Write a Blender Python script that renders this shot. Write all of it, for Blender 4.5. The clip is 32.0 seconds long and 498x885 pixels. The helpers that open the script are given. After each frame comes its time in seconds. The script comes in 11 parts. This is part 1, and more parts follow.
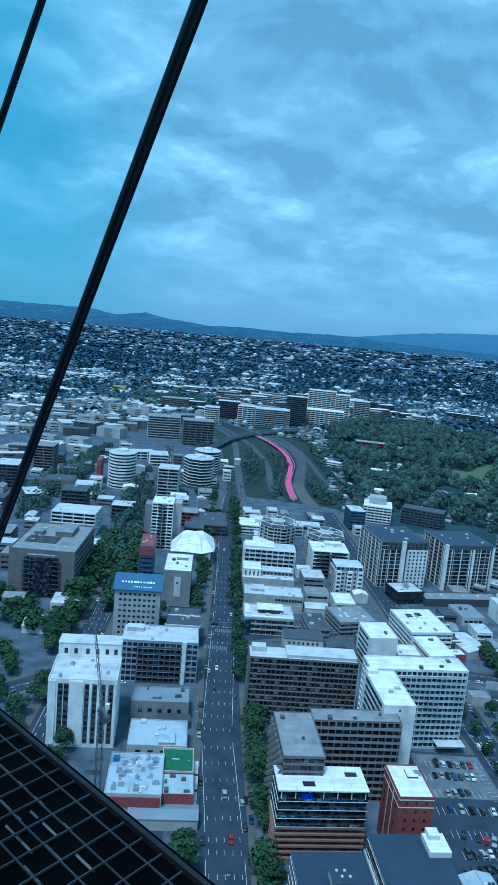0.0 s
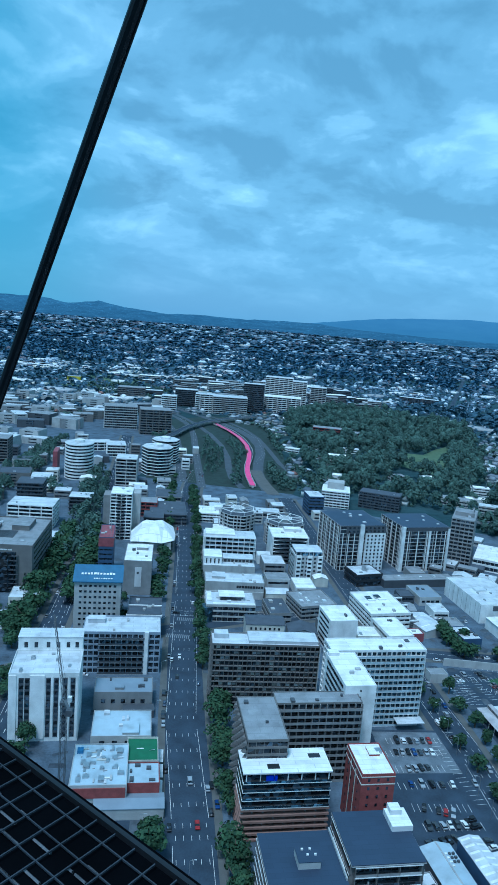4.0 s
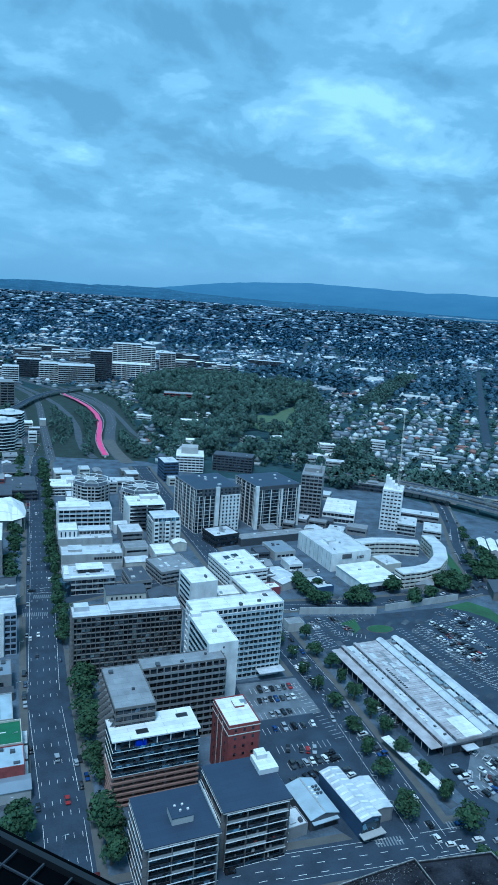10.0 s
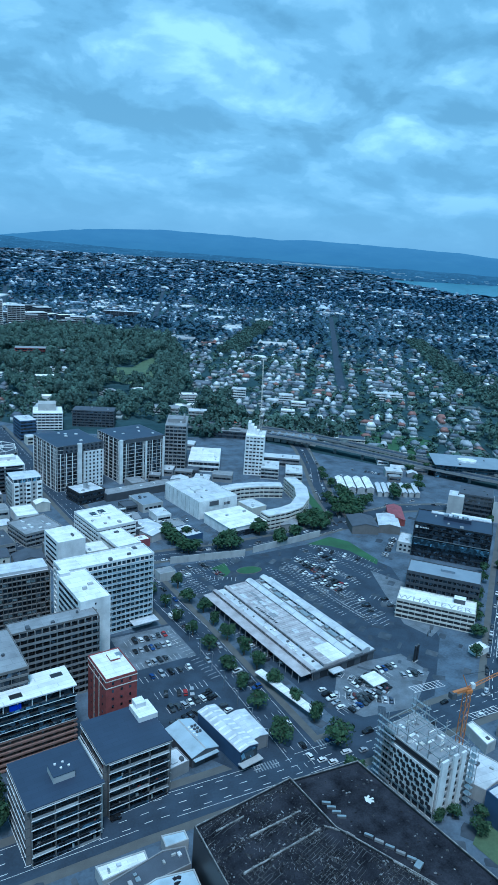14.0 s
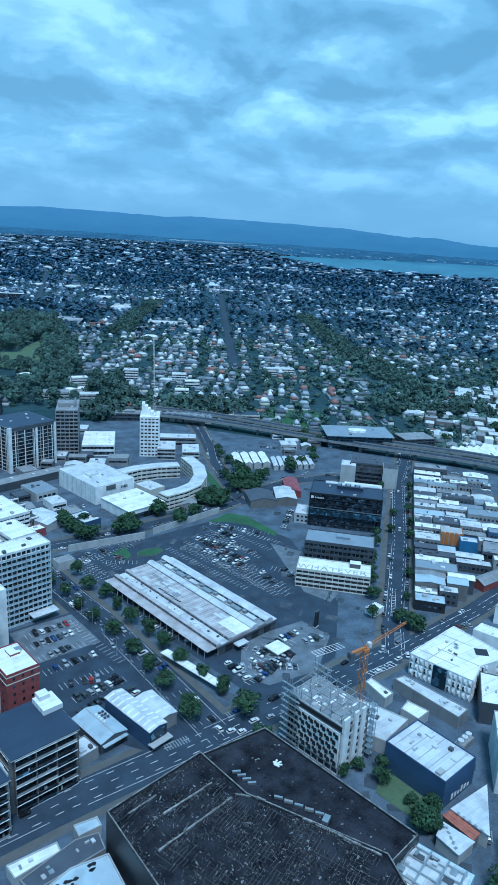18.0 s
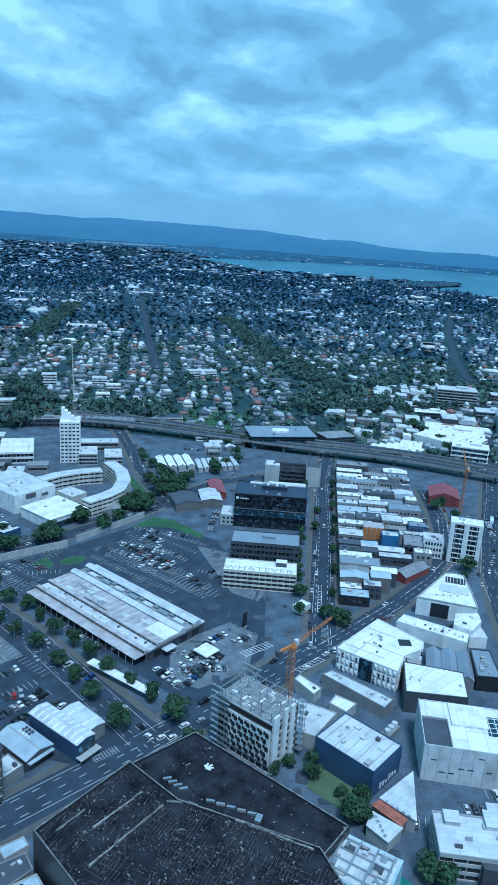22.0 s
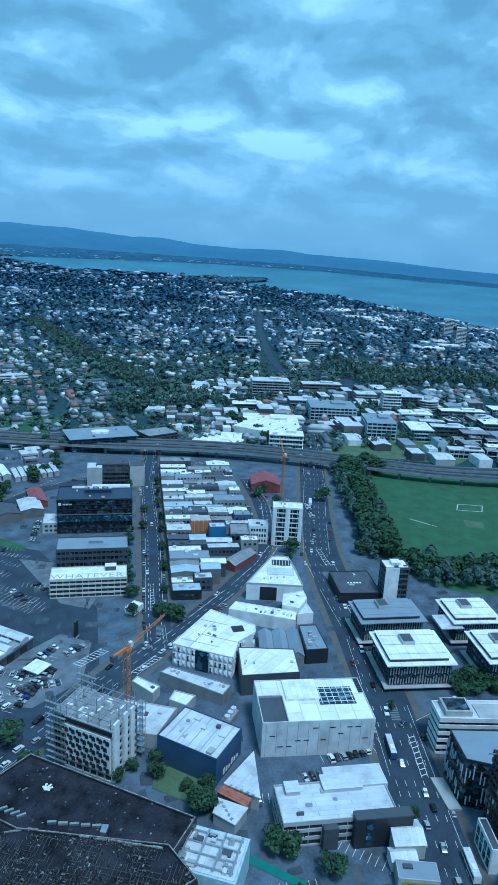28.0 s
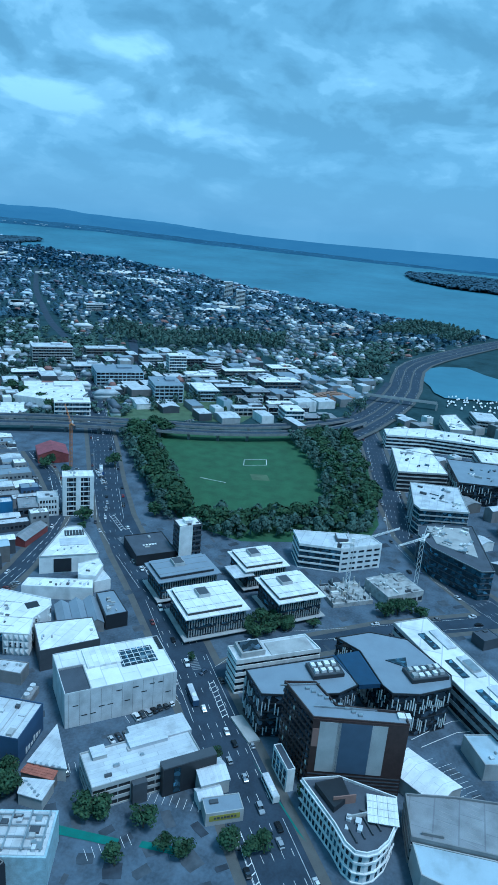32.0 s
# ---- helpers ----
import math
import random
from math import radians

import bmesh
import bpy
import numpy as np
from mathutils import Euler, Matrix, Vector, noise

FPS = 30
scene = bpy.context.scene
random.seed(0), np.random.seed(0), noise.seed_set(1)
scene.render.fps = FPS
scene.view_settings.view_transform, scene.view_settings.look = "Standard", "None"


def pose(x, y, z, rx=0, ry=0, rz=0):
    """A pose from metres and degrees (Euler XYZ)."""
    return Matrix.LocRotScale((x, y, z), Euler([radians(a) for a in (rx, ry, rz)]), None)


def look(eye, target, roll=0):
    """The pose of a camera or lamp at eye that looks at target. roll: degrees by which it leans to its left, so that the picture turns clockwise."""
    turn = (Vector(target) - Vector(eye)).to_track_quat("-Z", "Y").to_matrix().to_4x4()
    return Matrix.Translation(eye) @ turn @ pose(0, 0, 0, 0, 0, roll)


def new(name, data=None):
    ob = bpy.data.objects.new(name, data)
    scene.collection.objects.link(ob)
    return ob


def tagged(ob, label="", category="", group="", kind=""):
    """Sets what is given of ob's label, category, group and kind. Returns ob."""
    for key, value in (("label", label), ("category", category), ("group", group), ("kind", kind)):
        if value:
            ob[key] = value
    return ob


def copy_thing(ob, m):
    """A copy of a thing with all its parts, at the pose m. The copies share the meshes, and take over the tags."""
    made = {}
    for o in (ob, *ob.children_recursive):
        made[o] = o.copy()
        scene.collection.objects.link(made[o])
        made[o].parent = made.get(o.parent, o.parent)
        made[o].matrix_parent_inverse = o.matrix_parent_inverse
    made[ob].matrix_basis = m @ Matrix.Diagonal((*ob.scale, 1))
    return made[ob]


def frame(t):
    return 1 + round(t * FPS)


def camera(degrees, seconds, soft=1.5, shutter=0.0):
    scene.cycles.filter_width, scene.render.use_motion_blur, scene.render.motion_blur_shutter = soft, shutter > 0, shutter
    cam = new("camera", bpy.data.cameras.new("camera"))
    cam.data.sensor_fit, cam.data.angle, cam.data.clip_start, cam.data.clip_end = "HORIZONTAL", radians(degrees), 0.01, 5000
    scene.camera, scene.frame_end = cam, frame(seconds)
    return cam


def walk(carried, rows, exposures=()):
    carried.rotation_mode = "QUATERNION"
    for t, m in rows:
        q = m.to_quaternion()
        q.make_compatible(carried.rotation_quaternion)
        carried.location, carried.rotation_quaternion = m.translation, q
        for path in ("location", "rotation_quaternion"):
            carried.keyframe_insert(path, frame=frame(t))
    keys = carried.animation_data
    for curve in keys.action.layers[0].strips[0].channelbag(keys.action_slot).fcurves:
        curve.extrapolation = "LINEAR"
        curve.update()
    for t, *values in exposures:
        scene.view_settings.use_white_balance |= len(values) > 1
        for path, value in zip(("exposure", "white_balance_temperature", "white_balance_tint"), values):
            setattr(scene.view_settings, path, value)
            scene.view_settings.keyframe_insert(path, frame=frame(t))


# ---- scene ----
LENS = 39.894
PATH = [
    (0, -1.99, 1.03, 190.17, 2.901, -9.293, 5.171), (0.5, -1.99, 1.03, 190.18, 2.389, -9.452, 5.203),
    (1, -1.98, 1.02, 190.19, 2.147, -9.550, 5.177), (1.5, -1.96, 0.99, 190.18, 1.812, -9.816, 5.037),
    (2, -1.95, 0.97, 190.19, 1.396, -9.742, 5.177), (2.5, -1.94, 0.94, 190.21, 1.000, -9.825, 4.704),
    (4.5, -1.85, 0.80, 190.31, -1.660, -10.149, 4.529), (5, -1.82, 0.79, 190.32, -2.833, -10.347, 4.224),
    (5.5, -1.81, 0.78, 190.33, -3.913, -10.497, 3.944), (6, -1.80, 0.79, 190.32, -5.067, -10.502, 4.034),
    (6.5, -1.79, 0.77, 190.29, -6.048, -10.633, 4.330), (7, -1.74, 0.76, 190.25, -6.990, -10.907, 4.438),
    (7.5, -1.69, 0.78, 190.21, -7.842, -11.181, 4.153), (8, -1.65, 0.82, 190.17, -8.936, -11.334, 3.946),
    (8.5, -1.64, 0.87, 190.12, -9.953, -11.521, 3.917), (9, -1.65, 0.93, 190.07, -11.139, -11.593, 4.007),
    (9.5, -1.69, 1.02, 190.01, -12.067, -11.574, 3.977), (10, -1.74, 1.12, 189.95, -13.369, -11.960, 4.043),
    (10.5, -1.78, 1.25, 189.92, -14.745, -12.310, 4.269), (11, -1.84, 1.37, 189.89, -16.126, -12.293, 4.351),
    (11.5, -1.89, 1.44, 189.87, -17.732, -12.708, 4.738), (12, -1.91, 1.45, 189.84, -19.427, -13.485, 5.099),
    (12.5, -1.87, 1.40, 189.81, -20.820, -14.047, 5.313), (13, -1.75, 1.32, 189.80, -22.451, -14.835, 5.038),
    (13.5, -1.53, 1.25, 189.84, -23.717, -15.341, 4.087), (14, -1.27, 1.16, 189.89, -25.313, -15.326, 3.767),
    (14.5, -1.02, 1.04, 189.95, -27.419, -15.696, 4.072), (15, -0.81, 0.90, 190.01, -28.827, -16.046, 3.810),
    (15.5, -0.65, 0.75, 190.08, -30.318, -15.921, 3.776), (17.5, -0.19, 0.16, 190.32, -33.893, -15.932, 3.690),
    (18, -0.05, 0.08, 190.35, -34.291, -16.613, 3.195), (18.5, 0.12, 0.04, 190.34, -34.803, -16.726, 2.598),
    (19, 0.32, 0.04, 190.29, -35.580, -16.794, 2.265), (19.5, 0.52, 0.06, 190.23, -36.403, -16.300, 1.934),
    (20, 0.71, 0.09, 190.18, -37.532, -16.021, 2.448), (20.5, 0.86, 0.10, 190.15, -38.457, -15.971, 2.442),
    (21, 0.99, 0.06, 190.14, -39.520, -16.145, 2.915), (21.5, 1.09, -0.01, 190.16, -40.379, -16.138, 3.172),
    (22, 1.19, -0.07, 190.18, -40.772, -16.104, 3.402), (22.5, 1.29, -0.09, 190.19, -41.553, -16.338, 3.517),
    (23, 1.39, -0.09, 190.19, -42.179, -16.270, 3.697), (23.5, 1.52, -0.06, 190.18, -42.804, -15.670, 3.491),
    (24, 1.65, -0.03, 190.16, -43.434, -15.378, 3.542), (24.5, 1.79, -0.07, 190.15, -45.049, -15.395, 3.889),
    (26.5, 2.34, -0.85, 190.12, -50.588, -15.006, 2.042), (27, 2.49, -1.08, 190.11, -51.874, -15.089, 2.253),
    (27.5, 2.64, -1.32, 190.10, -53.408, -15.373, 2.500), (28, 2.78, -1.56, 190.10, -55.913, -15.514, 3.080),
    (28.5, 2.89, -1.80, 190.10, -57.813, -15.474, 2.881), (29, 2.97, -2.02, 190.09, -60.515, -15.686, 3.785),
    (29.5, 2.99, -2.26, 190.08, -63.078, -15.649, 4.106), (30, 2.97, -2.51, 190.08, -65.123, -15.942, 4.697),
    (30.5, 2.92, -2.80, 190.09, -67.687, -15.901, 4.731), (31, 2.81, -3.09, 190.12, -70.411, -16.296, 4.796),
    (31.5, 2.67, -3.41, 190.17, -72.319, -16.756, 4.836), (32, 2.50, -3.74, 190.24, -74.106, -17.329, 4.746),
]


def eye_pose(x, y, z, yaw, pitch, roll):
    """Camera pose from the eye, the turn to the left of +y, the tilt up and the lean, in degrees."""
    a, b = radians(yaw), radians(pitch)
    way = Vector((-math.sin(a) * math.cos(b), math.cos(a) * math.cos(b), math.sin(b)))
    eye = Vector((x, y, z))
    return look(eye, eye + way, roll)


cam = camera(LENS, 32.0)
walk(cam, [(row[0], eye_pose(*row[1:])) for row in PATH],
     exposures=[(0, -0.04, 4660, -2), (7, -0.05, 4700, -1), (13, -0.01, 4730, 0), (18, 0.03, 4770, 2), (24, 0.02, 4750, 2), (28, -0.06, 4670, 0), (32, -0.13, 4620, -2)])

# ---- sky, sun ----
SUN_AZ, SUN_EL = 205.0, 65.0   # clockwise from +y, degrees
world = bpy.data.worlds.new("overcast_sky")
scene.world = world
world.use_nodes = True
wn, wl = world.node_tree.nodes, world.node_tree.links
wn.clear()


def wnode(kind, **values):
    n = wn.new(kind)
    for key, value in values.items():
        n.inputs[key].default_value = value
    return n


w_out = wnode("ShaderNodeOutputWorld")
w_bg = wnode("ShaderNodeBackground", Strength=1.0)
sky = wnode("ShaderNodeTexSky")
sky.sky_type, sky.sun_disc = "NISHITA", False
sky.sun_elevation, sky.sun_rotation = radians(SUN_EL), radians(SUN_AZ)
w_co = wnode("ShaderNodeTexCoord")
w_sep = wnode("ShaderNodeSeparateXYZ")
wl.new(w_co.outputs["Generated"], w_sep.inputs[0])


def wmath(op, a, b=0.0):
    n = wn.new("ShaderNodeMath")
    n.operation = op
    for k, v in enumerate((a, b)):
        if isinstance(v, (int, float)):
            n.inputs[k].default_value = v
        else:
            wl.new(v, n.inputs[k])
    return n.outputs[0]


# heaped clouds on one level sheet: broad masses, rounded heaps, lit tops and grey undersides
def sheet_place(drop):
    """The place on the cloud sheet that is seen in this direction."""
    d_ = wmath("DIVIDE", 1.0, wmath("ADD", wmath("MAXIMUM", w_sep.outputs[2], 0.0), 0.34 + drop))
    n = wn.new("ShaderNodeVectorMath")
    n.operation = "SCALE"
    wl.new(w_co.outputs["Generated"], n.inputs[0])
    wl.new(d_, n.inputs["Scale"])
    flat = wn.new("ShaderNodeMapping")
    flat.inputs["Scale"].default_value = (1.0, 1.0, 0.0)
    flat.inputs["Location"].default_value = (0.9, 2.3, 0.3)
    wl.new(n.outputs[0], flat.inputs[0])
    return flat.outputs[0]


def cloud_mass(place, size, detail, rough, warp=0.2):
    n = wnode("ShaderNodeTexNoise", Scale=size, Detail=detail, Roughness=rough, Distortion=warp)
    wl.new(place, n.inputs["Vector"])
    return n.outputs["Fac"]


here, above = sheet_place(0.0), sheet_place(0.030)
cloud, cloud_up = cloud_mass(here, 3.9, 7.0, 0.54, 0.25), cloud_mass(above, 3.9, 4.0, 0.48, 0.25)
broad_cloud = cloud_mass(here, 1.5, 3.0, 0.45)
cloud_value = wmath("ADD", wmath("MULTIPLY", cloud, 0.48), wmath("MULTIPLY", broad_cloud, 0.52))
cloud_value = wmath("ADD", cloud_value, wmath("MULTIPLY", wmath("SUBTRACT", cloud, cloud_up), 0.75))
w_ramp = wn.new("ShaderNodeValToRGB")
w_ramp.color_ramp.interpolation = "EASE"
w_ramp.color_ramp.elements[0].position, w_ramp.color_ramp.elements[0].color = 0.34, (0.176, 0.340, 0.432, 1)
w_ramp.color_ramp.elements[1].position, w_ramp.color_ramp.elements[1].color = 0.74, (0.515, 0.765, 0.868, 1)
for at_, tone_ in ((0.49, (0.242, 0.442, 0.550, 1)), (0.58, (0.330, 0.552, 0.662, 1))):
    w_ramp.color_ramp.elements.new(at_).color = tone_
wl.new(cloud_value, w_ramp.inputs[0])
w_hz = wn.new("ShaderNodeValToRGB")   # veil of rain towards the horizon
w_hz.color_ramp.elements[0].position, w_hz.color_ramp.elements[0].color = 0.025, (1, 1, 1, 1)
w_hz.color_ramp.elements[1].position, w_hz.color_ramp.elements[1].color = 0.16, (0, 0, 0, 1)
wl.new(w_sep.outputs[2], w_hz.inputs[0])
w_mixh = wn.new("ShaderNodeMixRGB")
w_mixh.inputs[2].default_value = (0.158, 0.350, 0.515, 1)
wl.new(wmath("MULTIPLY", w_hz.outputs[0], 0.92), w_mixh.inputs[0])
wl.new(w_ramp.outputs[0], w_mixh.inputs[1])
w_sky = wn.new("ShaderNodeMixRGB")
w_sky.blend_type = "ADD"
w_sky.inputs[0].default_value = 0.02
# teal tint of the window glass, put into the sky colour beyond the western edge
w_west = wn.new("ShaderNodeVectorMath")
w_west.operation = "DOT_PRODUCT"
w_west.inputs[1].default_value = (-math.sin(radians(60)), math.cos(radians(60)), 0.0)
wl.new(w_co.outputs["Generated"], w_west.inputs[0])
w_pane_tint = wn.new("ShaderNodeMapRange")
w_pane_tint.interpolation_type = "SMOOTHSTEP"
w_pane_tint.inputs["From Min"].default_value, w_pane_tint.inputs["From Max"].default_value = 0.60, 0.78
w_pane_tint.inputs["To Max"].default_value = 0.72
wl.new(w_west.outputs["Value"], w_pane_tint.inputs["Value"])
w_teal = wn.new("ShaderNodeMixRGB")
w_teal.inputs[2].default_value = (0.05, 0.31, 0.42, 1)
wl.new(w_pane_tint.outputs[0], w_teal.inputs[0])
wl.new(w_mixh.outputs[0], w_teal.inputs[1])
wl.new(w_teal.outputs[0], w_sky.inputs[1])
wl.new(sky.outputs[0], w_sky.inputs[2])
wl.new(w_sky.outputs[0], w_bg.inputs[0])
wl.new(w_bg.outputs[0], w_out.inputs[0])

sun = new("sun", bpy.data.lights.new("sun", "SUN"))
sun.data.energy, sun.data.angle, sun.data.color = 2.4, radians(12), (1.0, 0.985, 0.97)
a, b = radians(SUN_AZ), radians(SUN_EL)
sun.matrix_world = look((math.sin(a) * math.cos(b) * 900, math.cos(a) * math.cos(b) * 900, math.sin(b) * 900), (0, 0, 0))

# ---- materials ----
MATS = {}


def mat(name, col, rough=0.8, metal=0.0, var=0.18, size=3.0, bump=0.0, rand=0.0, dirt=0.0, fine=0.35, col2=None):
    """A painted, stony or metal surface: colour with broad stains and fine grain at real size, some of it by object."""
    if name in MATS:
        return MATS[name]
    m = bpy.data.materials.new(name)
    m.use_nodes = True
    n, l = m.node_tree.nodes, m.node_tree.links
    p = n["Principled BSDF"]
    p.inputs["Roughness"].default_value, p.inputs["Metallic"].default_value = rough, metal
    geo = n.new("ShaderNodeNewGeometry")
    facs = []
    for s, d in ((1.0 / size, 4.0), (1.0 / fine, 3.0)):
        t = n.new("ShaderNodeTexNoise")
        t.inputs["Scale"].default_value, t.inputs["Detail"].default_value = s, d
        l.new(geo.outputs["Position"], t.inputs["Vector"])
        facs.append(t.outputs["Fac"])
    add = n.new("ShaderNodeMath")
    add.operation = "MULTIPLY_ADD"
    l.new(facs[0], add.inputs[0])
    add.inputs[1].default_value = 0.7
    mul = n.new("ShaderNodeMath")
    mul.operation = "MULTIPLY"
    l.new(facs[1], mul.inputs[0])
    mul.inputs[1].default_value = 0.3
    l.new(mul.outputs[0], add.inputs[2])
    ramp = n.new("ShaderNodeValToRGB")
    c2 = col2 or col
    ramp.color_ramp.elements[0].position = 0.30
    ramp.color_ramp.elements[0].color = (*[c * (1 - var) for c in col], 1)
    ramp.color_ramp.elements[1].position = 0.68
    ramp.color_ramp.elements[1].color = (*[min(1, c * (1 + var)) for c in c2], 1)
    l.new(add.outputs[0], ramp.inputs[0])
    out = ramp.outputs[0]
    if rand:
        oi = n.new("ShaderNodeObjectInfo")
        hsv = n.new("ShaderNodeHueSaturation")
        mr = n.new("ShaderNodeMapRange")
        mr.inputs["To Min"].default_value, mr.inputs["To Max"].default_value = 1 - rand, 1 + rand
        l.new(oi.outputs["Random"], mr.inputs["Value"])
        l.new(mr.outputs[0], hsv.inputs["Value"])
        l.new(out, hsv.inputs["Color"])
        out = hsv.outputs[0]
    if dirt:
        t = n.new("ShaderNodeTexNoise")
        t.inputs["Scale"].default_value, t.inputs["Detail"].default_value = 0.16, 6.0
        mp = n.new("ShaderNodeMapping")
        mp.inputs["Scale"].default_value = (1, 1, 0.25)
        l.new(geo.outputs["Position"], mp.inputs[0])
        l.new(mp.outputs[0], t.inputs["Vector"])
        r2 = n.new("ShaderNodeValToRGB")
        r2.color_ramp.elements[0].position, r2.color_ramp.elements[0].color = 0.50, (0, 0, 0, 1)
        r2.color_ramp.elements[1].position, r2.color_ramp.elements[1].color = 0.72, (dirt, dirt, dirt, 1)
        l.new(t.outputs["Fac"], r2.inputs[0])
        mx = n.new("ShaderNodeMixRGB")
        l.new(r2.outputs[0], mx.inputs[0])
        l.new(out, mx.inputs[1])
        mx.inputs[2].default_value = (0.085, 0.087, 0.09, 1)
        out = mx.outputs[0]
    l.new(out, p.inputs["Base Color"])
    if bump:
        bp = n.new("ShaderNodeBump")
        bp.inputs["Strength"].default_value, bp.inputs["Distance"].default_value = bump, 0.1
        l.new(facs[1], bp.inputs["Height"])
        l.new(bp.outputs[0], p.inputs["Normal"])
    MATS[name] = m
    return m


def island_mat(name, colours, rough=0.8, size=6.0, var=0.25, spec=0.3):
    """One surface for many loose pieces: each takes one of the colours by chance."""
    m = bpy.data.materials.new(name)
    m.use_nodes = True
    n, l = m.node_tree.nodes, m.node_tree.links
    p = n["Principled BSDF"]
    p.inputs["Roughness"].default_value = rough
    p.inputs["Specular IOR Level"].default_value = spec
    geo = n.new("ShaderNodeNewGeometry")
    ramp = n.new("ShaderNodeValToRGB")
    ramp.color_ramp.interpolation = "CONSTANT"
    els = ramp.color_ramp.elements
    step = 1.0 / len(colours)
    els[0].position, els[0].color = 0.0, (*colours[0], 1)
    els[1].position, els[1].color = step, (*colours[1], 1)
    for k, c in enumerate(colours[2:], 2):
        els.new(k * step).color = (*c, 1)
    l.new(geo.outputs["Random Per Island"], ramp.inputs[0])
    t = n.new("ShaderNodeTexNoise")
    t.inputs["Scale"].default_value, t.inputs["Detail"].default_value = 1.0 / size, 4.0
    l.new(geo.outputs["Position"], t.inputs["Vector"])
    mr = n.new("ShaderNodeMapRange")
    mr.inputs["From Min"].default_value, mr.inputs["From Max"].default_value = 0.3, 0.7
    mr.inputs["To Min"].default_value, mr.inputs["To Max"].default_value = 1 - var, 1 + var
    l.new(t.outputs["Fac"], mr.inputs["Value"])
    hsv = n.new("ShaderNodeHueSaturation")
    l.new(mr.outputs[0], hsv.inputs["Value"])
    l.new(ramp.outputs[0], hsv.inputs["Color"])
    l.new(hsv.outputs[0], p.inputs["Base Color"])
    MATS[name] = m
    return m


def seamed(m, rows, dark=0.72, tone=0.86):
    """Adds the laps and patches of roof sheets, lying square to the roof."""
    n, l = m.node_tree.nodes, m.node_tree.links
    p = n["Principled BSDF"]
    old = p.inputs["Base Color"].links[0].from_socket
    co = n.new("ShaderNodeTexCoord")
    br = n.new("ShaderNodeTexBrick")
    br.inputs["Scale"].default_value = rows
    br.inputs["Mortar Size"].default_value, br.inputs["Mortar Smooth"].default_value = 0.012, 0.3
    br.inputs["Brick Width"].default_value, br.inputs["Row Height"].default_value = 0.9, 0.35
    br.inputs["Color1"].default_value, br.inputs["Color2"].default_value = (1, 1, 1, 1), (tone, tone, tone * 1.02, 1)
    br.inputs["Mortar"].default_value = (dark, dark, dark * 1.04, 1)
    l.new(co.outputs["Generated"], br.inputs["Vector"])
    mx = n.new("ShaderNodeMixRGB")
    mx.blend_type, mx.inputs[0].default_value = "MULTIPLY", 1.0
    l.new(old, mx.inputs[1])
    l.new(br.outputs["Color"], mx.inputs[2])
    l.new(mx.outputs[0], p.inputs["Base Color"])
    return m


WHITE = mat("white_painted_concrete", (0.72, 0.72, 0.70), 0.75, size=5, dirt=0.25)
CREAM = mat("cream_render", (0.55, 0.53, 0.47), 0.8, size=5, dirt=0.3)
PALE = mat("pale_grey_concrete", (0.40, 0.40, 0.39), 0.85, size=6, bump=0.2, dirt=0.3)
GREY = mat("grey_concrete", (0.24, 0.24, 0.24), 0.85, size=5, bump=0.2, dirt=0.3)
BROWN = mat("brown_concrete", (0.155, 0.148, 0.142), 0.85, size=4, bump=0.2, dirt=0.25)
DARKGREY = mat("dark_grey_cladding", (0.07, 0.075, 0.085), 0.5, size=4)
BLACK = mat("black_cladding", (0.022, 0.024, 0.028), 0.4, size=4)
NAVY = mat("navy_steel_roofing", (0.035, 0.050, 0.085), 0.5, size=8, var=0.12)
BRICK = mat("red_brick", (0.22, 0.055, 0.050), 0.85, size=2.0, fine=0.25, bump=0.3, var=0.25)
PINKBAND = mat("brown_pink_render", (0.25, 0.15, 0.12), 0.8, size=4)
BLUEWALL = mat("blue_painted_panel", (0.045, 0.080, 0.150), 0.55, size=5)
BLUEROOF = mat("blue_painted_steel", (0.06, 0.17, 0.33), 0.5, size=5)
ROOFWHITE = mat("white_roof_membrane", (0.85, 0.84, 0.80), 0.7, size=7, var=0.08, dirt=0.22)
ROOFPALE = mat("pale_steel_roofing", (0.62, 0.635, 0.64), 0.55, size=9, var=0.14, dirt=0.35)
ROOFGREY = mat("grey_roof_membrane", (0.27, 0.28, 0.29), 0.8, size=6, var=0.2, dirt=0.35)
ROOFDARK = mat("dark_roof_membrane", (0.07, 0.08, 0.10), 0.8, size=6, var=0.25)
for roof_mat, roof_rows in ((ROOFWHITE, 2.2), (ROOFPALE, 2.8), (ROOFGREY, 2.5), (NAVY, 4.0)):
    seamed(roof_mat, roof_rows)
PALEBLUE = mat("pale_blue_steel", (0.42, 0.50, 0.55), 0.5, size=6, var=0.12, dirt=0.3)
SLATEROOF = mat("blue_grey_steel_roofing", (0.235, 0.275, 0.32), 0.5, size=9, var=0.12, dirt=0.15)
CHARRED = mat("burnt_roof_felt", (0.013, 0.014, 0.019), 0.95, size=6, var=0.6, fine=0.6, bump=0.5, col2=(0.028, 0.029, 0.036))
ASH = mat("charred_steel_and_ash", (0.14, 0.14, 0.14), 0.9, size=1.5, var=0.6, fine=0.3, col2=(0.26, 0.255, 0.245))
GREEN = mat("green_sports_surface", (0.03, 0.13, 0.06), 0.85, size=3)
TERRACOTTA = mat("terracotta_tiles", (0.34, 0.12, 0.08), 0.85, size=1.2, fine=0.3, var=0.3)
REDROOF = mat("dull_red_painted_roof", (0.24, 0.065, 0.075), 0.6, size=4, var=0.3)
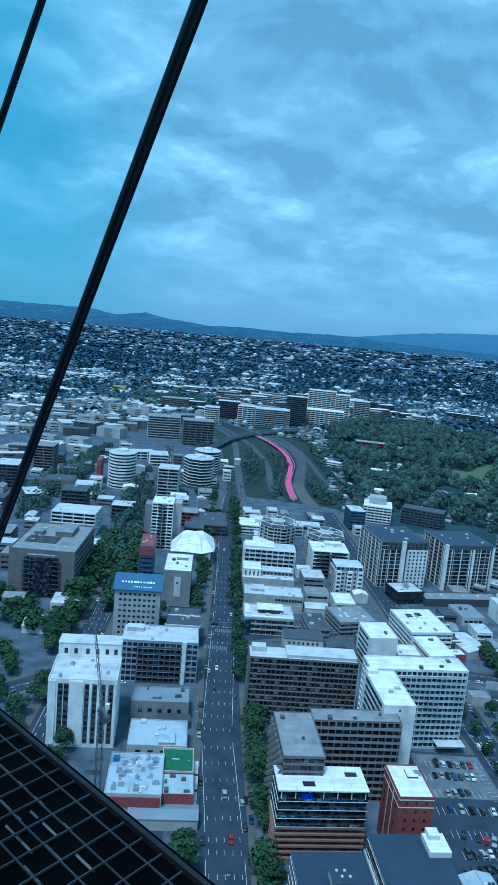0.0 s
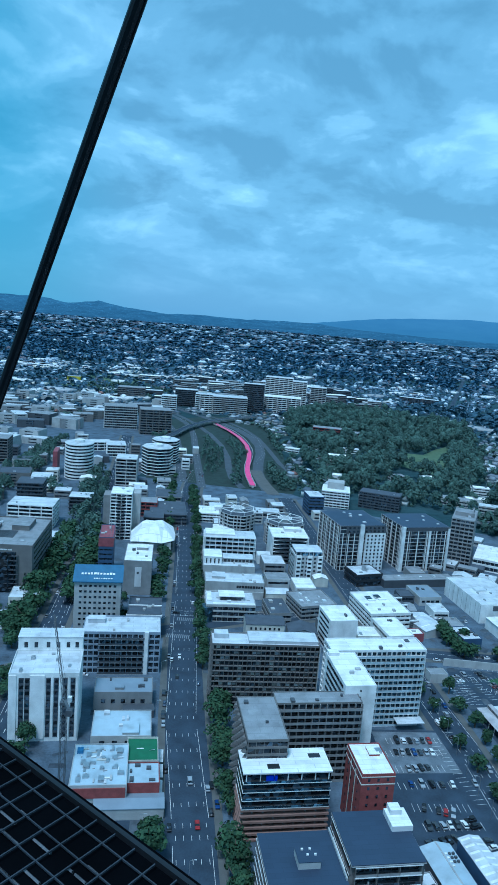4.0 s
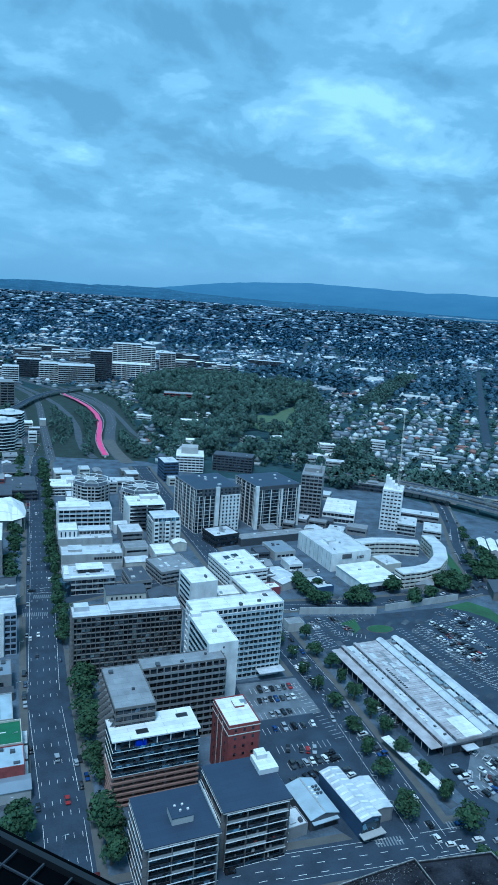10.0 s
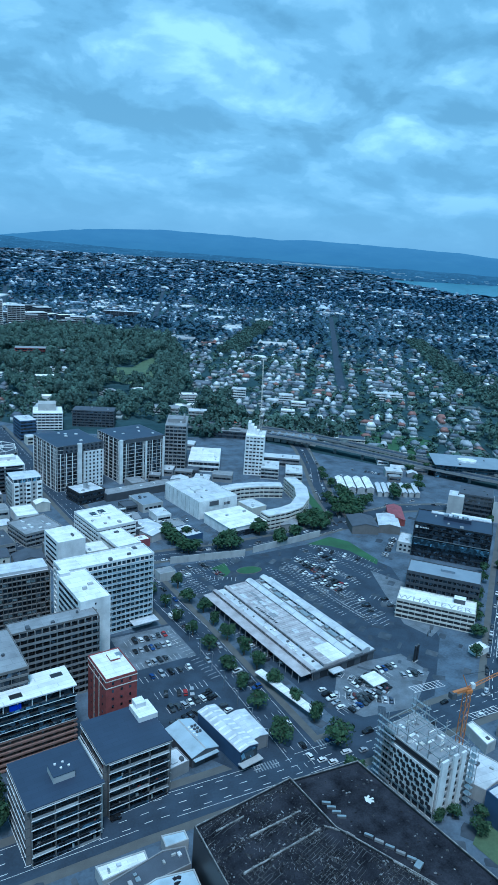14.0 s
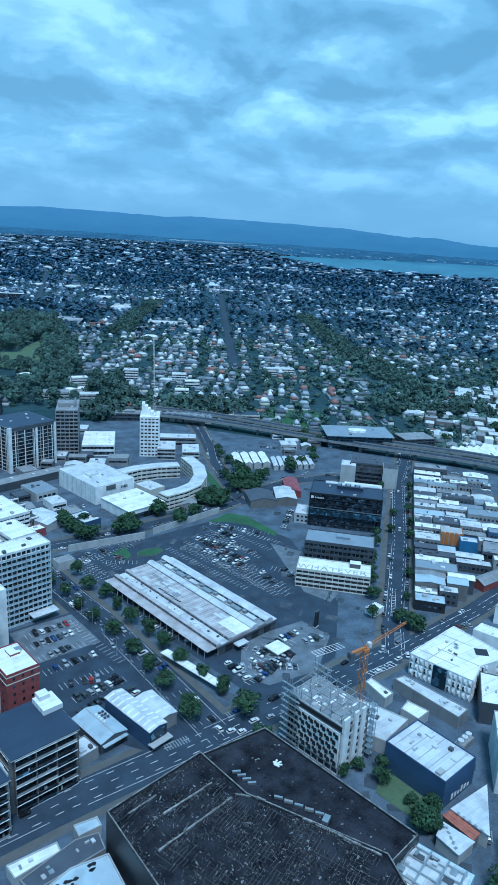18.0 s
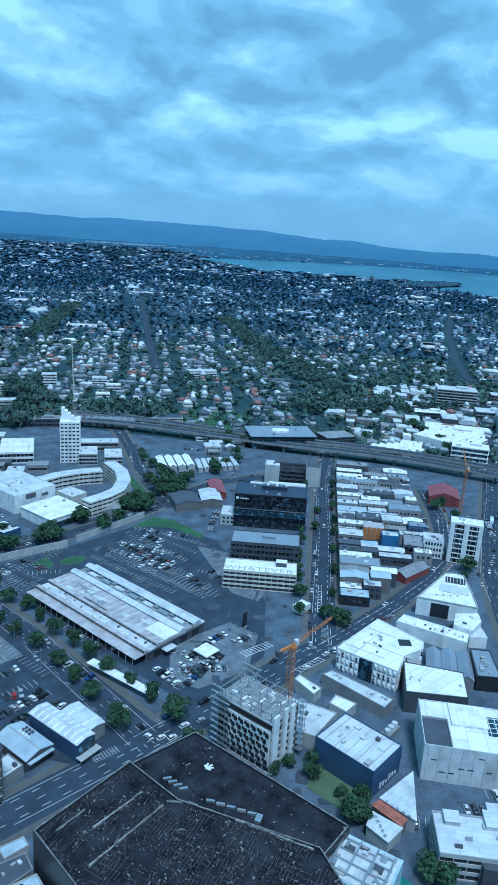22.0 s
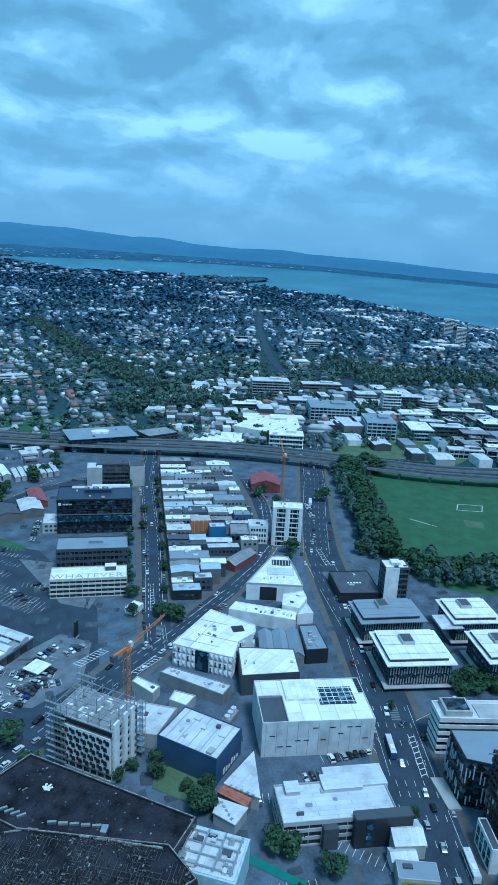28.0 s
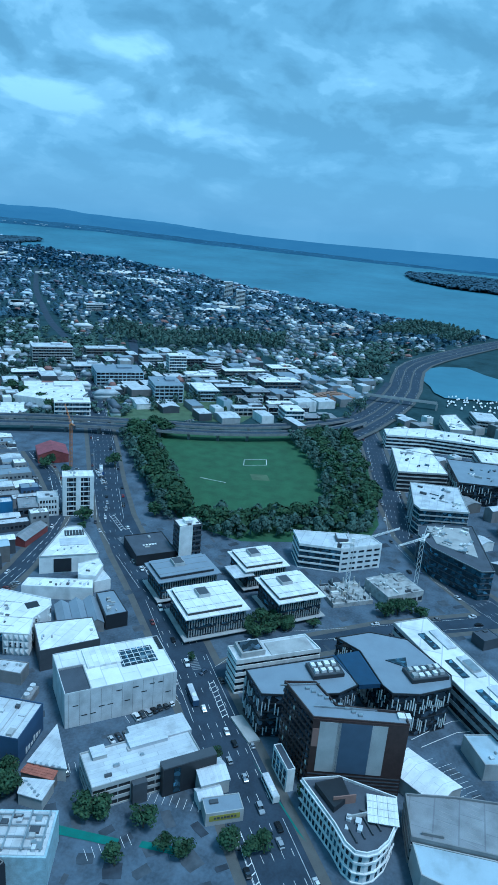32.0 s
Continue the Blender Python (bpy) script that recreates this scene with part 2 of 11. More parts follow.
ASPHALT = mat("asphalt", (0.042, 0.057, 0.080), 0.9, size=9, var=0.3, fine=0.8)
CITY = mat("city_paving", (0.090, 0.116, 0.150), 0.9, size=11, var=0.5, fine=1.2, dirt=0.3)
FOOTPATH = mat("footpath_concrete", (0.105, 0.105, 0.10), 0.9, size=5, var=0.2)
PAINT = mat("road_paint", (0.72, 0.72, 0.70), 0.7, size=3, var=0.2)
FADED = mat("worn_road_paint", (0.30, 0.32, 0.34), 0.8, size=2, var=0.5, col2=(0.16, 0.18, 0.20))
PINK = mat("magenta_path_surface", (0.75, 0.06, 0.22), 0.6, size=8, var=0.1)
CYCLEGREEN = mat("green_cycle_lane", (0.03, 0.16, 0.13), 0.8, size=3)
GRASS = mat("mown_grass", (0.038, 0.098, 0.042), 0.95, size=12, var=0.3, fine=1.2)
GRASSDRY = mat("rough_grass", (0.085, 0.128, 0.068), 0.95, size=8, var=0.3, fine=1.0)
STEEL = mat("galvanised_steel", (0.45, 0.46, 0.47), 0.4, 0.8, size=2)
DARKSTEEL = mat("dark_painted_steel", (0.012, 0.013, 0.016), 0.5, 0.2, size=1, var=0.3)
ORANGE = mat("orange_crane_paint", (0.45, 0.17, 0.05), 0.5, size=2)
TRUNK = mat("bark", (0.09, 0.07, 0.05), 0.9, size=0.6)
SOIL = mat("suburb_ground", (0.030, 0.062, 0.070), 0.95, size=40, var=0.4, fine=6.0, col2=(0.038, 0.066, 0.074))


def glass_mat(name, tint, rough=0.12, var=0.5):
    m = bpy.data.materials.new(name)
    m.use_nodes = True
    n, l = m.node_tree.nodes, m.node_tree.links
    p = n["Principled BSDF"]
    p.inputs["Roughness"].default_value = rough
    p.inputs["Specular IOR Level"].default_value = 0.45
    geo = n.new("ShaderNodeNewGeometry")
    t = n.new("ShaderNodeTexVoronoi")
    t.inputs["Scale"].default_value = 0.55
    l.new(geo.outputs["Position"], t.inputs["Vector"])
    ramp = n.new("ShaderNodeValToRGB")
    ramp.color_ramp.interpolation = "CONSTANT"
    ramp.color_ramp.elements[0].color = (*[c * (1 - var) for c in tint], 1)
    ramp.color_ramp.elements[1].position, ramp.color_ramp.elements[1].color = 0.45, (*[c * (1 + var) for c in tint], 1)
    for at_, gain in ((0.72, 2.2), (0.88, 3.6), (0.96, 6.0)):   # blinds and lit ceilings behind the panes
        ramp.color_ramp.elements.new(at_).color = (*[min(0.6, c * gain) for c in tint], 1)
    sep = n.new("ShaderNodeSeparateColor")
    l.new(t.outputs["Color"], sep.inputs[0])
    l.new(sep.outputs[0], ramp.inputs[0])
    l.new(ramp.outputs[0], p.inputs["Base Color"])
    MATS[name] = m
    return m


GLASS = glass_mat("dark_window_glass", (0.018, 0.024, 0.032))
GLASSBLUE = glass_mat("blue_window_glass", (0.024, 0.045, 0.064), var=0.35)
for dull, gloss in ((CHARRED, 0.03), (ASH, 0.05), (CITY, 0.2), (ASPHALT, 0.2), (SOIL, 0.05)):
    dull.node_tree.nodes["Principled BSDF"].inputs["Specular IOR Level"].default_value = gloss

# ---- building tools ----
BOX_FACES = ((0, 3, 2, 1), (4, 5, 6, 7), (0, 1, 5, 4), (1, 2, 6, 5), (2, 3, 7, 6), (3, 0, 4, 7))
CUBES = {}


def mesh_of(name, verts, faces, material):
    me = bpy.data.meshes.new(name)
    me.from_pydata([tuple(v) for v in verts], [], faces)
    me.materials.append(material)
    return me


def box_verts(w, d, h, x=0.0, y=0.0, z=0.0):
    return [(x + sx * w / 2, y + sy * d / 2, z + k * h) for k in (0, 1) for sx, sy in ((-1, -1), (1, -1), (1, 1), (-1, 1))]


def unit(material):
    """A block of one metre with its base at 0, shared by all pieces of that material."""
    if material.name not in CUBES:
        CUBES[material.name] = mesh_of("block", box_verts(1, 1, 1), BOX_FACES, material)
    return CUBES[material.name]


def part(name, bm, material, parent, label=""):
    me = bpy.data.meshes.new(name)
    bm.to_mesh(me)
    bm.free()
    me.materials.append(material)
    ob = new(name, me)
    ob.parent = parent
    return tagged(ob, label)


def piece(name, material, parent, x, y, z, w, d, h, rot=0.0, label=""):
    """A block-shaped part, its base at z."""
    ob = new(name, unit(material))
    ob.parent = parent
    ob.matrix_basis = pose(x, y, z, 0, 0, rot) @ Matrix.Diagonal((w, d, h, 1))
    return tagged(ob, label) if label else ob


def shape(name, verts, faces, material, parent, label="", smooth=False):
    me = mesh_of(name, verts, faces, material)
    if smooth:
        me.polygons.foreach_set("use_smooth", [True] * len(me.polygons))
    ob = new(name, me)
    ob.parent = parent
    return tagged(ob, label)


def prism(pts, z0, z1):
    """Vertices and faces of an upright prism over a plan that runs anticlockwise."""
    n = len(pts)
    v = [(x, y, z0) for x, y in pts] + [(x, y, z1) for x, y in pts]
    f = [tuple(range(n - 1, -1, -1)), tuple(range(n, 2 * n))]
    f += [(k, (k + 1) % n, n + (k + 1) % n, n + k) for k in range(n)]
    return v, f


def thing(name, x, y, rot, label, category, group="", z=0.0):
    e = new(name)
    e.empty_display_size = 0.5
    e.matrix_basis = pose(x, y, z, 0, 0, rot)
    return tagged(e, label, category, group)


def seen_sides(x, y, rot):
    """Which sides of a block (front -y, right +x, back +y, left -x) look towards the tower."""
    out = []
    to = -Vector((x, y, 0)).normalized()
    for s, a in (("F", -90), ("R", 0), ("B", 90), ("L", 180)):
        n = Vector((math.cos(radians(a + rot)), math.sin(radians(a + rot)), 0))
        if n.dot(to) > 0.06:
            out.append(s)
    return out


FOOT = []   # plan of what is built: x, y, half diagonal


def parapet_ring(e, w, d, h, rise, material, t=0.3):
    """A low wall round the edge of a flat roof, in one piece."""
    v = [(sx * (w / 2 - k), sy * (d / 2 - k), z) for k in (0, t) for z in (h, h + rise) for sx, sy in ((-1, -1), (1, -1), (1, 1), (-1, 1))]
    f = []
    for k in range(4):
        n = (k + 1) % 4
        f += [(k, n, 4 + n, 4 + k), (8 + n, 8 + k, 12 + k, 12 + n), (4 + k, 4 + n, 12 + n, 12 + k)]
    shape("parapet", v, f, material, e)


def plant_boxes(e, w, d, z, count, seed, mats=None):
    """Roof gear: plant rooms, ducts and vents."""
    r = random.Random(seed)
    if math.hypot(e.location.x, e.location.y) > 600:
        count = (count + 1) // 2
    mats = mats or (ROOFPALE, STEEL, PALE, DARKGREY)
    far, v, f = math.hypot(e.location.x, e.location.y) > 240, [], []
    for k in range(count):
        s, x, y = r.uniform(0.8, 2.6), r.uniform(-0.38, 0.38) * w, r.uniform(-0.38, 0.38) * d
        size = (s, r.uniform(0.8, 3.2), r.uniform(0.4, 1.3))
        if far:
            i = len(v)
            v += [(x + a, y + b, z + c) for a, b, c in box_verts(*size)]
            f += [tuple(i + j for j in face) for face in BOX_FACES]
        else:
            piece(r.choice(("vent", "duct", "air_handler", "skylight")), r.choice(mats), e, x, y, z, *size, r.choice((0, 0, 90)))
    if v:
        tagged(shape("roof_gear", v, f, r.choice(mats), e), "vents and ducts on the roof", "", "", "stuff")


def block(name, label, x, y, w, d, h, rot=8, n=4, wall=None, roof=None, glass=None, sp=0.42, bays=(0, 0), pier=0.5, proud=0.3,
          parapet=0.7, gear=3, rooms=(), group="city buildings", rise=0.0, z=0.0, base=0.0, sides="", cap=True):
    """A building: glazed core, a floor band round every storey, piers between the bays, parapet, roof and roof gear.
    rooms: plant rooms as (x, y, w, d, h). base: height of a closed ground storey."""
    wall, roof, glass = wall or PALE, roof or ROOFPALE, glass or GLASS
    e = thing(name, x, y, rot, label, "building", group, z)
    FOOT.append((x, y, w, d, rot))
    piece("core_glazing", glass, e, 0, 0, 0, w - 2 * proud, d - 2 * proud, h - 0.1, label="dark window glass between the storeys")
    body = h - base
    fh = body / max(n, 1)
    if base:
        piece("ground_storey_wall", wall, e, 0, 0, 0, w - 0.1, d - 0.1, base)
    far = math.hypot(x, y) > 520
    bv, bf = [], []

    def member(part_name, px, py, z0, sx, sy, sz, joined=far):
        """A band or pier: its own part near by, joined with the rest far off."""
        if not joined:
            piece(part_name, wall, e, px, py, z0, sx, sy, sz)
            return
        i = len(bv)
        bv.extend((px + a, py + b, z0 + c) for a, b, c in box_verts(sx, sy, sz))
        bf.extend(tuple(i + j for j in face) for face in BOX_FACES)

    for k in range(n + 1):
        z0 = base + k * fh - (0 if k == 0 else sp * fh / 2)
        z1 = min(h, base + k * fh + sp * fh / 2)
        if k == n:
            z0, z1 = h - sp * fh * 0.75, h
        if z1 - z0 > 0.02:
            member("floor_band", 0, 0, z0, w, d, z1 - z0)
    for s in sides or seen_sides(x, y, rot):
        count = bays[0] if s in "FB" else bays[1]
        run, off = (w, d / 2) if s in "FB" else (d, w / 2)
        for k in range(count + 1 if count else 0):
            a = -run / 2 + pier / 2 + k * (run - pier) / count
            t = proud * 0.9
            q = off - t / 2 - 0.004
            px, py = {"F": (a, -q), "B": (a, q), "R": (q, a), "L": (-q, a)}[s]
            member("pier", px, py, base, *((pier, t) if s in "FB" else (t, pier)), h - base - 0.05)
    for s in (sides or seen_sides(x, y, rot)) if bays == (0, 0) and n > 1 else ():   # slim mullions in the window bands
        run, off = (w, d / 2) if s in "FB" else (d, w / 2)
        count, t = max(2, round(run / 3.4)), proud * 0.5
        for k in range(count + 1):
            a, q = -run / 2 + proud + 0.12 + k * (run - 2 * proud - 0.24) / count, off - proud + t / 2
            px, py = {"F": (a, -q), "B": (a, q), "R": (q, a), "L": (-q, a)}[s]
            member("mullion", px, py, base, *((0.15, t) if s in "FB" else (t, 0.15)), h - base - 0.06, True)
    if bv:
        tagged(shape("facade_grid", bv, bf, wall, e), "floor bands and piers of the facade", "", "", "stuff")
    if cap:
        piece("roof", roof, e, 0, 0, h, w - 0.7, d - 0.7, 0.12)
        if parapet and not far:
            parapet_ring(e, w, d, h, parapet, wall)
    for k, (rx, ry, rw, rd, rh) in enumerate(rooms):
        piece("plant_room", wall if k % 2 else roof, e, rx, ry, h + 0.12, rw, rd, rh)
        piece("plant_room_roof", roof, e, rx, ry, h + 0.12 + rh, rw + 0.3, rd + 0.3, 0.15)
    if gear:
        plant_boxes(e, w, d, h + 0.12, gear, int(abs(x) * 7 + abs(y)))
    return e


def gable(name, label, x, y, w, d, h, ridge, rot=8, wall=None, roof=None, along="y", ribs=0, group="city buildings", strips=0):
    """A shed with a pitched roof; the ridge runs along its own x or y. strips: rooflights let into the roof."""
    wall, roof = wall or PALE, roof or ROOFPALE
    e = thing(name, x, y, rot, label, "building", group)
    FOOT.append((x, y, w, d, rot))
    if along == "x":
        pts = [(-w / 2, -d / 2, h), (w / 2, -d / 2, h), (w / 2, 0, h + ridge), (-w / 2, 0, h + ridge), (-w / 2, d / 2, h), (w / 2, d / 2, h)]
    else:
        pts = [(-w / 2, -d / 2, h), (-w / 2, d / 2, h), (0, d / 2, h + ridge), (0, -d / 2, h + ridge), (w / 2, -d / 2, h), (w / 2, d / 2, h)]
    a, b = w / 2 - 0.25, d / 2 - 0.25
    wv = box_verts(2 * a, 2 * b, h - 0.05) + ([(-a, 0, h + ridge - 0.3), (a, 0, h + ridge - 0.3)] if along == "x" else [(0, -b, h + ridge - 0.3), (0, b, h + ridge - 0.3)])
    wf = list(BOX_FACES[:1]) + list(BOX_FACES[2:]) + ([(7, 4, 8), (5, 6, 9)] if along == "x" else [(4, 5, 8), (6, 7, 9)])
    shape("wall", wv, wf, wall, e)
    v = pts + [(a, b, c - 0.25) for a, b, c in pts]
    f = [(0, 1, 2, 3), (3, 2, 5, 4), (9, 8, 7, 6), (10, 11, 8, 9), (0, 3, 9, 6), (3, 4, 10, 9), (1, 7, 8, 2), (2, 8, 11, 5), (0, 6, 7, 1), (4, 5, 11, 10)]
    shape("roof", v, f, roof, e)
    slope = math.degrees(math.atan2(ridge, (d if along == "x" else w) / 2))
    half = math.hypot(ridge, (d if along == "x" else w) / 2)
    for k in range(strips):
        for s in (-1, 1):
            if along == "x":
                a = -w / 2 + (k + 0.5) * w / strips
                ob = piece("rooflight", ROOFWHITE, e, 0, 0, 0, 1, 1, 1)
                ob.matrix_basis = pose(a, s * d / 4, h + ridge / 2 + 0.02, -s * slope) @ Matrix.Diagonal((1.0, half * 0.8, 0.06, 1))
            else:
                a = -d / 2 + (k + 0.5) * d / strips
                ob = piece("rooflight", ROOFWHITE, e, 0, 0, 0, 1, 1, 1)
                ob.matrix_basis = pose(s * w / 4, a, h + ridge / 2 + 0.02, 0, s * slope) @ Matrix.Diagonal((half * 0.8, 1.0, 0.06, 1))
    return e


def lay(x, y):
    """Plan to world: beyond 2.5 km the land is drawn in and rises, so that 20 km of it ends 4.5 km off. Also the scale there."""
    dd = math.hypot(x, y)
    if dd <= 2500:
        return x, y, 0.0, 1.0
    r = 2500 + 2300 * (1 - 2500 / dd)
    return x * r / dd, y * r / dd, 190 * (1 - r / dd), r / dd


def strip(name, pts, width, z, material, label="", kind="structure", parent=None, close=0.0):
    """A ribbon along a line of the plan."""
    line, out = [Vector((*p, 0)) for p in pts], []
    dense = [line[0]]
    for p, q in zip(line, line[1:]):
        k = max(1, int((q - p).length / 60))
        dense += [p.lerp(q, j / k) for j in range(1, k + 1)]
    for _ in range(2):
        dense = [dense[0]] + [(p + 2 * q + r) / 4 for p, q, r in zip(dense, dense[1:], dense[2:])] + [dense[-1]]
    v, f = [], []
    for k, p in enumerate(dense):
        t = (dense[min(k + 1, len(dense) - 1)] - dense[max(k - 1, 0)]).normalized()
        s = Vector((-t.y, t.x, 0)) * width / 2
        for q in (p + s, p - s):
            xx, yy, zz, _ = lay(q.x, q.y)
            v.append((xx, yy, zz + z))
        if k:
            f.append((2 * k - 2, 2 * k - 1, 2 * k + 1, 2 * k))
    ob = new(name, mesh_of(name, v, f, material))
    ob.parent = parent
    return tagged(ob, label, "", "", kind) if not parent else tagged(ob, label)


def sheet(name, pts, z, material, label, kind="structure"):
    """A flat patch of ground."""
    ob = new(name, mesh_of(name, [(x, y, z) for x, y in pts], [tuple(range(len(pts)))], material))
    return tagged(ob, label, "", "", kind)

# ---- land, water, roads ----
PLAIN_FOOT = [(-60, -0.74), (28, -0.74), (33, -0.8), (37, -1.28), (44, -1.19), (52, -1.13), (60.7, -1.25), (69, -1.6), (82, -1.93), (100, -2.2), (140, -1.2), (300, -0.74)]


def at_knots(knots, az):
    return float(np.interp(az, [q[0] for q in knots], [q[1] for q in knots]))


def drawn_to_shore(x, y):
    """A place of the plan, drawn in to the foot of the far plain where it lies beyond."""
    az = math.degrees(math.atan2(x, y))
    far = 190 / math.tan(radians(-at_knots(PLAIN_FOOT, az if az > -60 else az + 360))) * 1.01
    dd = math.hypot(x, y)
    return (x, y) if dd <= far else (x * far / dd, y * far / dd)


def land():
    v, f = [(0, 0, 0)], []
    rings = [60, 200, 420, 720, 1100, 1650, 2000, 2500] + [round(2500 * 1.07 ** k) for k in range(1, 37)]
    n = 320
    for r in rings:
        for k in range(n):
            a = 2 * math.pi * k / n
            x, y, z, _ = lay(*drawn_to_shore(r * math.sin(a), r * math.cos(a)))
            v.append((x, y, z))
    for k in range(n):
        f.append((0, 1 + (k + 1) % n, 1 + k))
        for j in range(len(rings) - 1):
            p, q = 1 + j * n, 1 + (j + 1) * n
            f.append((p + k, p + (k + 1) % n, q + (k + 1) % n, q + k))
    me = mesh_of("ground", v, f, SOIL)
    return tagged(new("ground", me), "wide green and grey suburban land out to the horizon", "", "", "structure")


land()
sheet("pavement", [(-330, 60), (60, -140), (420, -160), (700, -60), (640, 120), (560, 300), (430, 470), (300, 640), (120, 700), (30, 790), (-120, 790), (-330, 700)],
      0.03, CITY, "grey paved and tarred ground between the city buildings")
sheet("pavement_2", [(-330, 700), (-120, 790), (-112, 860), (-125, 1000), (-165, 1220), (-320, 1480), (-760, 1460), (-700, 640)], 0.04, CITY, "grey paved ground of the outer city")
sheet("motorway_bank", [(-110, 786), (62, 760), (70, 800), (62, 960), (60, 1200), (30, 1340), (-60, 1340), (-160, 1230), (-122, 1000)], 0.12, mat("dark_bank_grass", (0.020, 0.034, 0.028), 0.95, size=9, var=0.5, fine=1.2), "dark green banks between the motorway lanes")
APRON = mat("pale_parking_concrete", (0.135, 0.155, 0.178), 0.9, size=5, var=0.4, fine=0.6, dirt=0.4)
sheet("apron_1", [(166, 240), (176, 244), (206, 244), (210, 226), (186, 206), (160, 208), (152, 220)], 0.13, APRON, "pale worn concrete of the front parking ground")
sheet("apron_2", [(72, 303), (104, 306), (108, 276), (74, 272)], 0.13, APRON, "pale worn concrete of the car park")
sheet("apron_3", [(232, 252), (252, 262), (262, 300), (246, 330), (236, 300), (226, 268)], 0.13, APRON, "pale concrete yard behind the offices")
STREETS = {
    "road_1": ([(16, -60), (5, 120), (-9, 229), (-20, 300), (-31, 447), (-48, 640), (-56, 760), (-52, 850)], 19),
    "road_2": ([(128, 150), (124, 188), (117, 290), (108, 344), (94, 440), (70, 600), (52, 740)], 17),
    "road_3": ([(-150, 165), (-10, 184), (60, 190), (114, 192), (150, 194), (200, 197), (226, 199)], 16),
    "road_4": ([(226, 196), (247, 218), (329, 295), (413, 380), (452, 412), (520, 470)], 14),
    "road_5": ([(110, -20), (150, 10), (187, 37), (218, 60), (264, 94), (306, 126), (345, 165), (372, 190), (430, 225), (511, 271), (623, 342), (763, 439), (936, 560), (960, 580)], 22),
    "road_6": ([(248, 74), (289, 59), (313, 17), (352, -46)], 13),
    "road_7": ([(290, -110), (352, -60), (395, -15), (437, 10), (490, 19), (565, 37), (645, 54), (700, 70)], 19),
    "road_8": ([(-90, 150), (-97, 271), (-107, 398), (-140, 760), (-179, 1055)], 15),
    "road_9": ([(-200, 250), (-110, 330), (-40, 420), (0, 424), (94, 440)], 12),
    "road_10": ([(222, 198), (252, 201), (302, 206), (339, 212), (371, 222), (402, 248), (434, 272), (470, 316)], 11),
    "road_11": ([(271, 394), (268, 408), (280, 440), (296, 486), (321, 537), (341, 587), (352, 640)], 11),
    "road_12": ([(100, 388), (180, 382), (236, 392), (272, 402), (306, 418), (335, 425), (365, 426), (412, 392)], 12),
}
for k, (road_name, (line, road_w)) in enumerate(STREETS.items()):
    strip(road_name, line, road_w + 7, 0.05 + 0.004 * k, FOOTPATH, "pale concrete footpath along the street").name = "footpath"
    strip(road_name, line, road_w, 0.11 + 0.005 * k, ASPHALT, "dark asphalt city street")


def dashes(name, pts, offsets, length, gap, width, z, label):
    """Painted lane lines, all in one mesh."""
    v, f = [], []
    line = [Vector((*p, 0)) for p in pts]
    for off in offsets:
        for p, q in zip(line, line[1:]):
            t = (q - p).normalized()
            s = Vector((-t.y, t.x, 0))
            a = 2.0
            while a + length < (q - p).length:
                c = p + t * a + s * off
                k = len(v)
                for u in (c - s * width / 2, c + s * width / 2, c + s * width / 2 + t * length, c - s * width / 2 + t * length):
                    v.append((u.x, u.y, z))
                f.append((k, k + 3, k + 2, k + 1))
                a += length + gap
    return tagged(new(name, mesh_of(name, v, f, PAINT)), label, "road marking", "", "stuff")


dashes("lane_lines", STREETS["road_1"][0][1:], (-6, -3, 0, 3, 6), 2.5, 9.0, 0.13, 0.19, "dashed white lane lines on the wide street")
dashes("lane_lines", STREETS["road_2"][0], (-5, -1.7, 1.7, 5), 2.5, 8.0, 0.13, 0.19, "dashed white lane lines beside the trees")
dashes("lane_lines", STREETS["road_3"][0][1:], (-4, 0, 4), 3.0, 5.0, 0.2, 0.19, "white lane lines on the cross street")
dashes("lane_lines", STREETS["road_8"][0], (-3.4, 0, 3.4), 3.0, 5.0, 0.2, 0.19, "white lane lines on the boulevard")
dashes("lane_lines", STREETS["road_9"][0], (-3, 0, 3), 3.0, 5.0, 0.2, 0.19, "white lane lines at the junction")
dashes("lane_lines", STREETS["road_10"][0], (-3, 0, 3), 3.0, 5.0, 0.2, 0.19, "white lane lines on the slanting street")
dashes("lane_lines", STREETS["road_4"][0], (-3.2, 3.2), 3.0, 4.0, 0.2, 0.19, "white lane lines on the side street")
dashes("lane_lines", STREETS["road_5"][0], (-7, -3.5, 0, 3.5, 7), 3.0, 8.0, 0.14, 0.19, "white lane lines on the wide road to the park")
dashes("lane_lines", STREETS["road_7"][0], (-6, -3, 0, 3, 6), 3.0, 8.0, 0.14, 0.19, "white lane lines on the harbour road")

# harbour and basin
WATER = mat("harbour_water", (0.064, 0.166, 0.228), 0.5, size=260, var=0.2, fine=30.0, col2=(0.086, 0.196, 0.256))
WATER.node_tree.nodes["Principled BSDF"].inputs["Specular IOR Level"].default_value = 0.2


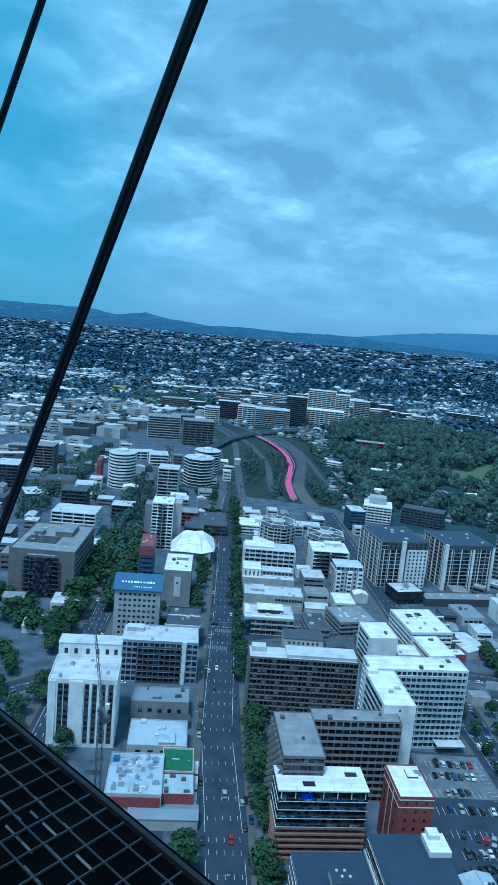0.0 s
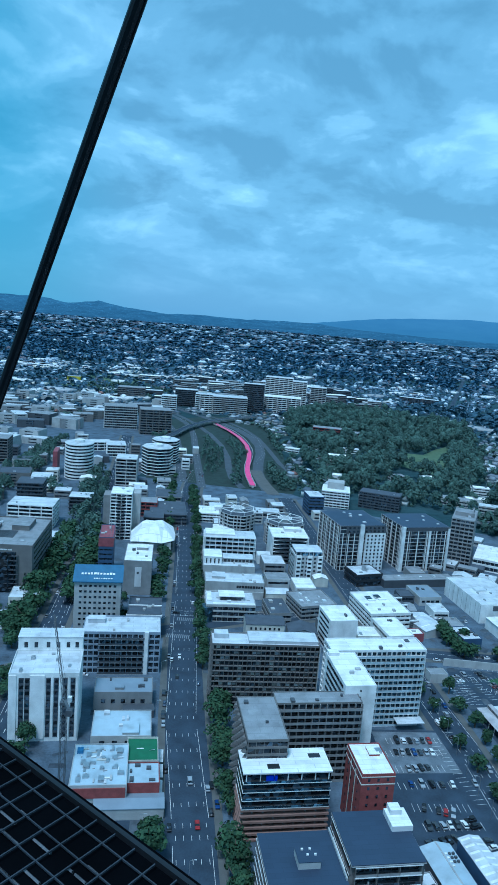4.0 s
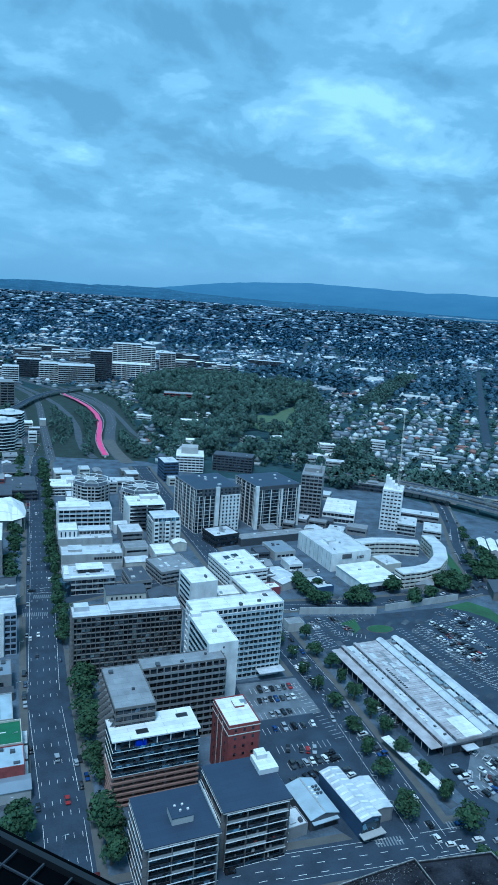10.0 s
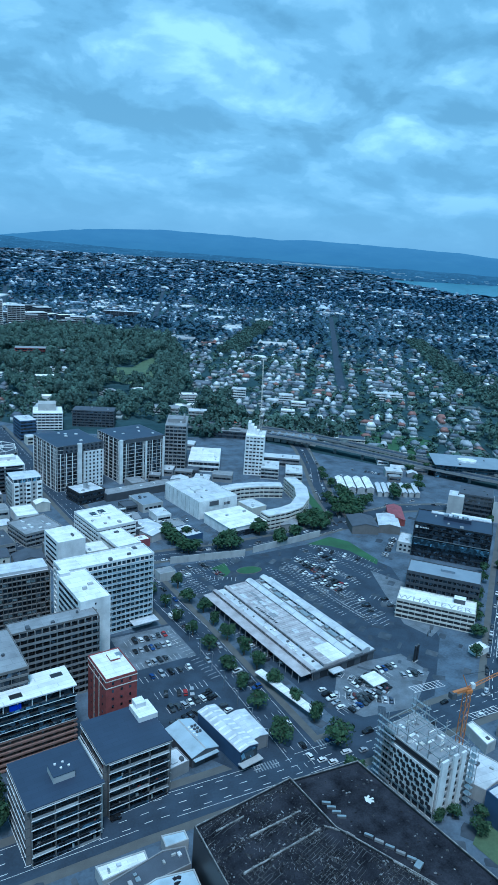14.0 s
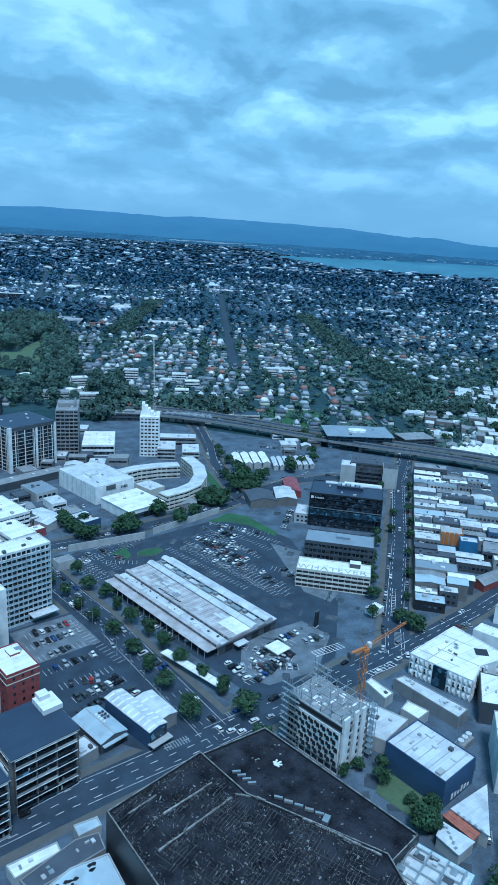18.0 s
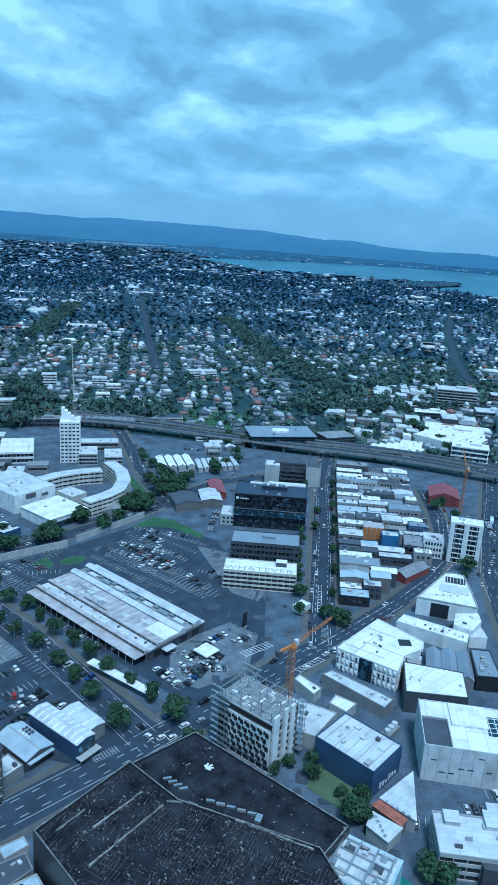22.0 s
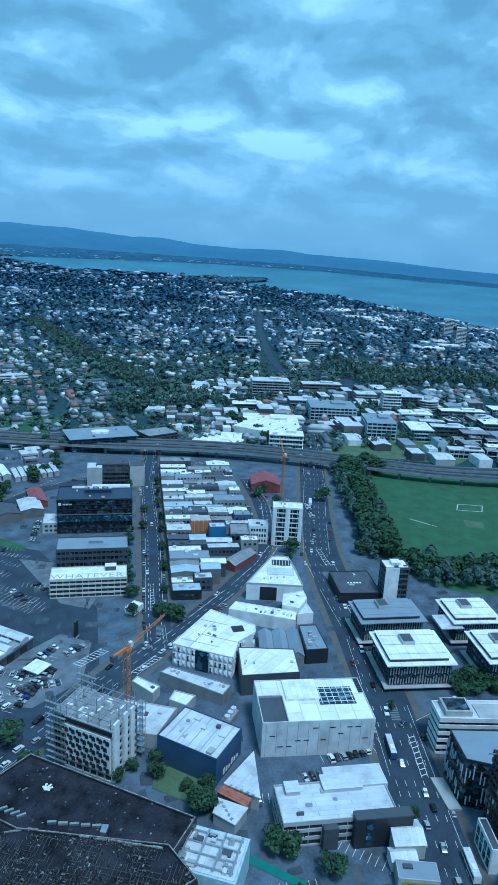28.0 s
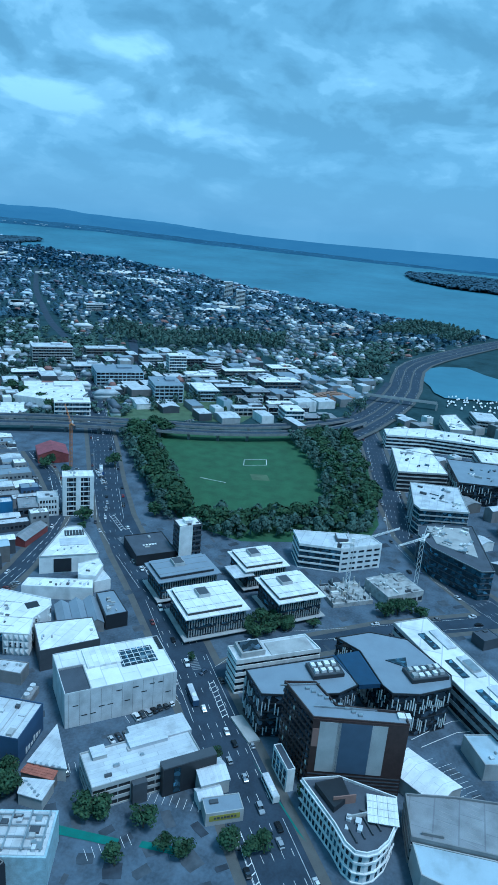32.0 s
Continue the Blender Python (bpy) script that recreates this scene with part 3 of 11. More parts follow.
def water(name, pts, label):
    dense = []
    for (x0, y0), (x1, y1) in zip(pts, pts[1:] + pts[:1]):
        k = max(1, int(math.hypot(x1 - x0, y1 - y0) / 350))
        dense += [(x0 + (x1 - x0) * j / k, y0 + (y1 - y0) * j / k) for j in range(k)]
    bm = bmesh.new()
    vs = [bm.verts.new((x, y, 0)) for x, y in dense]
    face = bm.faces.new(vs)
    bmesh.ops.triangulate(bm, faces=[face])
    for _ in range(5):
        long_edges = [e for e in bm.edges if e.calc_length() > 260]
        if long_edges:
            bmesh.ops.subdivide_edges(bm, edges=long_edges, cuts=1)
            bmesh.ops.triangulate(bm, faces=bm.faces[:])
    for q in bm.verts:
        x, y, z, _ = lay(*drawn_to_shore(q.co.x, q.co.y))
        q.co = (x, y, z + 1.6)
    me = bpy.data.meshes.new(name)
    bm.to_mesh(me)
    bm.free()
    me.materials.append(WATER)
    return tagged(new(name, me), label, "", "", "structure")


water("water_1", [(1570, -120), (1708, 33), (1881, 309), (2349, 797), (2999, 1585), (3454, 2540), (3330, 2900), (3862, 2593), (4050, 3065), (3500, 4000), (4803, 6902),
                  (7200, 7900), (9000, 7000), (11000, 4200), (12500, 1200), (11000, -2500), (2500, -2500)], "blue-green harbour water under a grey sky")
water("water_2", [(966, 18), (1020, 36), (1067, 38), (1110, 28), (1140, 10), (1161, -28), (1110, -60), (1040, -130), (930, -130), (925, -60), (903, -4), (930, 12)], "turquoise water in the marina basin")
sheet("grass_field", [(559, 230), (611, 131), (530, 100), (449, 76), (406, 143), (470, 185)], 0.14, GRASS, "mown green sports field with white marks")
sheet("park_ground", [(395, 150), (470, 215), (570, 285), (640, 140), (655, 75), (572, 50), (454, 26), (420, 30), (385, 105)], 0.10, GRASS, "shaded park grass under the trees")

sheet("pitch_patch", [(500, 118), (512, 124), (507, 137), (495, 131)], 0.16, GRASSDRY, "worn square of a cricket pitch", "structure")
for line in ([(480, 170), (479, 148)], [(539, 152), (549, 135)], [(549, 135), (535, 131)], [(535, 131), (525, 148)], [(525, 148), (539, 152)]):
    strip("field_line", line, 0.5, 0.17, PAINT, "white painted line on the sports field")

# far plain and hills: a backdrop behind the last suburbs, haze painted as emission
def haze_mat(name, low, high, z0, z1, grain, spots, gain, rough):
    """Far land with air haze painted in as glow: a tone that pales with height, broken by woods and by pale specks of
    roofs.
    """
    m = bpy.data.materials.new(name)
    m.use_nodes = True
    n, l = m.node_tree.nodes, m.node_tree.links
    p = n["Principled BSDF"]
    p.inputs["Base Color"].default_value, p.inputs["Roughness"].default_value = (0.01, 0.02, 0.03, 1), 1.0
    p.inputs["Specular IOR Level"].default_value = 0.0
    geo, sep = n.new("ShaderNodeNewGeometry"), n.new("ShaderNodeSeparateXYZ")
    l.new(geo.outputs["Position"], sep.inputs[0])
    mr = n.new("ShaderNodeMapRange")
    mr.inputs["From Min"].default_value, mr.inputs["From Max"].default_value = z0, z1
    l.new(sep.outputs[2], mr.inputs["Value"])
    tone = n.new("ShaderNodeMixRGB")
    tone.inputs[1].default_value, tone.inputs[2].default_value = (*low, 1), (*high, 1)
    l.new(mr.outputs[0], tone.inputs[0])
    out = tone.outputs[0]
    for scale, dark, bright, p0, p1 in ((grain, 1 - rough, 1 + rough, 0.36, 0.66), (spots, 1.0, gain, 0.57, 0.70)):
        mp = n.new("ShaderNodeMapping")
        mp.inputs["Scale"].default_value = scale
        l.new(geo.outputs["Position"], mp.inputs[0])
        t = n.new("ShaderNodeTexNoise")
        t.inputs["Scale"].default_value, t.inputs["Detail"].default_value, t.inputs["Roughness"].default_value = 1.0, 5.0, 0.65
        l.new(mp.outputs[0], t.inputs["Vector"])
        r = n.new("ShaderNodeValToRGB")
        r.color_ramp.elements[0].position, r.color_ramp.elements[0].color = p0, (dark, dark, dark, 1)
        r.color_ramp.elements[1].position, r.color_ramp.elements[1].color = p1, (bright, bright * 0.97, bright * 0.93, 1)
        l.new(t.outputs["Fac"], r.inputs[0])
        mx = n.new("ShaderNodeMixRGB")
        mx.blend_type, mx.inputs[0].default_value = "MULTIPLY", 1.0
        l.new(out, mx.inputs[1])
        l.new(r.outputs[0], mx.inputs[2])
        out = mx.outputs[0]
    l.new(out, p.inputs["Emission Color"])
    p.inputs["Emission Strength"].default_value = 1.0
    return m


HILLS = haze_mat("haze_painted_hills", (0.072, 0.192, 0.332), (0.090, 0.224, 0.385), 170.0, 300.0, (0.004, 0.004, 0.02), (0.03, 0.03, 0.12), 1.04, 0.07)
PLAIN = haze_mat("haze_painted_plain", (0.042, 0.110, 0.195), (0.056, 0.146, 0.254), 110.0, 215.0, (0.010, 0.010, 0.09), (0.055, 0.055, 0.42), 2.4, 0.2)
HILL_TOP = [(-60, 0.2), (0, 0.0), (4, 0.05), (8.4, 0.72), (10.2, 0.94), (12.8, 1.18), (17.4, 1.42), (22.6, 1.34), (26.7, 1.22), (28.8, 1.36), (34.4, 1.26), (40.7, 1.08), (45.9, 0.68), (48.2, 0.72), (50.8, 0.36), (54.3, 0.21), (57.5, 0.3), (60, 0.06), (65.6, -0.12), (72, -0.55), (79, -0.85), (100, -0.9), (140, -0.5), (300, 0.2)]
PLAIN_TOP = [(-60, 0.3), (-22, 0.55), (-17.7, 0.58), (-16.2, 0.55), (-14.7, 0.27), (-12.3, 0.63), (-10.1, 0.28), (-7, 0.04), (-3.8, 0.16), (-0.6, 0.07), (3.1, 0.22), (5.7, 0.16), (8, 0.0), (14, -0.18), (22, -0.25), (28, -0.35), (40, -0.42), (50, -0.6), (60, -0.8), (69, -1.2), (82, -1.62), (88, -1.8), (100, -1.9), (140, -0.9), (300, 0.2)]


def backdrop(name, material, label, lines):
    """A strip of far land through lines of (distance, height above the eye's level in degrees), each by azimuth."""
    v, f, n = [], [], 1080
    for k in range(n + 1):
        az = -60 + 360 * k / n
        s, c = math.sin(radians(az)), math.cos(radians(az))
        v += [(s * r, c * r, 190 + r * math.tan(radians(e))) for r, e in lines(az)]
    m = len(v) // (n + 1)
    for k in range(n):
        for j in range(m - 1):
            f.append((m * k + j, m * k + j + 1, m * k + j + m + 1, m * k + j + m))
    return tagged(new(name, mesh_of(name, v, f, material)), label, "", "", "structure")


def rough_top(az, gain=1.0):
    return gain * (0.05 * noise.noise((az * 0.5, 1, 0)) + 0.05 * noise.noise((az * 1.6, 5, 0)) + 0.025 * noise.noise((az * 5, 9, 0)) + 0.014 * noise.noise((az * 14, 3, 0)))


def plain_lines(az):
    low = at_knots(PLAIN_FOOT, az) + 0.03 * noise.noise((az * 0.4, 4, 4))
    top = max(low + 0.1, at_knots(PLAIN_TOP, az) + rough_top(az))
    r0 = 2500 + 2300 * (1 - 2500 * math.tan(radians(-low)) / 190)
    return (r0, low), (r0 + 8, low + 0.08), (r0 + 16, low * 0.4 + top * 0.6), (r0 + 24, top)


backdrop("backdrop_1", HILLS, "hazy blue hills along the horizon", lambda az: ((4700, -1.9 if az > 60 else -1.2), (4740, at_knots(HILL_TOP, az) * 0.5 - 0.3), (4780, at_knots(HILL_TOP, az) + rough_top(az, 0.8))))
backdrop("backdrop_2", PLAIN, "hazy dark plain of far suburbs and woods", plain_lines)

q = random.Random(71)
v, f = [], []
for k in range(150):   # pale long roofs on the far shore
    az = q.choice((q.uniform(27.2, 33.0), q.uniform(28.0, 37.0), q.uniform(37, 62)))
    low, top = plain_lines(az)[1][1], plain_lines(az)[3][1]
    el = low + (top - low) * (q.uniform(0.30, 0.55) if az < 37 else q.uniform(0.05, 0.4))
    r_ = plain_lines(az)[0][0] + 2
    w_, h_ = q.uniform(10, 55) if az < 34 else q.uniform(6, 24), q.uniform(1.6, 3.4)
    s_, c_ = math.sin(radians(az)), math.cos(radians(az))
    x_, y_, z_, i = s_ * r_, c_ * r_, 190 + r_ * math.tan(radians(el)), len(v)
    for dy_ in (0, 9):
        v += [(x_ + a_ * w_ / 2 * c_ + dy_ * s_, y_ - a_ * w_ / 2 * s_ + dy_ * c_, z_ + b_) for a_, b_ in ((-1, 0), (1, 0), (1, h_), (-1, h_))]
    f += [tuple(i + j for j in face) for face in ((0, 1, 2, 3), (3, 2, 6, 7), (1, 5, 6, 2), (0, 3, 7, 4), (4, 7, 6, 5))]
tagged(new("backdrop_3", mesh_of("backdrop_3", v, f, PALEBLUE)), "pale roofs of far sheds along the opposite shore", "", "", "structure")

# ---- motorway, park paths ----
ROADGREY = mat("worn_motorway_asphalt", (0.066, 0.077, 0.092), 0.9, size=9, var=0.25, fine=0.8)
VALLEY = [("motorway_1", [(34, 764), (26, 795), (19, 869), (21, 914), (33, 986), (32, 1042), (22, 1122), (-3, 1206), (-43, 1266), (-130, 1400), (-260, 1600), (-420, 1900)], 14, ROADGREY, "motorway carriageway of worn asphalt beside the magenta path"),
          ("motorway_2", [(95, 788), (62, 854), (51, 913), (44, 1010), (34, 1128), (6, 1225), (-60, 1330), (-170, 1480)], 7, ROADGREY, "motorway ramp of grey asphalt"),
          ("motorway_3", [(40, 752), (30, 790), (22, 838), (20, 872)], 15, FOOTPATH, "pale concrete end of the slip road"),
          ("motorway_6", [(4, 772), (-17, 814), (-18, 853), (-9, 949), (-28, 1011), (-48, 1128), (-85, 1240), (-170, 1400)], 9, ROADGREY, "curved grey slip road"),
          ("motorway_7", [(-42, 760), (-53, 852), (-70, 1007), (-83, 1167), (-120, 1290), (-260, 1500), (-430, 1880)], 10, ROADGREY, "second motorway carriageway of worn asphalt"),
          ("motorway_9", [(-66, 780), (-80, 880), (-95, 1000), (-112, 1140), (-160, 1290), (-300, 1490), (-470, 1860)], 13, ROADGREY, "third motorway carriageway of worn asphalt")]
for k, (way_name, way_line, way_w, way_mat, way_words) in enumerate(VALLEY):
    strip(way_name, way_line, way_w, 0.20 + 0.02 * k, way_mat, way_words)
for way_line in (VALLEY[0][1][3:9], VALLEY[4][1][:5], VALLEY[5][1][:5]):
    dashes("lane_lines", way_line, (-2, 2), 4, 10, 0.2, 0.36, "white motorway lane lines")
strip("motorway_8", [(-560, 2500), (-438, 2070), (-271, 1927), (-170, 2050), (-90, 2500)], 30, 0.4, FOOTPATH, "pale motorway viaduct in the distance")


def bridge(name, pts, width, h, label, piers=14, material=None):
    """A road on piers: deck, two edge walls, and the piers, each a part."""
    material = material or PALE
    e = thing(name, *pts[0], 0, label, "bridge")
    line = [Vector((*p, 0)) for p in pts]
    dense = [line[0]]
    for p, q in zip(line, line[1:]):
        k = max(1, int((q - p).length / 25))
        dense += [p.lerp(q, j / k) for j in range(1, k + 1)]
    for _ in range(3):
        dense = [dense[0]] + [(p + 2 * q + r) / 4 for p, q, r in zip(dense, dense[1:], dense[2:])] + [dense[-1]]
    o = dense[0]

    def ribbon(part_name, off, w, z0, z1, m):
        v, f = [], []
        for k, p in enumerate(dense):
            t = (dense[min(k + 1, len(dense) - 1)] - dense[max(k - 1, 0)]).normalized()
            s = Vector((-t.y, t.x, 0))
            for a, z in ((off - w / 2, z0), (off + w / 2, z0), (off + w / 2, z1), (off - w / 2, z1)):
                q = p - o + s * a
                v.append((q.x, q.y, z))
            if k:
                b = 4 * k
                f += [(b - 4 + j, b - 4 + (j + 1) % 4, b + (j + 1) % 4, b + j) for j in range(4)]
        f += [(0, 3, 2, 1), tuple(len(v) - 4 + j for j in range(4))]
        shape(part_name, v, f, m, e)

    ribbon("deck", 0, width, h - 1.4, h, material)
    ribbon("roadway", 0, width - 1.2, h + 0.01, h + 0.05, ASPHALT)
    for s in (-1, 1):
        ribbon("edge_wall", s * (width / 2 - 0.2), 0.4, h + 0.06, h + 1.0, material)
    for k in range(piers):
        p = dense[int((k + 0.5) * len(dense) / piers)] - o
        piece("pier", material, e, p.x, p.y, 0, 2.2, 2.2, h - 1.45)
    return e


bridge("viaduct", [(230, 690), (330, 625), (385, 545), (425, 478), (505, 378), (545, 292), (575, 190), (640, 95), (660, 86), (700, 74)], 10.5, 7.5, "long grey concrete motorway viaduct on piers", 26, GREY)
bridge("viaduct", [(250, 705), (350, 640), (405, 552), (445, 486), (525, 388), (566, 296), (596, 194), (668, 104), (705, 88)], 10, 7.5, "second deck of the grey motorway viaduct", 26, GREY)
bridge("overpass", [(-125, 1000), (-107, 1050), (-97, 1135), (-74, 1208), (-42, 1264), (16, 1329), (70, 1370)], 11, 7, "dark concrete overpass curving over the motorway", 10, GREY)
PINK_LINE = [(16, 776), (10, 813), (6, 857), (10, 910), (17, 972), (10, 1034), (-1, 1102), (-18, 1165), (-50, 1227)]
bridge("pink_path", PINK_LINE, 7.6, 3, "bright magenta cycle path on a bridge", 8)
strip("pink_surface", PINK_LINE, 6.4, 3.12, PINK, "bright magenta painted path surface")
COAST = [(640, 96), (690, 78), (760, 62), (840, 48), (930, 42), (1010, 54), (1075, 62), (1140, 50), (1265, 6), (1425, -55), (1620, -140)]
strip("motorway_4", COAST, 46, 1.7, FOOTPATH, "pale concrete verge of the coast motorway")
for k_, off_ in enumerate((-13, 0.5, 13.5)):
    strip("motorway_4", [(x_ + 0.25 * off_, y_ + off_) for x_, y_ in COAST], 11, 1.9 + 0.02 * k_, ASPHALT, "motorway carriageway curving along the water")
    dashes("lane_lines", [(x_ + 0.25 * off_, y_ + off_) for x_, y_ in COAST], (-1.8, 1.8), 4, 9, 0.22, 2.05, "white motorway lane lines")
strip("motorway_5", [(640, 100), (700, 100), (740, 98), (800, 82), (870, 74), (950, 74)], 8, 2.2, ASPHALT, "slip road beside the motorway")
bridge("footbridge", [(826, 88), (829, 45), (832, 4)], 5, 9, "slim footbridge over the motorway", 3)

# ---- plants ----
LEAF = island_mat("leaves", [(0.038, 0.074, 0.038), (0.046, 0.084, 0.042), (0.034, 0.066, 0.037), (0.054, 0.092, 0.045), (0.040, 0.076, 0.042)], 0.85, 4, 0.4, 0.15)
# far leaf colours turn bluer with distance: air haze painted in
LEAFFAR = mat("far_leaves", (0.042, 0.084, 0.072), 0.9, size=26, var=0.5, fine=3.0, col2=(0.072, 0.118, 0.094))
LEAFHAZE = mat("far_haze_leaves", (0.036, 0.084, 0.140), 0.95, size=60, var=0.25, fine=9.0, col2=(0.048, 0.104, 0.164))
LEAFHAZEMID = mat("mid_haze_leaves", (0.035, 0.078, 0.116), 0.9, size=40, var=0.3, fine=7.0, col2=(0.054, 0.104, 0.148))


def crown_arrays(seed, leaves, size, lumps=7, loose=0.55):
    """Leaf sprays on a lumpy crown of radius 1: vertices and quads."""
    r = np.random.RandomState(seed)
    cen = r.normal(0, 1, (lumps, 3))
    cen = cen / np.linalg.norm(cen, axis=1)[:, None] * r.uniform(0.30, 0.62, (lumps, 1)) * (1, 1, 0.75)
    rad = r.uniform(0.34, 0.55, lumps)
    pick = r.randint(0, lumps, leaves)
    d = r.normal(0, 1, (leaves, 3))
    d /= np.linalg.norm(d, axis=1)[:, None]
    d[:, 2] = np.where(d[:, 2] < -0.3, -d[:, 2], d[:, 2])
    p = cen[pick] + d * (rad[pick] * r.uniform(0.72, 1.12, leaves))[:, None]
    nrm = d + r.normal(0, loose, (leaves, 3))
    nrm /= np.linalg.norm(nrm, axis=1)[:, None]
    t = np.cross(nrm, r.normal(0, 1, (leaves, 3)))
    t /= np.linalg.norm(t, axis=1)[:, None]
    b = np.cross(nrm, t)
    s = size * r.uniform(0.6, 1.3, (leaves, 1))
    v = np.stack([p - t * s, p - b * s * 0.8, p + t * s, p + b * s * 0.8], 1).reshape(-1, 3)
    f = np.arange(4 * leaves).reshape(-1, 4)
    return v, f


CROWNS = []
for k in range(6):
    cv, cf = crown_arrays(k, 820, 0.098, 9, 0.38)
    cm = mesh_of("crown", cv.tolist(), cf.tolist(), LEAF)
    CROWNS.append(cm)


def trunk_mesh():
    v, f = [], []

    def limb(p, q, r0, r1, n=6):
        k = len(v)
        axis = (q - p).normalized()
        s = axis.cross(Vector((0.3, 0.9, 0.1))).normalized()
        t = axis.cross(s)
        for c, r in ((p, r0), (q, r1)):
            for j in range(n):
                a = 2 * math.pi * j / n
                v.append(c + s * math.cos(a) * r + t * math.sin(a) * r)
        f.extend((k + j, k + (j + 1) % n, k + n + (j + 1) % n, k + n + j) for j in range(n))

    limb(Vector((0, 0, 0)), Vector((0, 0, 0.55)), 0.045, 0.03)
    for a in range(5):
        w = Vector((math.cos(a * 1.3), math.sin(a * 1.3), 1.1 + 0.2 * (a % 2))) * 0.28
        limb(Vector((0, 0, 0.42 + 0.02 * a)), Vector((0, 0, 0.42)) + w, 0.024, 0.008, 5)
    return mesh_of("trunk", v, f, TRUNK)


TRUNK_ME = trunk_mesh()
tree_count = 0
FAR_TREES = []   # those more than 400 m off, joined further down


def tree(x, y, r, h, label="broad green street tree with a rounded leafy crown", group="street trees", z=0.0):
    """A tree: tapered trunk with limbs and a crown of leaf sprays, r wide and h high."""
    global tree_count
    tree_count += 1
    if math.hypot(x, y) > 400:
        FAR_TREES.append((x, y, r, h))
        return None
    q = random.Random(tree_count * 13)
    e = thing("tree", x, y, q.uniform(0, 360), label, "tree", group, z)
    t = new("trunk", TRUNK_ME)
    t.parent, t.scale = e, (h, h, h)
    c = new("crown", CROWNS[tree_count % len(CROWNS)])
    c.parent, c.location, c.scale = e, (0, 0, h * 0.54), (r * 1.12, r * 1.12 * q.uniform(0.85, 1.1), h * 0.50)
    return e


def trees_along(pts, step, r, h, jitter=1.0, seed=1, **kw):
    q = random.Random(seed)
    for (x0, y0), (x1, y1) in zip(pts, pts[1:]):
        n = max(1, int(math.hypot(x1 - x0, y1 - y0) / step))
        for k in range(n):
            s = (k + 0.5) / n
            tree(x0 + (x1 - x0) * s + q.uniform(-jitter, jitter), y0 + (y1 - y0) * s + q.uniform(-jitter, jitter), r * q.uniform(0.8, 1.2), h * q.uniform(0.85, 1.15), **kw)


# wide street, east and west kerbs
trees_along([(2, 240), (1.5, 262), (-5, 318)], 12.5, 7.4, 13, 0.6, 2)
trees_along([(9, 196), (7, 222)], 7, 6.8, 14, 0.6, 3)
tree(5, 240, 5, 11)
trees_along([(-21, 200), (-22, 226)], 8, 6.4, 13, 0.8, 4)
trees_along([(-13, 345), (-42, 660)], 15, 5.8, 11, 1.5, 5)
trees_along([(-44, 352), (-64, 640)], 15, 5.6, 10.5, 1.5, 6)
trees_along([(-44, 665), (-50, 745)], 11, 6, 11, 1.5, 35)
trees_along([(-66, 650), (-72, 740)], 11, 6, 11, 1.5, 36)
# second street
trees_along([(104, 350), (116, 268), (122, 205)], 14, 4.6, 9, 1.2, 7)
trees_along([(121, 350), (131, 262), (138, 206)], 13, 4.8, 9.5, 1.2, 8)
tree(140, 197, 6, 12)
tree(136, 180, 5, 9)
# boulevard of big trees
trees_along([(-122, 380), (-130, 470), (-137, 560)], 9, 9, 16, 3, 9, group="boulevard trees", label="large dense boulevard tree with dark green crown")
trees_along([(-105, 440), (-114, 560)], 11, 8.5, 15, 3, 10, group="boulevard trees", label="large dense boulevard tree with dark green crown")
trees_along([(-190, 430), (-150, 400), (-118, 370)], 9, 8, 13, 3, 11, group="boulevard trees", label="large dense boulevard tree with dark green crown")
trees_along([(-84, 236), (-88, 300), (-94, 352)], 10, 5.5, 10, 1.5, 31)
for tx, ty, tr in ((291, 428, 8), (276, 419, 7), (290, 414, 7), (251, 404, 7), (261, 408, 6), (348, 444, 6), (243, 400, 6), (498, 393, 5), (354, 327, 4), (331, 307, 4), (428, 398, 5), (253, 210, 6), (254, 256, 5), (661, 518, 9), (685, 521, 8), (549, 447, 7), (604, 395, 8), (633, 450, 8), (615, 423, 8), (586, 373, 8), (421, 517, 7), (423, 495, 7), (322, 443, 4), (284, 408, 7), (249, 399, 7), (248, 418, 6), (207, 383, 6), (202, 407, 7), (141, 392, 7), (138, 415, 7), (170, 395, 6), (284, 424, 6), (119, 206, 6)):
    tree(tx, ty, tr * 0.9, tr * 1.6)
for tx, ty, tr in ((306, 481, 6), (304, 460, 7), (289, 426, 9), (278, 431, 8), (296, 424, 8), (299, 441, 8), (351, 449, 7), (380, 454, 6), (240, 413, 6), (254, 419, 6), (254, 406, 7), (225, 392, 6), (212, 390, 6), (176, 387, 6), (166, 389, 5.5), (143, 387, 6), (137, 403, 6), (200, 404, 7), (149, 411, 6), (406, 501, 6), (284, 450, 6), (310, 500, 5), (318, 516, 5), (366, 452, 6), (392, 470, 6)):
    tree(tx, ty, tr * 0.9, tr * 1.55)
for tx, ty, tr in ((292, 71, 6), (297, 66, 7), (299, 59, 6.5), (299, 52, 5.5), (307, 41, 4), (333, 8, 6.5), (338, 2, 7), (342, -5, 6.5), (341, -10, 5)):
    tree(tx, ty, tr * 0.9, tr * 1.3, "low spreading green tree in the courtyard")
for tx, ty in ((-139, 342), (-110, 309), (-116, 297), (-162, 392), (-142, 380), (-131, 383), (-133, 332), (-112, 322), (-121, 359), (-128, 372), (-150, 386), (-146, 350)):
    tree(tx, ty, 6.4, 11)
trees_along([(-104, 420), (-112, 500), (-120, 560)], 10, 8, 14, 2, 34, group="boulevard trees", label="large dense boulevard tree with dark green crown")
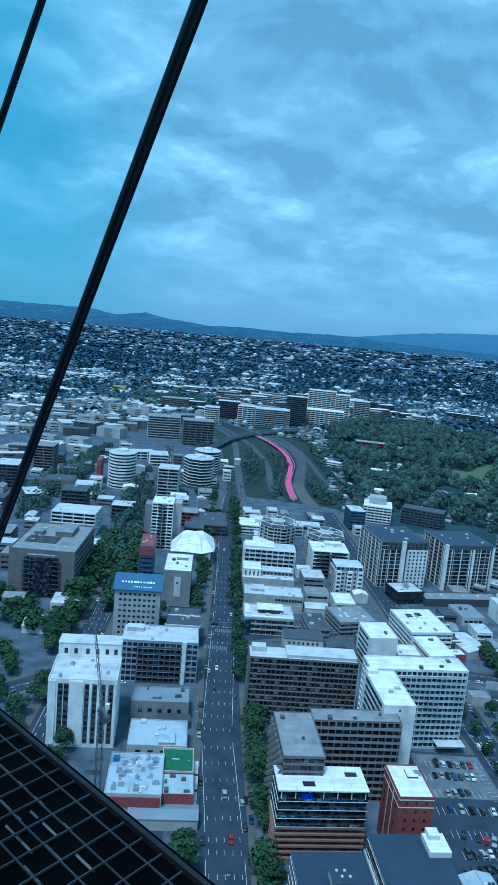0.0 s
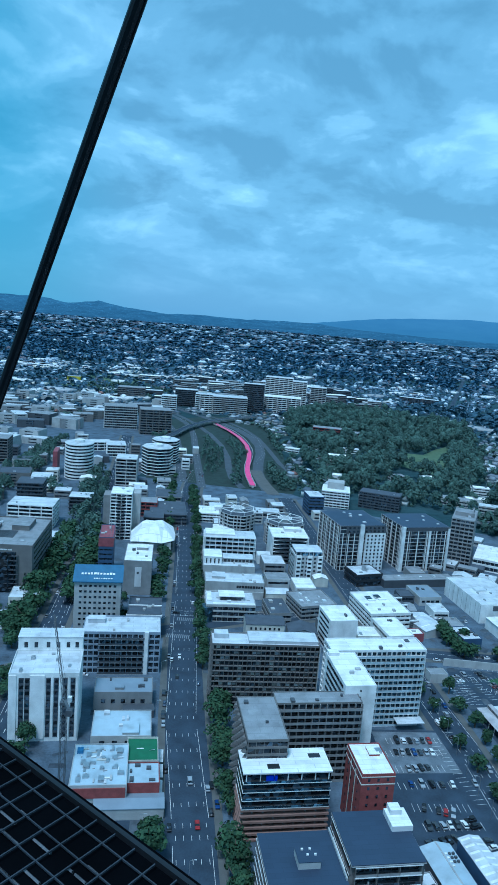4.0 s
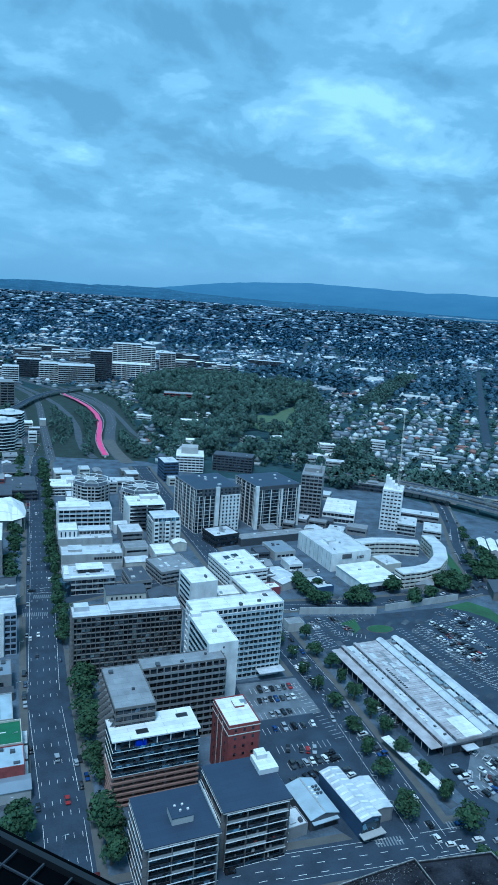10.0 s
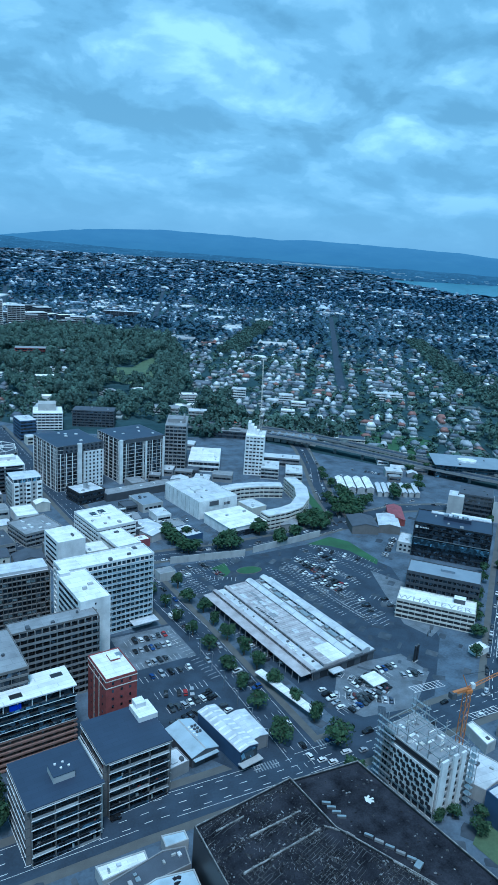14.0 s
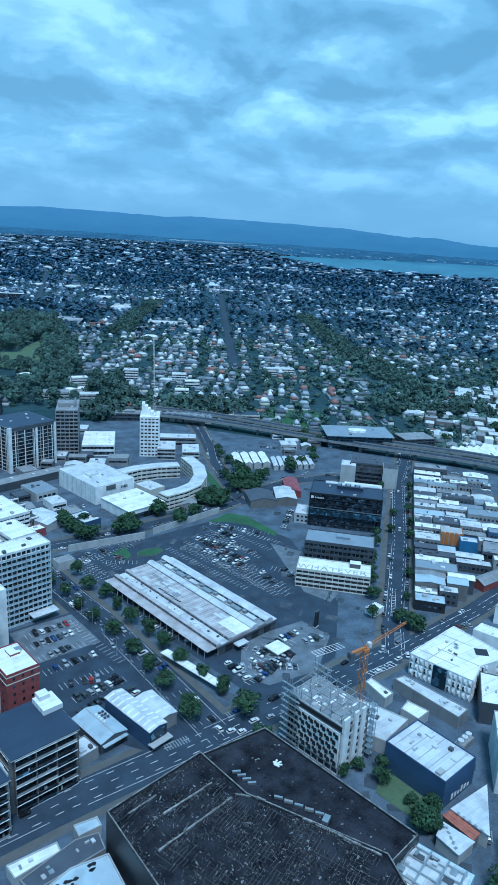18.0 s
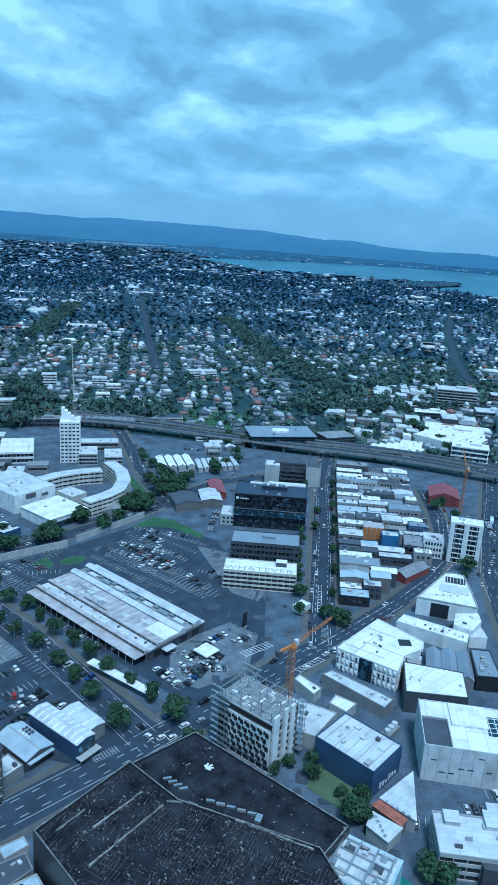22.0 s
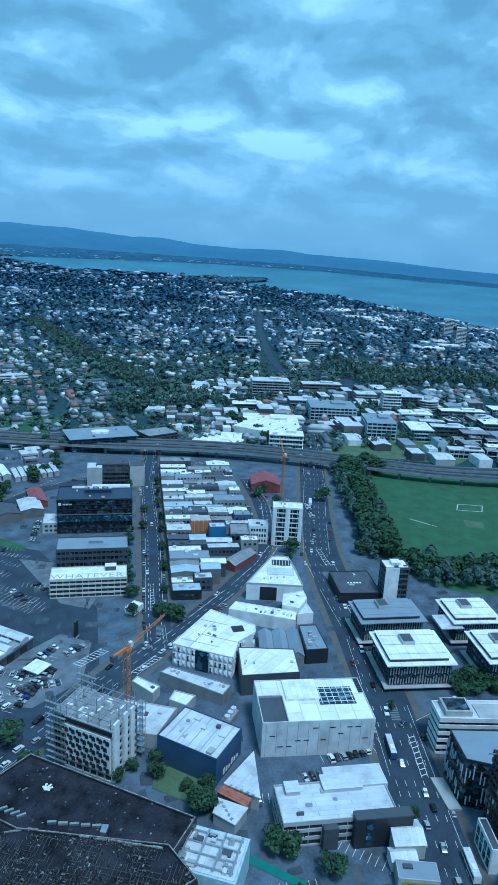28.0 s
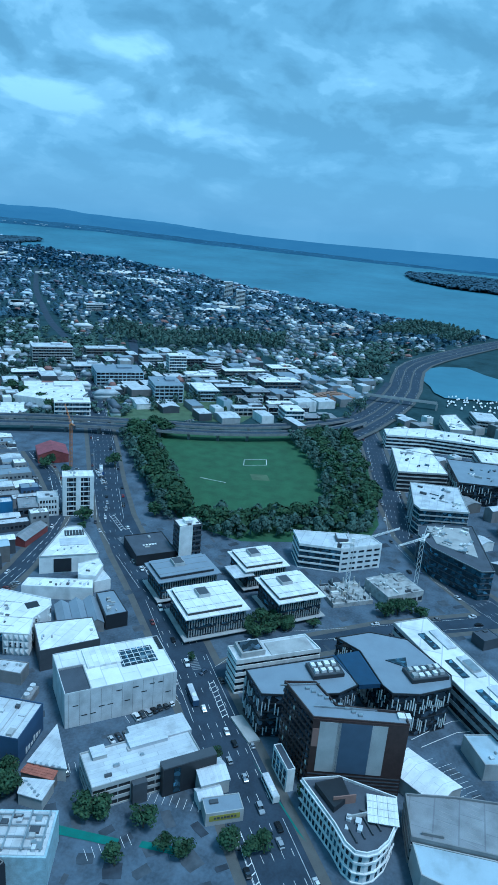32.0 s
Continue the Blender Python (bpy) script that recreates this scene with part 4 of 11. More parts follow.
trees_along([(-62, 360), (-72, 420)], 12, 5, 9, 2, 33)
trees_along([(-165, 350), (-120, 300), (-108, 262)], 13, 5, 9, 3, 13)
# beside the low white buildings and the parking grounds
for x_, y_, r_ in ((201, 402, 6.5), (208, 386, 5), (223, 390, 6), (240, 408, 6), (249, 398, 5.5), (256, 410, 5), (163, 386, 6), (173, 386, 6), (178, 398, 5.5), (139, 404, 7), (141, 391, 5.5), (149, 391, 5), (297, 450, 5), (290, 428, 7), (302, 428, 7), (296, 438, 7.5), (311, 434, 6), (343, 439, 7)):
    tree(x_, y_, r_, r_ * 1.75)
trees_along([(250, 236), (262, 252), (300, 291), (420, 404)], 13, 3.8, 8, 1.2, 17)
trees_along([(261, 222), (326, 283), (416, 370)], 24, 3.2, 7, 1.2, 18)
trees_along([(170, 141), (163, 148), (150, 152)], 6, 3.4, 7, 1.0, 19)
trees_along([(158, 120), (162, 112), (168, 124)], 6, 4.0, 9, 1.5, 20)
tree(241, 228, 4.5, 8, "tree with thin rust-brown foliage by the car park")
tree(250, 219, 4.0, 8)
for tx, ty, tr, th in ((164, 83, 5.5, 10), (166, 68, 5, 9), (160, 52, 4.5, 8), (168, 40, 4.6, 8), (171, 28, 4.5, 8), (204, 56, 2.5, 6), (196, 20, 4.2, 8), (160, 58, 3.4, 7), (256, 87, 2.4, 5), (246, 62, 2.2, 5),
                       (150, 70, 4, 8), (168, 32, 4, 8)):
    tree(tx, ty, tr, th)
for tx, ty, tr, th in ((252, 207, 6, 10), (254, 220, 3.6, 7), (163, 140, 4, 7), (159, 118, 6, 10), (170, 122, 4.5, 8), (163, 88, 6, 9), (365, 206, 7, 11), (440, 283, 6, 10), (450, 285, 5, 9), (437, 263, 4, 8), (175, 129, 3, 5), (165, 128, 3, 5)):
    tree(tx, ty, tr, th)
trees_along([(284, 68), (300, 52), (306, 64)], 6, 4.5, 7, 1.5, 21, label="low spreading green tree in the courtyard")
# park round the field
PARK = dict(group="park trees", label="huge old park tree with a dense dark crown")
trees_along([(398, 152), (420, 172), (470, 205), (550, 262), (575, 240)], 8, 10, 17, 3.5, 22, **PARK)
trees_along([(412, 158), (465, 195), (540, 245)], 10, 9.5, 16, 3, 23, **PARK)
trees_along([(395, 140), (400, 110), (425, 90), (440, 62)], 7, 9, 14, 3, 24, **PARK)
trees_along([(432, 50), (480, 56), (540, 76), (600, 100), (632, 112)], 10, 10.5, 16, 4, 25, **PARK)
trees_along([(440, 36), (500, 44), (570, 62), (642, 84)], 11, 10, 15, 4, 26, **PARK)
tree(430, 175, 7, 12, **PARK)
tree(396, 170, 6, 11, **PARK)
tree(468, 238, 7, 12, **PARK)


def inside(x, y, poly):
    """Even-odd test for arrays of points."""
    hit = np.zeros(len(x), bool)
    for (x0, y0), (x1, y1) in zip(poly, poly[1:] + poly[:1]):
        c = (y0 > y) != (y1 > y)
        hit ^= c & (x < (x1 - x0) * (y - y0) / (y1 - y0 + 1e-9) + x0)
    return hit


def near_line(x, y, pts, dist):
    """Which points lie within dist of a line of the plan."""
    out = np.zeros(len(x), bool)
    for (x0, y0), (x1, y1) in zip(pts, pts[1:]):
        dx, dy = x1 - x0, y1 - y0
        s = np.clip(((x - x0) * dx + (y - y0) * dy) / (dx * dx + dy * dy), 0, 1)
        out |= np.hypot(x - x0 - s * dx, y - y0 - s * dy) < dist
    return out


def lay_many(x, y):
    dd = np.hypot(x, y)
    r = np.where(dd > 2500, 2500 + 2300 * (1 - 2500 / np.maximum(dd, 1)), dd)
    k = r / np.maximum(dd, 1e-6)
    return x * k, y * k, 190 * (1 - k), k


def scatter(name, tv, tf, x, y, scale, rot, material, label, category, zoff=0.0):
    """One mesh of kind stuff with a small shape laid down at many places. scale: three columns."""
    px, py, pz, k = lay_many(x, y)
    tv, tf = np.asarray(tv, float), tf
    v = tv[None] * (scale * k[:, None])[:, None, :]
    c, s = np.cos(rot)[:, None], np.sin(rot)[:, None]
    v = np.stack([v[..., 0] * c - v[..., 1] * s + px[:, None], v[..., 0] * s + v[..., 1] * c + py[:, None], v[..., 2] + pz[:, None] + zoff], -1).reshape(-1, 3)
    sizes = np.tile([len(q) for q in tf], len(x))
    flat = np.concatenate([np.array(q) for q in tf])
    loops = (flat[None] + np.arange(len(x))[:, None] * len(tv)).ravel()
    me = bpy.data.meshes.new(name)
    me.vertices.add(len(v))
    me.vertices.foreach_set("co", v.ravel())
    me.loops.add(len(loops))
    me.loops.foreach_set("vertex_index", loops.astype(np.int32))
    me.polygons.add(len(sizes))
    me.polygons.foreach_set("loop_start", np.concatenate([[0], np.cumsum(sizes)[:-1]]).astype(np.int32))
    me.polygons.foreach_set("loop_total", sizes.astype(np.int32))
    me.update(calc_edges=True)
    me.materials.append(material)
    return tagged(new(name, me), label, category, "", "stuff")


ft = np.array(FAR_TREES)
ft_turn = np.random.RandomState(8).uniform(0, 6.3, len(ft))
for k in range(6):
    cv, cf = crown_arrays(k, 420, 0.135, 9, 0.38)
    one_kind = np.arange(len(ft)) % 6 == k
    at_ = ft[one_kind]
    scatter("far_tree_crowns", cv + (0, 0, 1.08), cf.tolist(), at_[:, 0], at_[:, 1], np.stack([at_[:, 2] * 1.12, at_[:, 2] * 1.12, at_[:, 3] * 0.5], 1), ft_turn[one_kind], LEAF, "large dense dark green trees of the park and the far streets", "trees")
scatter("far_tree_trunks", [tuple(p.co) for p in TRUNK_ME.vertices], [tuple(p.vertices) for p in TRUNK_ME.polygons], ft[:, 0], ft[:, 1], np.stack([ft[:, 3]] * 3, 1), ft_turn, TRUNK, "brown trunks and limbs of the far trees", "trees")

# ---- suburbs ----
CITYZONE = [(-420, 40), (60, -200), (500, -200), (760, -80), (700, 70), (620, 130), (575, 290), (520, 420), (440, 500), (300, 700), (120, 760), (75, 740), (60, 900), (62, 1100), (20, 1250), (-60, 1320), (-200, 1320), (-420, 1000)]
WOOD = [(78, 1330), (78, 1000), (100, 830), (150, 770), (312, 690), (345, 760), (320, 850), (337, 950), (385, 1080), (430, 1270), (464, 1431), (330, 1560), (205, 1600), (110, 1480)]
WOOD_HOMES = [(124, 1195, 30), (160, 1200, 30), (190, 1190, 26), (77, 1020, 16), (92, 1003, 16), (106, 990, 16), (122, 968, 16), (139, 945, 16), (170, 1055, 20), (205, 880, 18), (232, 860, 18), (250, 770, 22), (285, 745, 20), (262, 1290, 20), (300, 830, 20), (180, 830, 18)]
LAWN = [(236, 1095), (228, 985), (250, 952), (272, 930), (302, 985), (332, 1060), (362, 1190), (330, 1150), (292, 1085)]
BAY = [(1570, -160), (1590, -60), (1708, 33), (1881, 309), (2349, 797), (2999, 1585), (3454, 2540), (3330, 2900), (3862, 2593), (4050, 3065), (3500, 4000), (4803, 6902), (6376, 6622), (7391, 5587), (9000, 3400), (10535, 1019), (12000, -3000), (1500, -3000)]
BASIN = [(640, 130), (760, 95), (880, 84), (1010, 84), (1080, 92), (1160, 76), (1280, 36), (1500, -60), (1650, -160), (900, -180), (640, -120)]
WOODS = [[(1043, 564), (979, 464), (991, 400), (1085, 350), (1093, 259), (1223, 293), (1192, 386), (1102, 477), (1159, 611)], [(1449, 165), (1726, 101), (1680, 20), (1592, -62), (1448, -22), (1462, 81)], [(1006, 130), (890, 100), (1025, 92), (1070, 104)], [(560, 560), (640, 520), (700, 500), (720, 540), (600, 620)]]
PARKZONE = [(380, 150), (470, 225), (575, 300), (780, 300), (780, 100), (640, 80), (520, 40), (420, 40)]
AVENUES = [[(936, 560), (1080, 690), (1500, 1000), (2100, 1400)], [(700, 305), (736, 332), (839, 394), (914, 441), (1080, 530)], [(560, 870), (624, 984), (927, 1503), (1240, 2040)], [(560, 1850), (688, 2233), (1134, 3562)],
           [(-420, 1900), (-160, 1560), (-70, 1080)], [(-300, 1900), (-20, 1260)], [(60, 1400), (200, 2200), (300, 3200)], [(690, 70), (770, 46), (910, 31), (1065, 58), (1185, 50), (1600, -100)]]
for k, line in enumerate(AVENUES[:4] + AVENUES[6:7]):
    strip("avenue_%d" % (k + 1), line, 13, 0.3, ASPHALT, "straight suburban avenue of grey asphalt")
BELTS = [[(500, 1236), (650, 1478), (850, 1790), (885, 1765), (815, 1640), (655, 1400), (530, 1200)], [(1085, 1415), (1128, 1405), (995, 1172), (840, 884), (785, 836), (818, 938), (902, 1101)],
         [(772, 824), (822, 830), (760, 698), (700, 603), (658, 592), (686, 666), (729, 765)], [(570, 574), (700, 512), (760, 484), (752, 458), (690, 486), (566, 550)], [(752, 396), (828, 348), (910, 318), (896, 284), (806, 312), (742, 364)]]

rs = np.random.RandomState(5)


def lots(d0, d1, step, turn, az0=-30, az1=100):
    """Loose lots between two distances, in bent rows along the streets."""
    n = int(d1 / (0.8 * step)) + 1
    i, j = np.meshgrid(np.arange(-n, n + 1), np.arange(-n, n + 1))
    i, j = i.ravel(), j.ravel()
    street = (j % 5 == 0) | (i % 17 == 0)
    a = radians(turn)
    gx, gy = i * step * 0.8, j * step
    gx, gy = gx + 0.8 * step * np.sin(gy * 0.0031 + 1), gy + 1.4 * step * np.sin(gx * 0.0027) + 0.5 * step * np.sin(gx * 0.009 + 2)
    x = gx * math.cos(a) - gy * math.sin(a) + rs.uniform(-0.34, 0.34, len(i)) * step
    y = gx * math.sin(a) + gy * math.cos(a) + rs.uniform(-0.34, 0.34, len(i)) * step
    dd, az = np.hypot(x, y), np.degrees(np.arctan2(x, y))
    keep = (dd > d0) & (dd < d1) & (az > az0) & (az < az1)
    return x[keep], y[keep], street[keep]


def allowed(x, y):
    bad = inside(x, y, CITYZONE) | inside(x, y, BAY) | inside(x, y, BASIN) | inside(x, y, PARKZONE) | inside(x, y, WOOD) | inside(x, y, WOODS[0]) | inside(x, y, WOODS[1]) | inside(x, y, WOODS[3])
    for line in AVENUES:
        bad |= near_line(x, y, line, 13)
    for ring in BELTS:
        bad |= inside(x, y, ring)
    return ~bad


parts_x, parts_y, parts_s, parts_street, parts_r = [], [], [], [], []
for d0, d1, step, turn, az0, az1 in ((450, 1300, 16.5, 60, -30, 48), (1300, 2500, 18.5, 60, -30, 48), (2500, 4200, 30, 66, -30, 48), (4200, 7300, 54, 66, -30, 48), (7300, 16000, 120, 60, -30, 46),
                                     (450, 1300, 16, 33, 48, 100), (1300, 2500, 18.5, 33, 48, 100), (2500, 4200, 30, 33, 48, 100), (4200, 7300, 54, 33, 48, 100)):
    lx, ly, lst = lots(d0, d1, step, turn, az0, az1)
    ok = allowed(lx, ly)
    parts_x.append(lx[ok])
    parts_y.append(ly[ok])
    parts_street.append(lst[ok])
    parts_s.append(np.full(ok.sum(), max(0.94, step / 19.0)))
    parts_r.append(np.full(ok.sum(), radians(turn)))
SX, SY, SS, ST, SR = [np.concatenate(q) for q in (parts_x, parts_y, parts_s, parts_street, parts_r)]
clump = np.array([noise.noise((px * 0.005, py * 0.005, 0)) + 0.6 * noise.noise((px * 0.0016, py * 0.0016, 7)) for px, py in zip(SX, SY)])
SD, SA = np.hypot(SX, SY), np.degrees(np.arctan2(SX, SY))
u = rs.uniform(0, 1, len(SX))
chance = np.where(SD < 850, 0.36, np.where(SD < 1600, 0.50, np.where(SD < 2500, 0.40, 0.20))) - 0.50 * clump - np.where((SD > 1500) & (SA < 12), 0.08, 0.0) - np.where((SD > 2000) & (SA > 20) & (SA < 62), 0.10, 0.0) + np.where((SD < 1900) & (SA > 60), 0.06, 0.0)
is_house = (~ST) & (u < np.clip(chance, 0.07, 0.88))
is_tree = np.where(ST, rs.uniform(0, 1, len(SX)) < 0.46, (~is_house & (rs.uniform(0, 1, len(SX)) < 0.9)) | (rs.uniform(0, 1, len(SX)) < 0.36))
is_tree &= (SD < 2500) | (rs.uniform(0, 1, len(SX)) < 0.8)

HOUSE_WALL = ([(-5, -6, 0), (5, -6, 0), (5, 6, 0), (-5, 6, 0), (-5, -6, 3.4), (5, -6, 3.4), (5, 6, 3.4), (-5, 6, 3.4)], BOX_FACES)
HOUSE_ROOF = ([(-5.6, -6.6, 3.3), (5.6, -6.6, 3.3), (5.6, 6.6, 3.3), (-5.6, 6.6, 3.3), (0, -3.4, 6.0), (0, 3.4, 6.0)], ((0, 1, 4), (1, 2, 5, 4), (2, 3, 5), (3, 0, 4, 5), (3, 2, 1, 0)))
HW = island_mat("weatherboard_walls", [(0.74, 0.74, 0.72), (0.56, 0.56, 0.54), (0.66, 0.66, 0.65), (0.34, 0.35, 0.36), (0.70, 0.65, 0.55), (0.46, 0.46, 0.47), (0.76, 0.75, 0.72)], 0.8, 8, 0.15)
HR = island_mat("suburb_roofs", [(0.46, 0.49, 0.51), (0.15, 0.17, 0.20), (0.70, 0.71, 0.71), (0.10, 0.12, 0.15), (0.30, 0.33, 0.36), (0.24, 0.13, 0.11), (0.12, 0.14, 0.17), (0.38, 0.41, 0.44), (0.20, 0.23, 0.26), (0.10, 0.12, 0.12), (0.56, 0.58, 0.59), (0.24, 0.26, 0.29), (0.14, 0.16, 0.18)], 0.6, 8, 0.2)
hx, hy, hs, hr = SX[is_house], SY[is_house], SS[is_house], SR[is_house]
big = rs.uniform(0.62, 1.08, len(hx))
long_ = np.where(rs.uniform(0, 1, len(hx)) < 0.13, rs.uniform(1.5, 2.8, len(hx)), 1.0)
tall = np.where(rs.uniform(0, 1, len(hx)) < 0.30, 1.9, 1.15)
hscale = np.stack([hs * big, hs * big * long_, np.minimum(hs, 2.2) * tall], 1)
hrot = hr + rs.choice([0, math.pi / 2], len(hx)) + rs.normal(0, 0.08, len(hx))
# bluer copies of walls and roofs for distance, haze put into the colour
HWFAR = island_mat("hazed_house_walls", [(0.60, 0.66, 0.72), (0.30, 0.36, 0.43), (0.44, 0.51, 0.58), (0.20, 0.25, 0.31)], 0.8, 8, 0.15)
HRFAR = island_mat("hazed_suburb_roofs", [(0.24, 0.31, 0.39), (0.10, 0.14, 0.20), (0.60, 0.67, 0.73), (0.10, 0.14, 0.19), (0.15, 0.20, 0.26), (0.14, 0.12, 0.14), (0.10, 0.14, 0.19), (0.34, 0.41, 0.48), (0.12, 0.16, 0.22), (0.52, 0.58, 0.64)], 0.6, 8, 0.2)
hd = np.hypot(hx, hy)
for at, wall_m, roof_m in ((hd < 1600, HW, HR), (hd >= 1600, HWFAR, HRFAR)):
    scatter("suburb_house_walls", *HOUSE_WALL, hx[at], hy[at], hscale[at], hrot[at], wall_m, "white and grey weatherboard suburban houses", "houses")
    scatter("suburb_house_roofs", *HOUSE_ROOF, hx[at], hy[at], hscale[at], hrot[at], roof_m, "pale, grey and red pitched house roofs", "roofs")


def shrub_shape(seed, leaves, size):
    v, f = crown_arrays(seed, leaves, size, 5, 0.3)
    v = v * (1, 1, 0.8) + (0, 0, 0.62)
    return v, f.tolist()


fa = is_house & (SD > 1500) & (rs.uniform(0, 1, len(SX)) < np.where((SA < -2) & (SD < 3200), 0.14, np.where(SD > 2500, 0.05, 0.022)))
fs = rs.uniform(1.6, 3.2, fa.sum()) * np.minimum(SS[fa], 1.8)
scatter("factory_sheds", *HOUSE_WALL, SX[fa], SY[fa], np.stack([fs * 1.5, fs * rs.uniform(1.2, 3.0, len(fs)), 2.0 + 0 * fs], 1), SR[fa] + rs.choice([0, math.pi / 2], len(fs)), HW, "long pale sheds and flats among the far suburbs", "sheds")
tx, ty, ts = SX[is_tree], SY[is_tree], SS[is_tree]
off = is_house[is_tree] * 9.0 * np.minimum(ts, 3)
ofa = rs.uniform(0, 6.28, len(tx))
tx, ty = tx + np.cos(ofa) * off, ty + np.sin(ofa) * off
tcl = clump[is_tree]
tsz = rs.uniform(3.2, 7.2, len(tx)) ** 1.06 * np.where(ts < 0.9, 1.25, np.minimum(ts * 1.12, 3.3)) * np.clip(1.0 + 0.5 * tcl, 0.75, 1.3)
wide = np.where(ts > 2.4, 1.5, 1.0)
tscale = np.stack([tsz * wide, tsz * wide, tsz * rs.uniform(0.8, 1.2, len(tx)) * np.where(ts > 2.4, 0.5, 1.0)], 1)
td = np.hypot(tx, ty)
# each farther ring takes a leaf colour with more haze in it
for d0, d1, leaves, leaf, leaf_mat, words in ((0, 1300, 52, 0.29, LEAFFAR, "dark green garden trees among the houses"), (1300, 2500, 16, 0.48, LEAFHAZEMID, "far dark green trees of the suburbs"), (2500, 99999, 9, 0.66, LEAFHAZE, "blue-green tree cover far off towards the hills")):
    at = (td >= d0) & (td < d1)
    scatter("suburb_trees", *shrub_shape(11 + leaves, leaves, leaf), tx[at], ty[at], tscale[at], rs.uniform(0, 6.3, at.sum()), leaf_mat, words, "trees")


def wood(name, poly, step, r0, r1, label, hole=None, leaves=80, homes=()):
    xs, ys = [p[0] for p in poly], [p[1] for p in poly]
    gx, gy = np.meshgrid(np.arange(min(xs), max(xs), step), np.arange(min(ys), max(ys), step))
    gx, gy = gx.ravel() + rs.uniform(-0.4, 0.4, gx.size) * step, gy.ravel() + rs.uniform(-0.4, 0.4, gy.size) * step
    ok = inside(gx, gy, poly)
    ok &= np.array([noise.noise((px_ * 0.02, py_ * 0.02, 3)) for px_, py_ in zip(gx, gy)]) > -0.42
    if hole:
        ok &= ~inside(gx, gy, hole)
    for hx_, hy_, hr_ in homes:
        ok &= np.hypot(gx - hx_, gy - hy_) > hr_ * 1.5
    gx, gy = gx[ok], gy[ok]
    s = rs.uniform(r0, r1, len(gx))
    scatter(name, *shrub_shape(21, leaves, 0.20 if leaves < 100 else 0.13 if leaves < 200 else 0.105), gx, gy, np.stack([s, s, s * rs.uniform(1.0, 1.5, len(gx))], 1), rs.uniform(0, 6.3, len(gx)), LEAFFAR, label, "trees")


wood("park_wood", WOOD, 12.0, 6, 16, "dense dark wood of the old park", LAWN, 280, WOOD_HOMES)
sheet("lawn", LAWN, 0.15, GRASSDRY, "pale mown clearing in the wood")
for ring in BELTS:
    wood("tree_belt", ring, 9, 6, 8.5, "dense trimmed belt of tall green trees between the houses", leaves=70)
wood("motorway_bank_trees", [(-10, 770), (4, 800), (-2, 860), (2, 930), (8, 970), (0, 1030), (-12, 1090), (-26, 1060), (-8, 960), (-10, 870)], 8, 3, 6, "green scrub on the motorway bank")
wood("motorway_bank_trees", [(46, 770), (84, 784), (54, 850), (42, 920), (36, 900), (34, 840)], 8, 3.5, 6.5, "green scrub on the motorway bank")
wood("motorway_bank_trees", [(100, 780), (118, 800), (78, 870), (62, 960), (54, 1080), (46, 1190), (40, 1180), (52, 1010), (60, 915), (70, 860)], 9, 4, 8, "green scrub above the motorway ramp")
wood("reserve_trees", [(250, 640), (330, 660), (396, 590), (412, 620), (440, 650), (330, 720), (240, 730)], 10, 6, 10, "green trees behind the viaduct")
sheet("school_field", [(400, 556), (467, 540), (505, 592), (470, 636), (440, 640)], 0.2, GRASS, "green school playing field")
sheet("reserve_grass", [(580, 310), (620, 250), (650, 190), (760, 180), (770, 290), (650, 340)], 0.12, GRASSDRY, "pale dry grass of the reserve")
for bank in ([(-100, 800), (-88, 800), (-104, 1000), (-122, 1140), (-150, 1200), (-175, 1190), (-125, 1000)], [(-44, 830), (-28, 830), (-26, 880), (-20, 950), (-40, 1030), (-62, 1100), (-60, 980)],
             [(-330, 1560), (-200, 1500), (-170, 1700), (-300, 1800), (-420, 1760)],):
    wood("motorway_bank_trees", bank, 9, 3, 6.5, "dark green scrub between the motorway lanes", leaves=46)
for bank in ([(-173, 799), (-151, 774), (-132, 667), (-119, 575), (-109, 498), (-133, 490), (-145, 576), (-162, 681)], [(-264, 690), (-266, 809), (-267, 971), (-246, 957), (-232, 807), (-226, 681), (-224, 608), (-240, 600)], [(-265, 770), (-248, 660), (-225, 650), (-180, 690), (-195, 705), (-232, 685)]):
    wood("boulevard_wood", bank, 9, 6.5, 9.5, "dense line of big boulevard trees", leaves=120)
for bank in ([(600, 335), (640, 300), (700, 290), (660, 262), (640, 285)], [(675, 285), (710, 250), (690, 215), (745, 180), (760, 196), (716, 226), (735, 262)], [(640, 125), (720, 84), (810, 72), (806, 90), (720, 104)]):
    wood("reserve_trees", bank, 13, 6, 9, "broad trees in the grassy reserve", leaves=120)
# thick underwood of the park belts
for bank in ([(390, 160), (412, 146), (470, 190), (552, 242), (580, 232), (574, 262), (545, 276), (466, 218)], [(380, 138), (384, 112), (414, 62), (422, 34), (452, 30), (448, 70), (428, 96), (404, 140)], [(450, 34), (572, 56), (655, 78), (628, 136), (604, 126), (534, 84), (504, 76), (450, 70)]):
    wood("park_underwood", bank, 7, 5, 8.5, "dense dark underwood below the park trees", leaves=150)
for bank in WOODS:
    wood("hill_wood", bank, 11, 6, 11, "dark wood between the hillside houses", leaves=46)

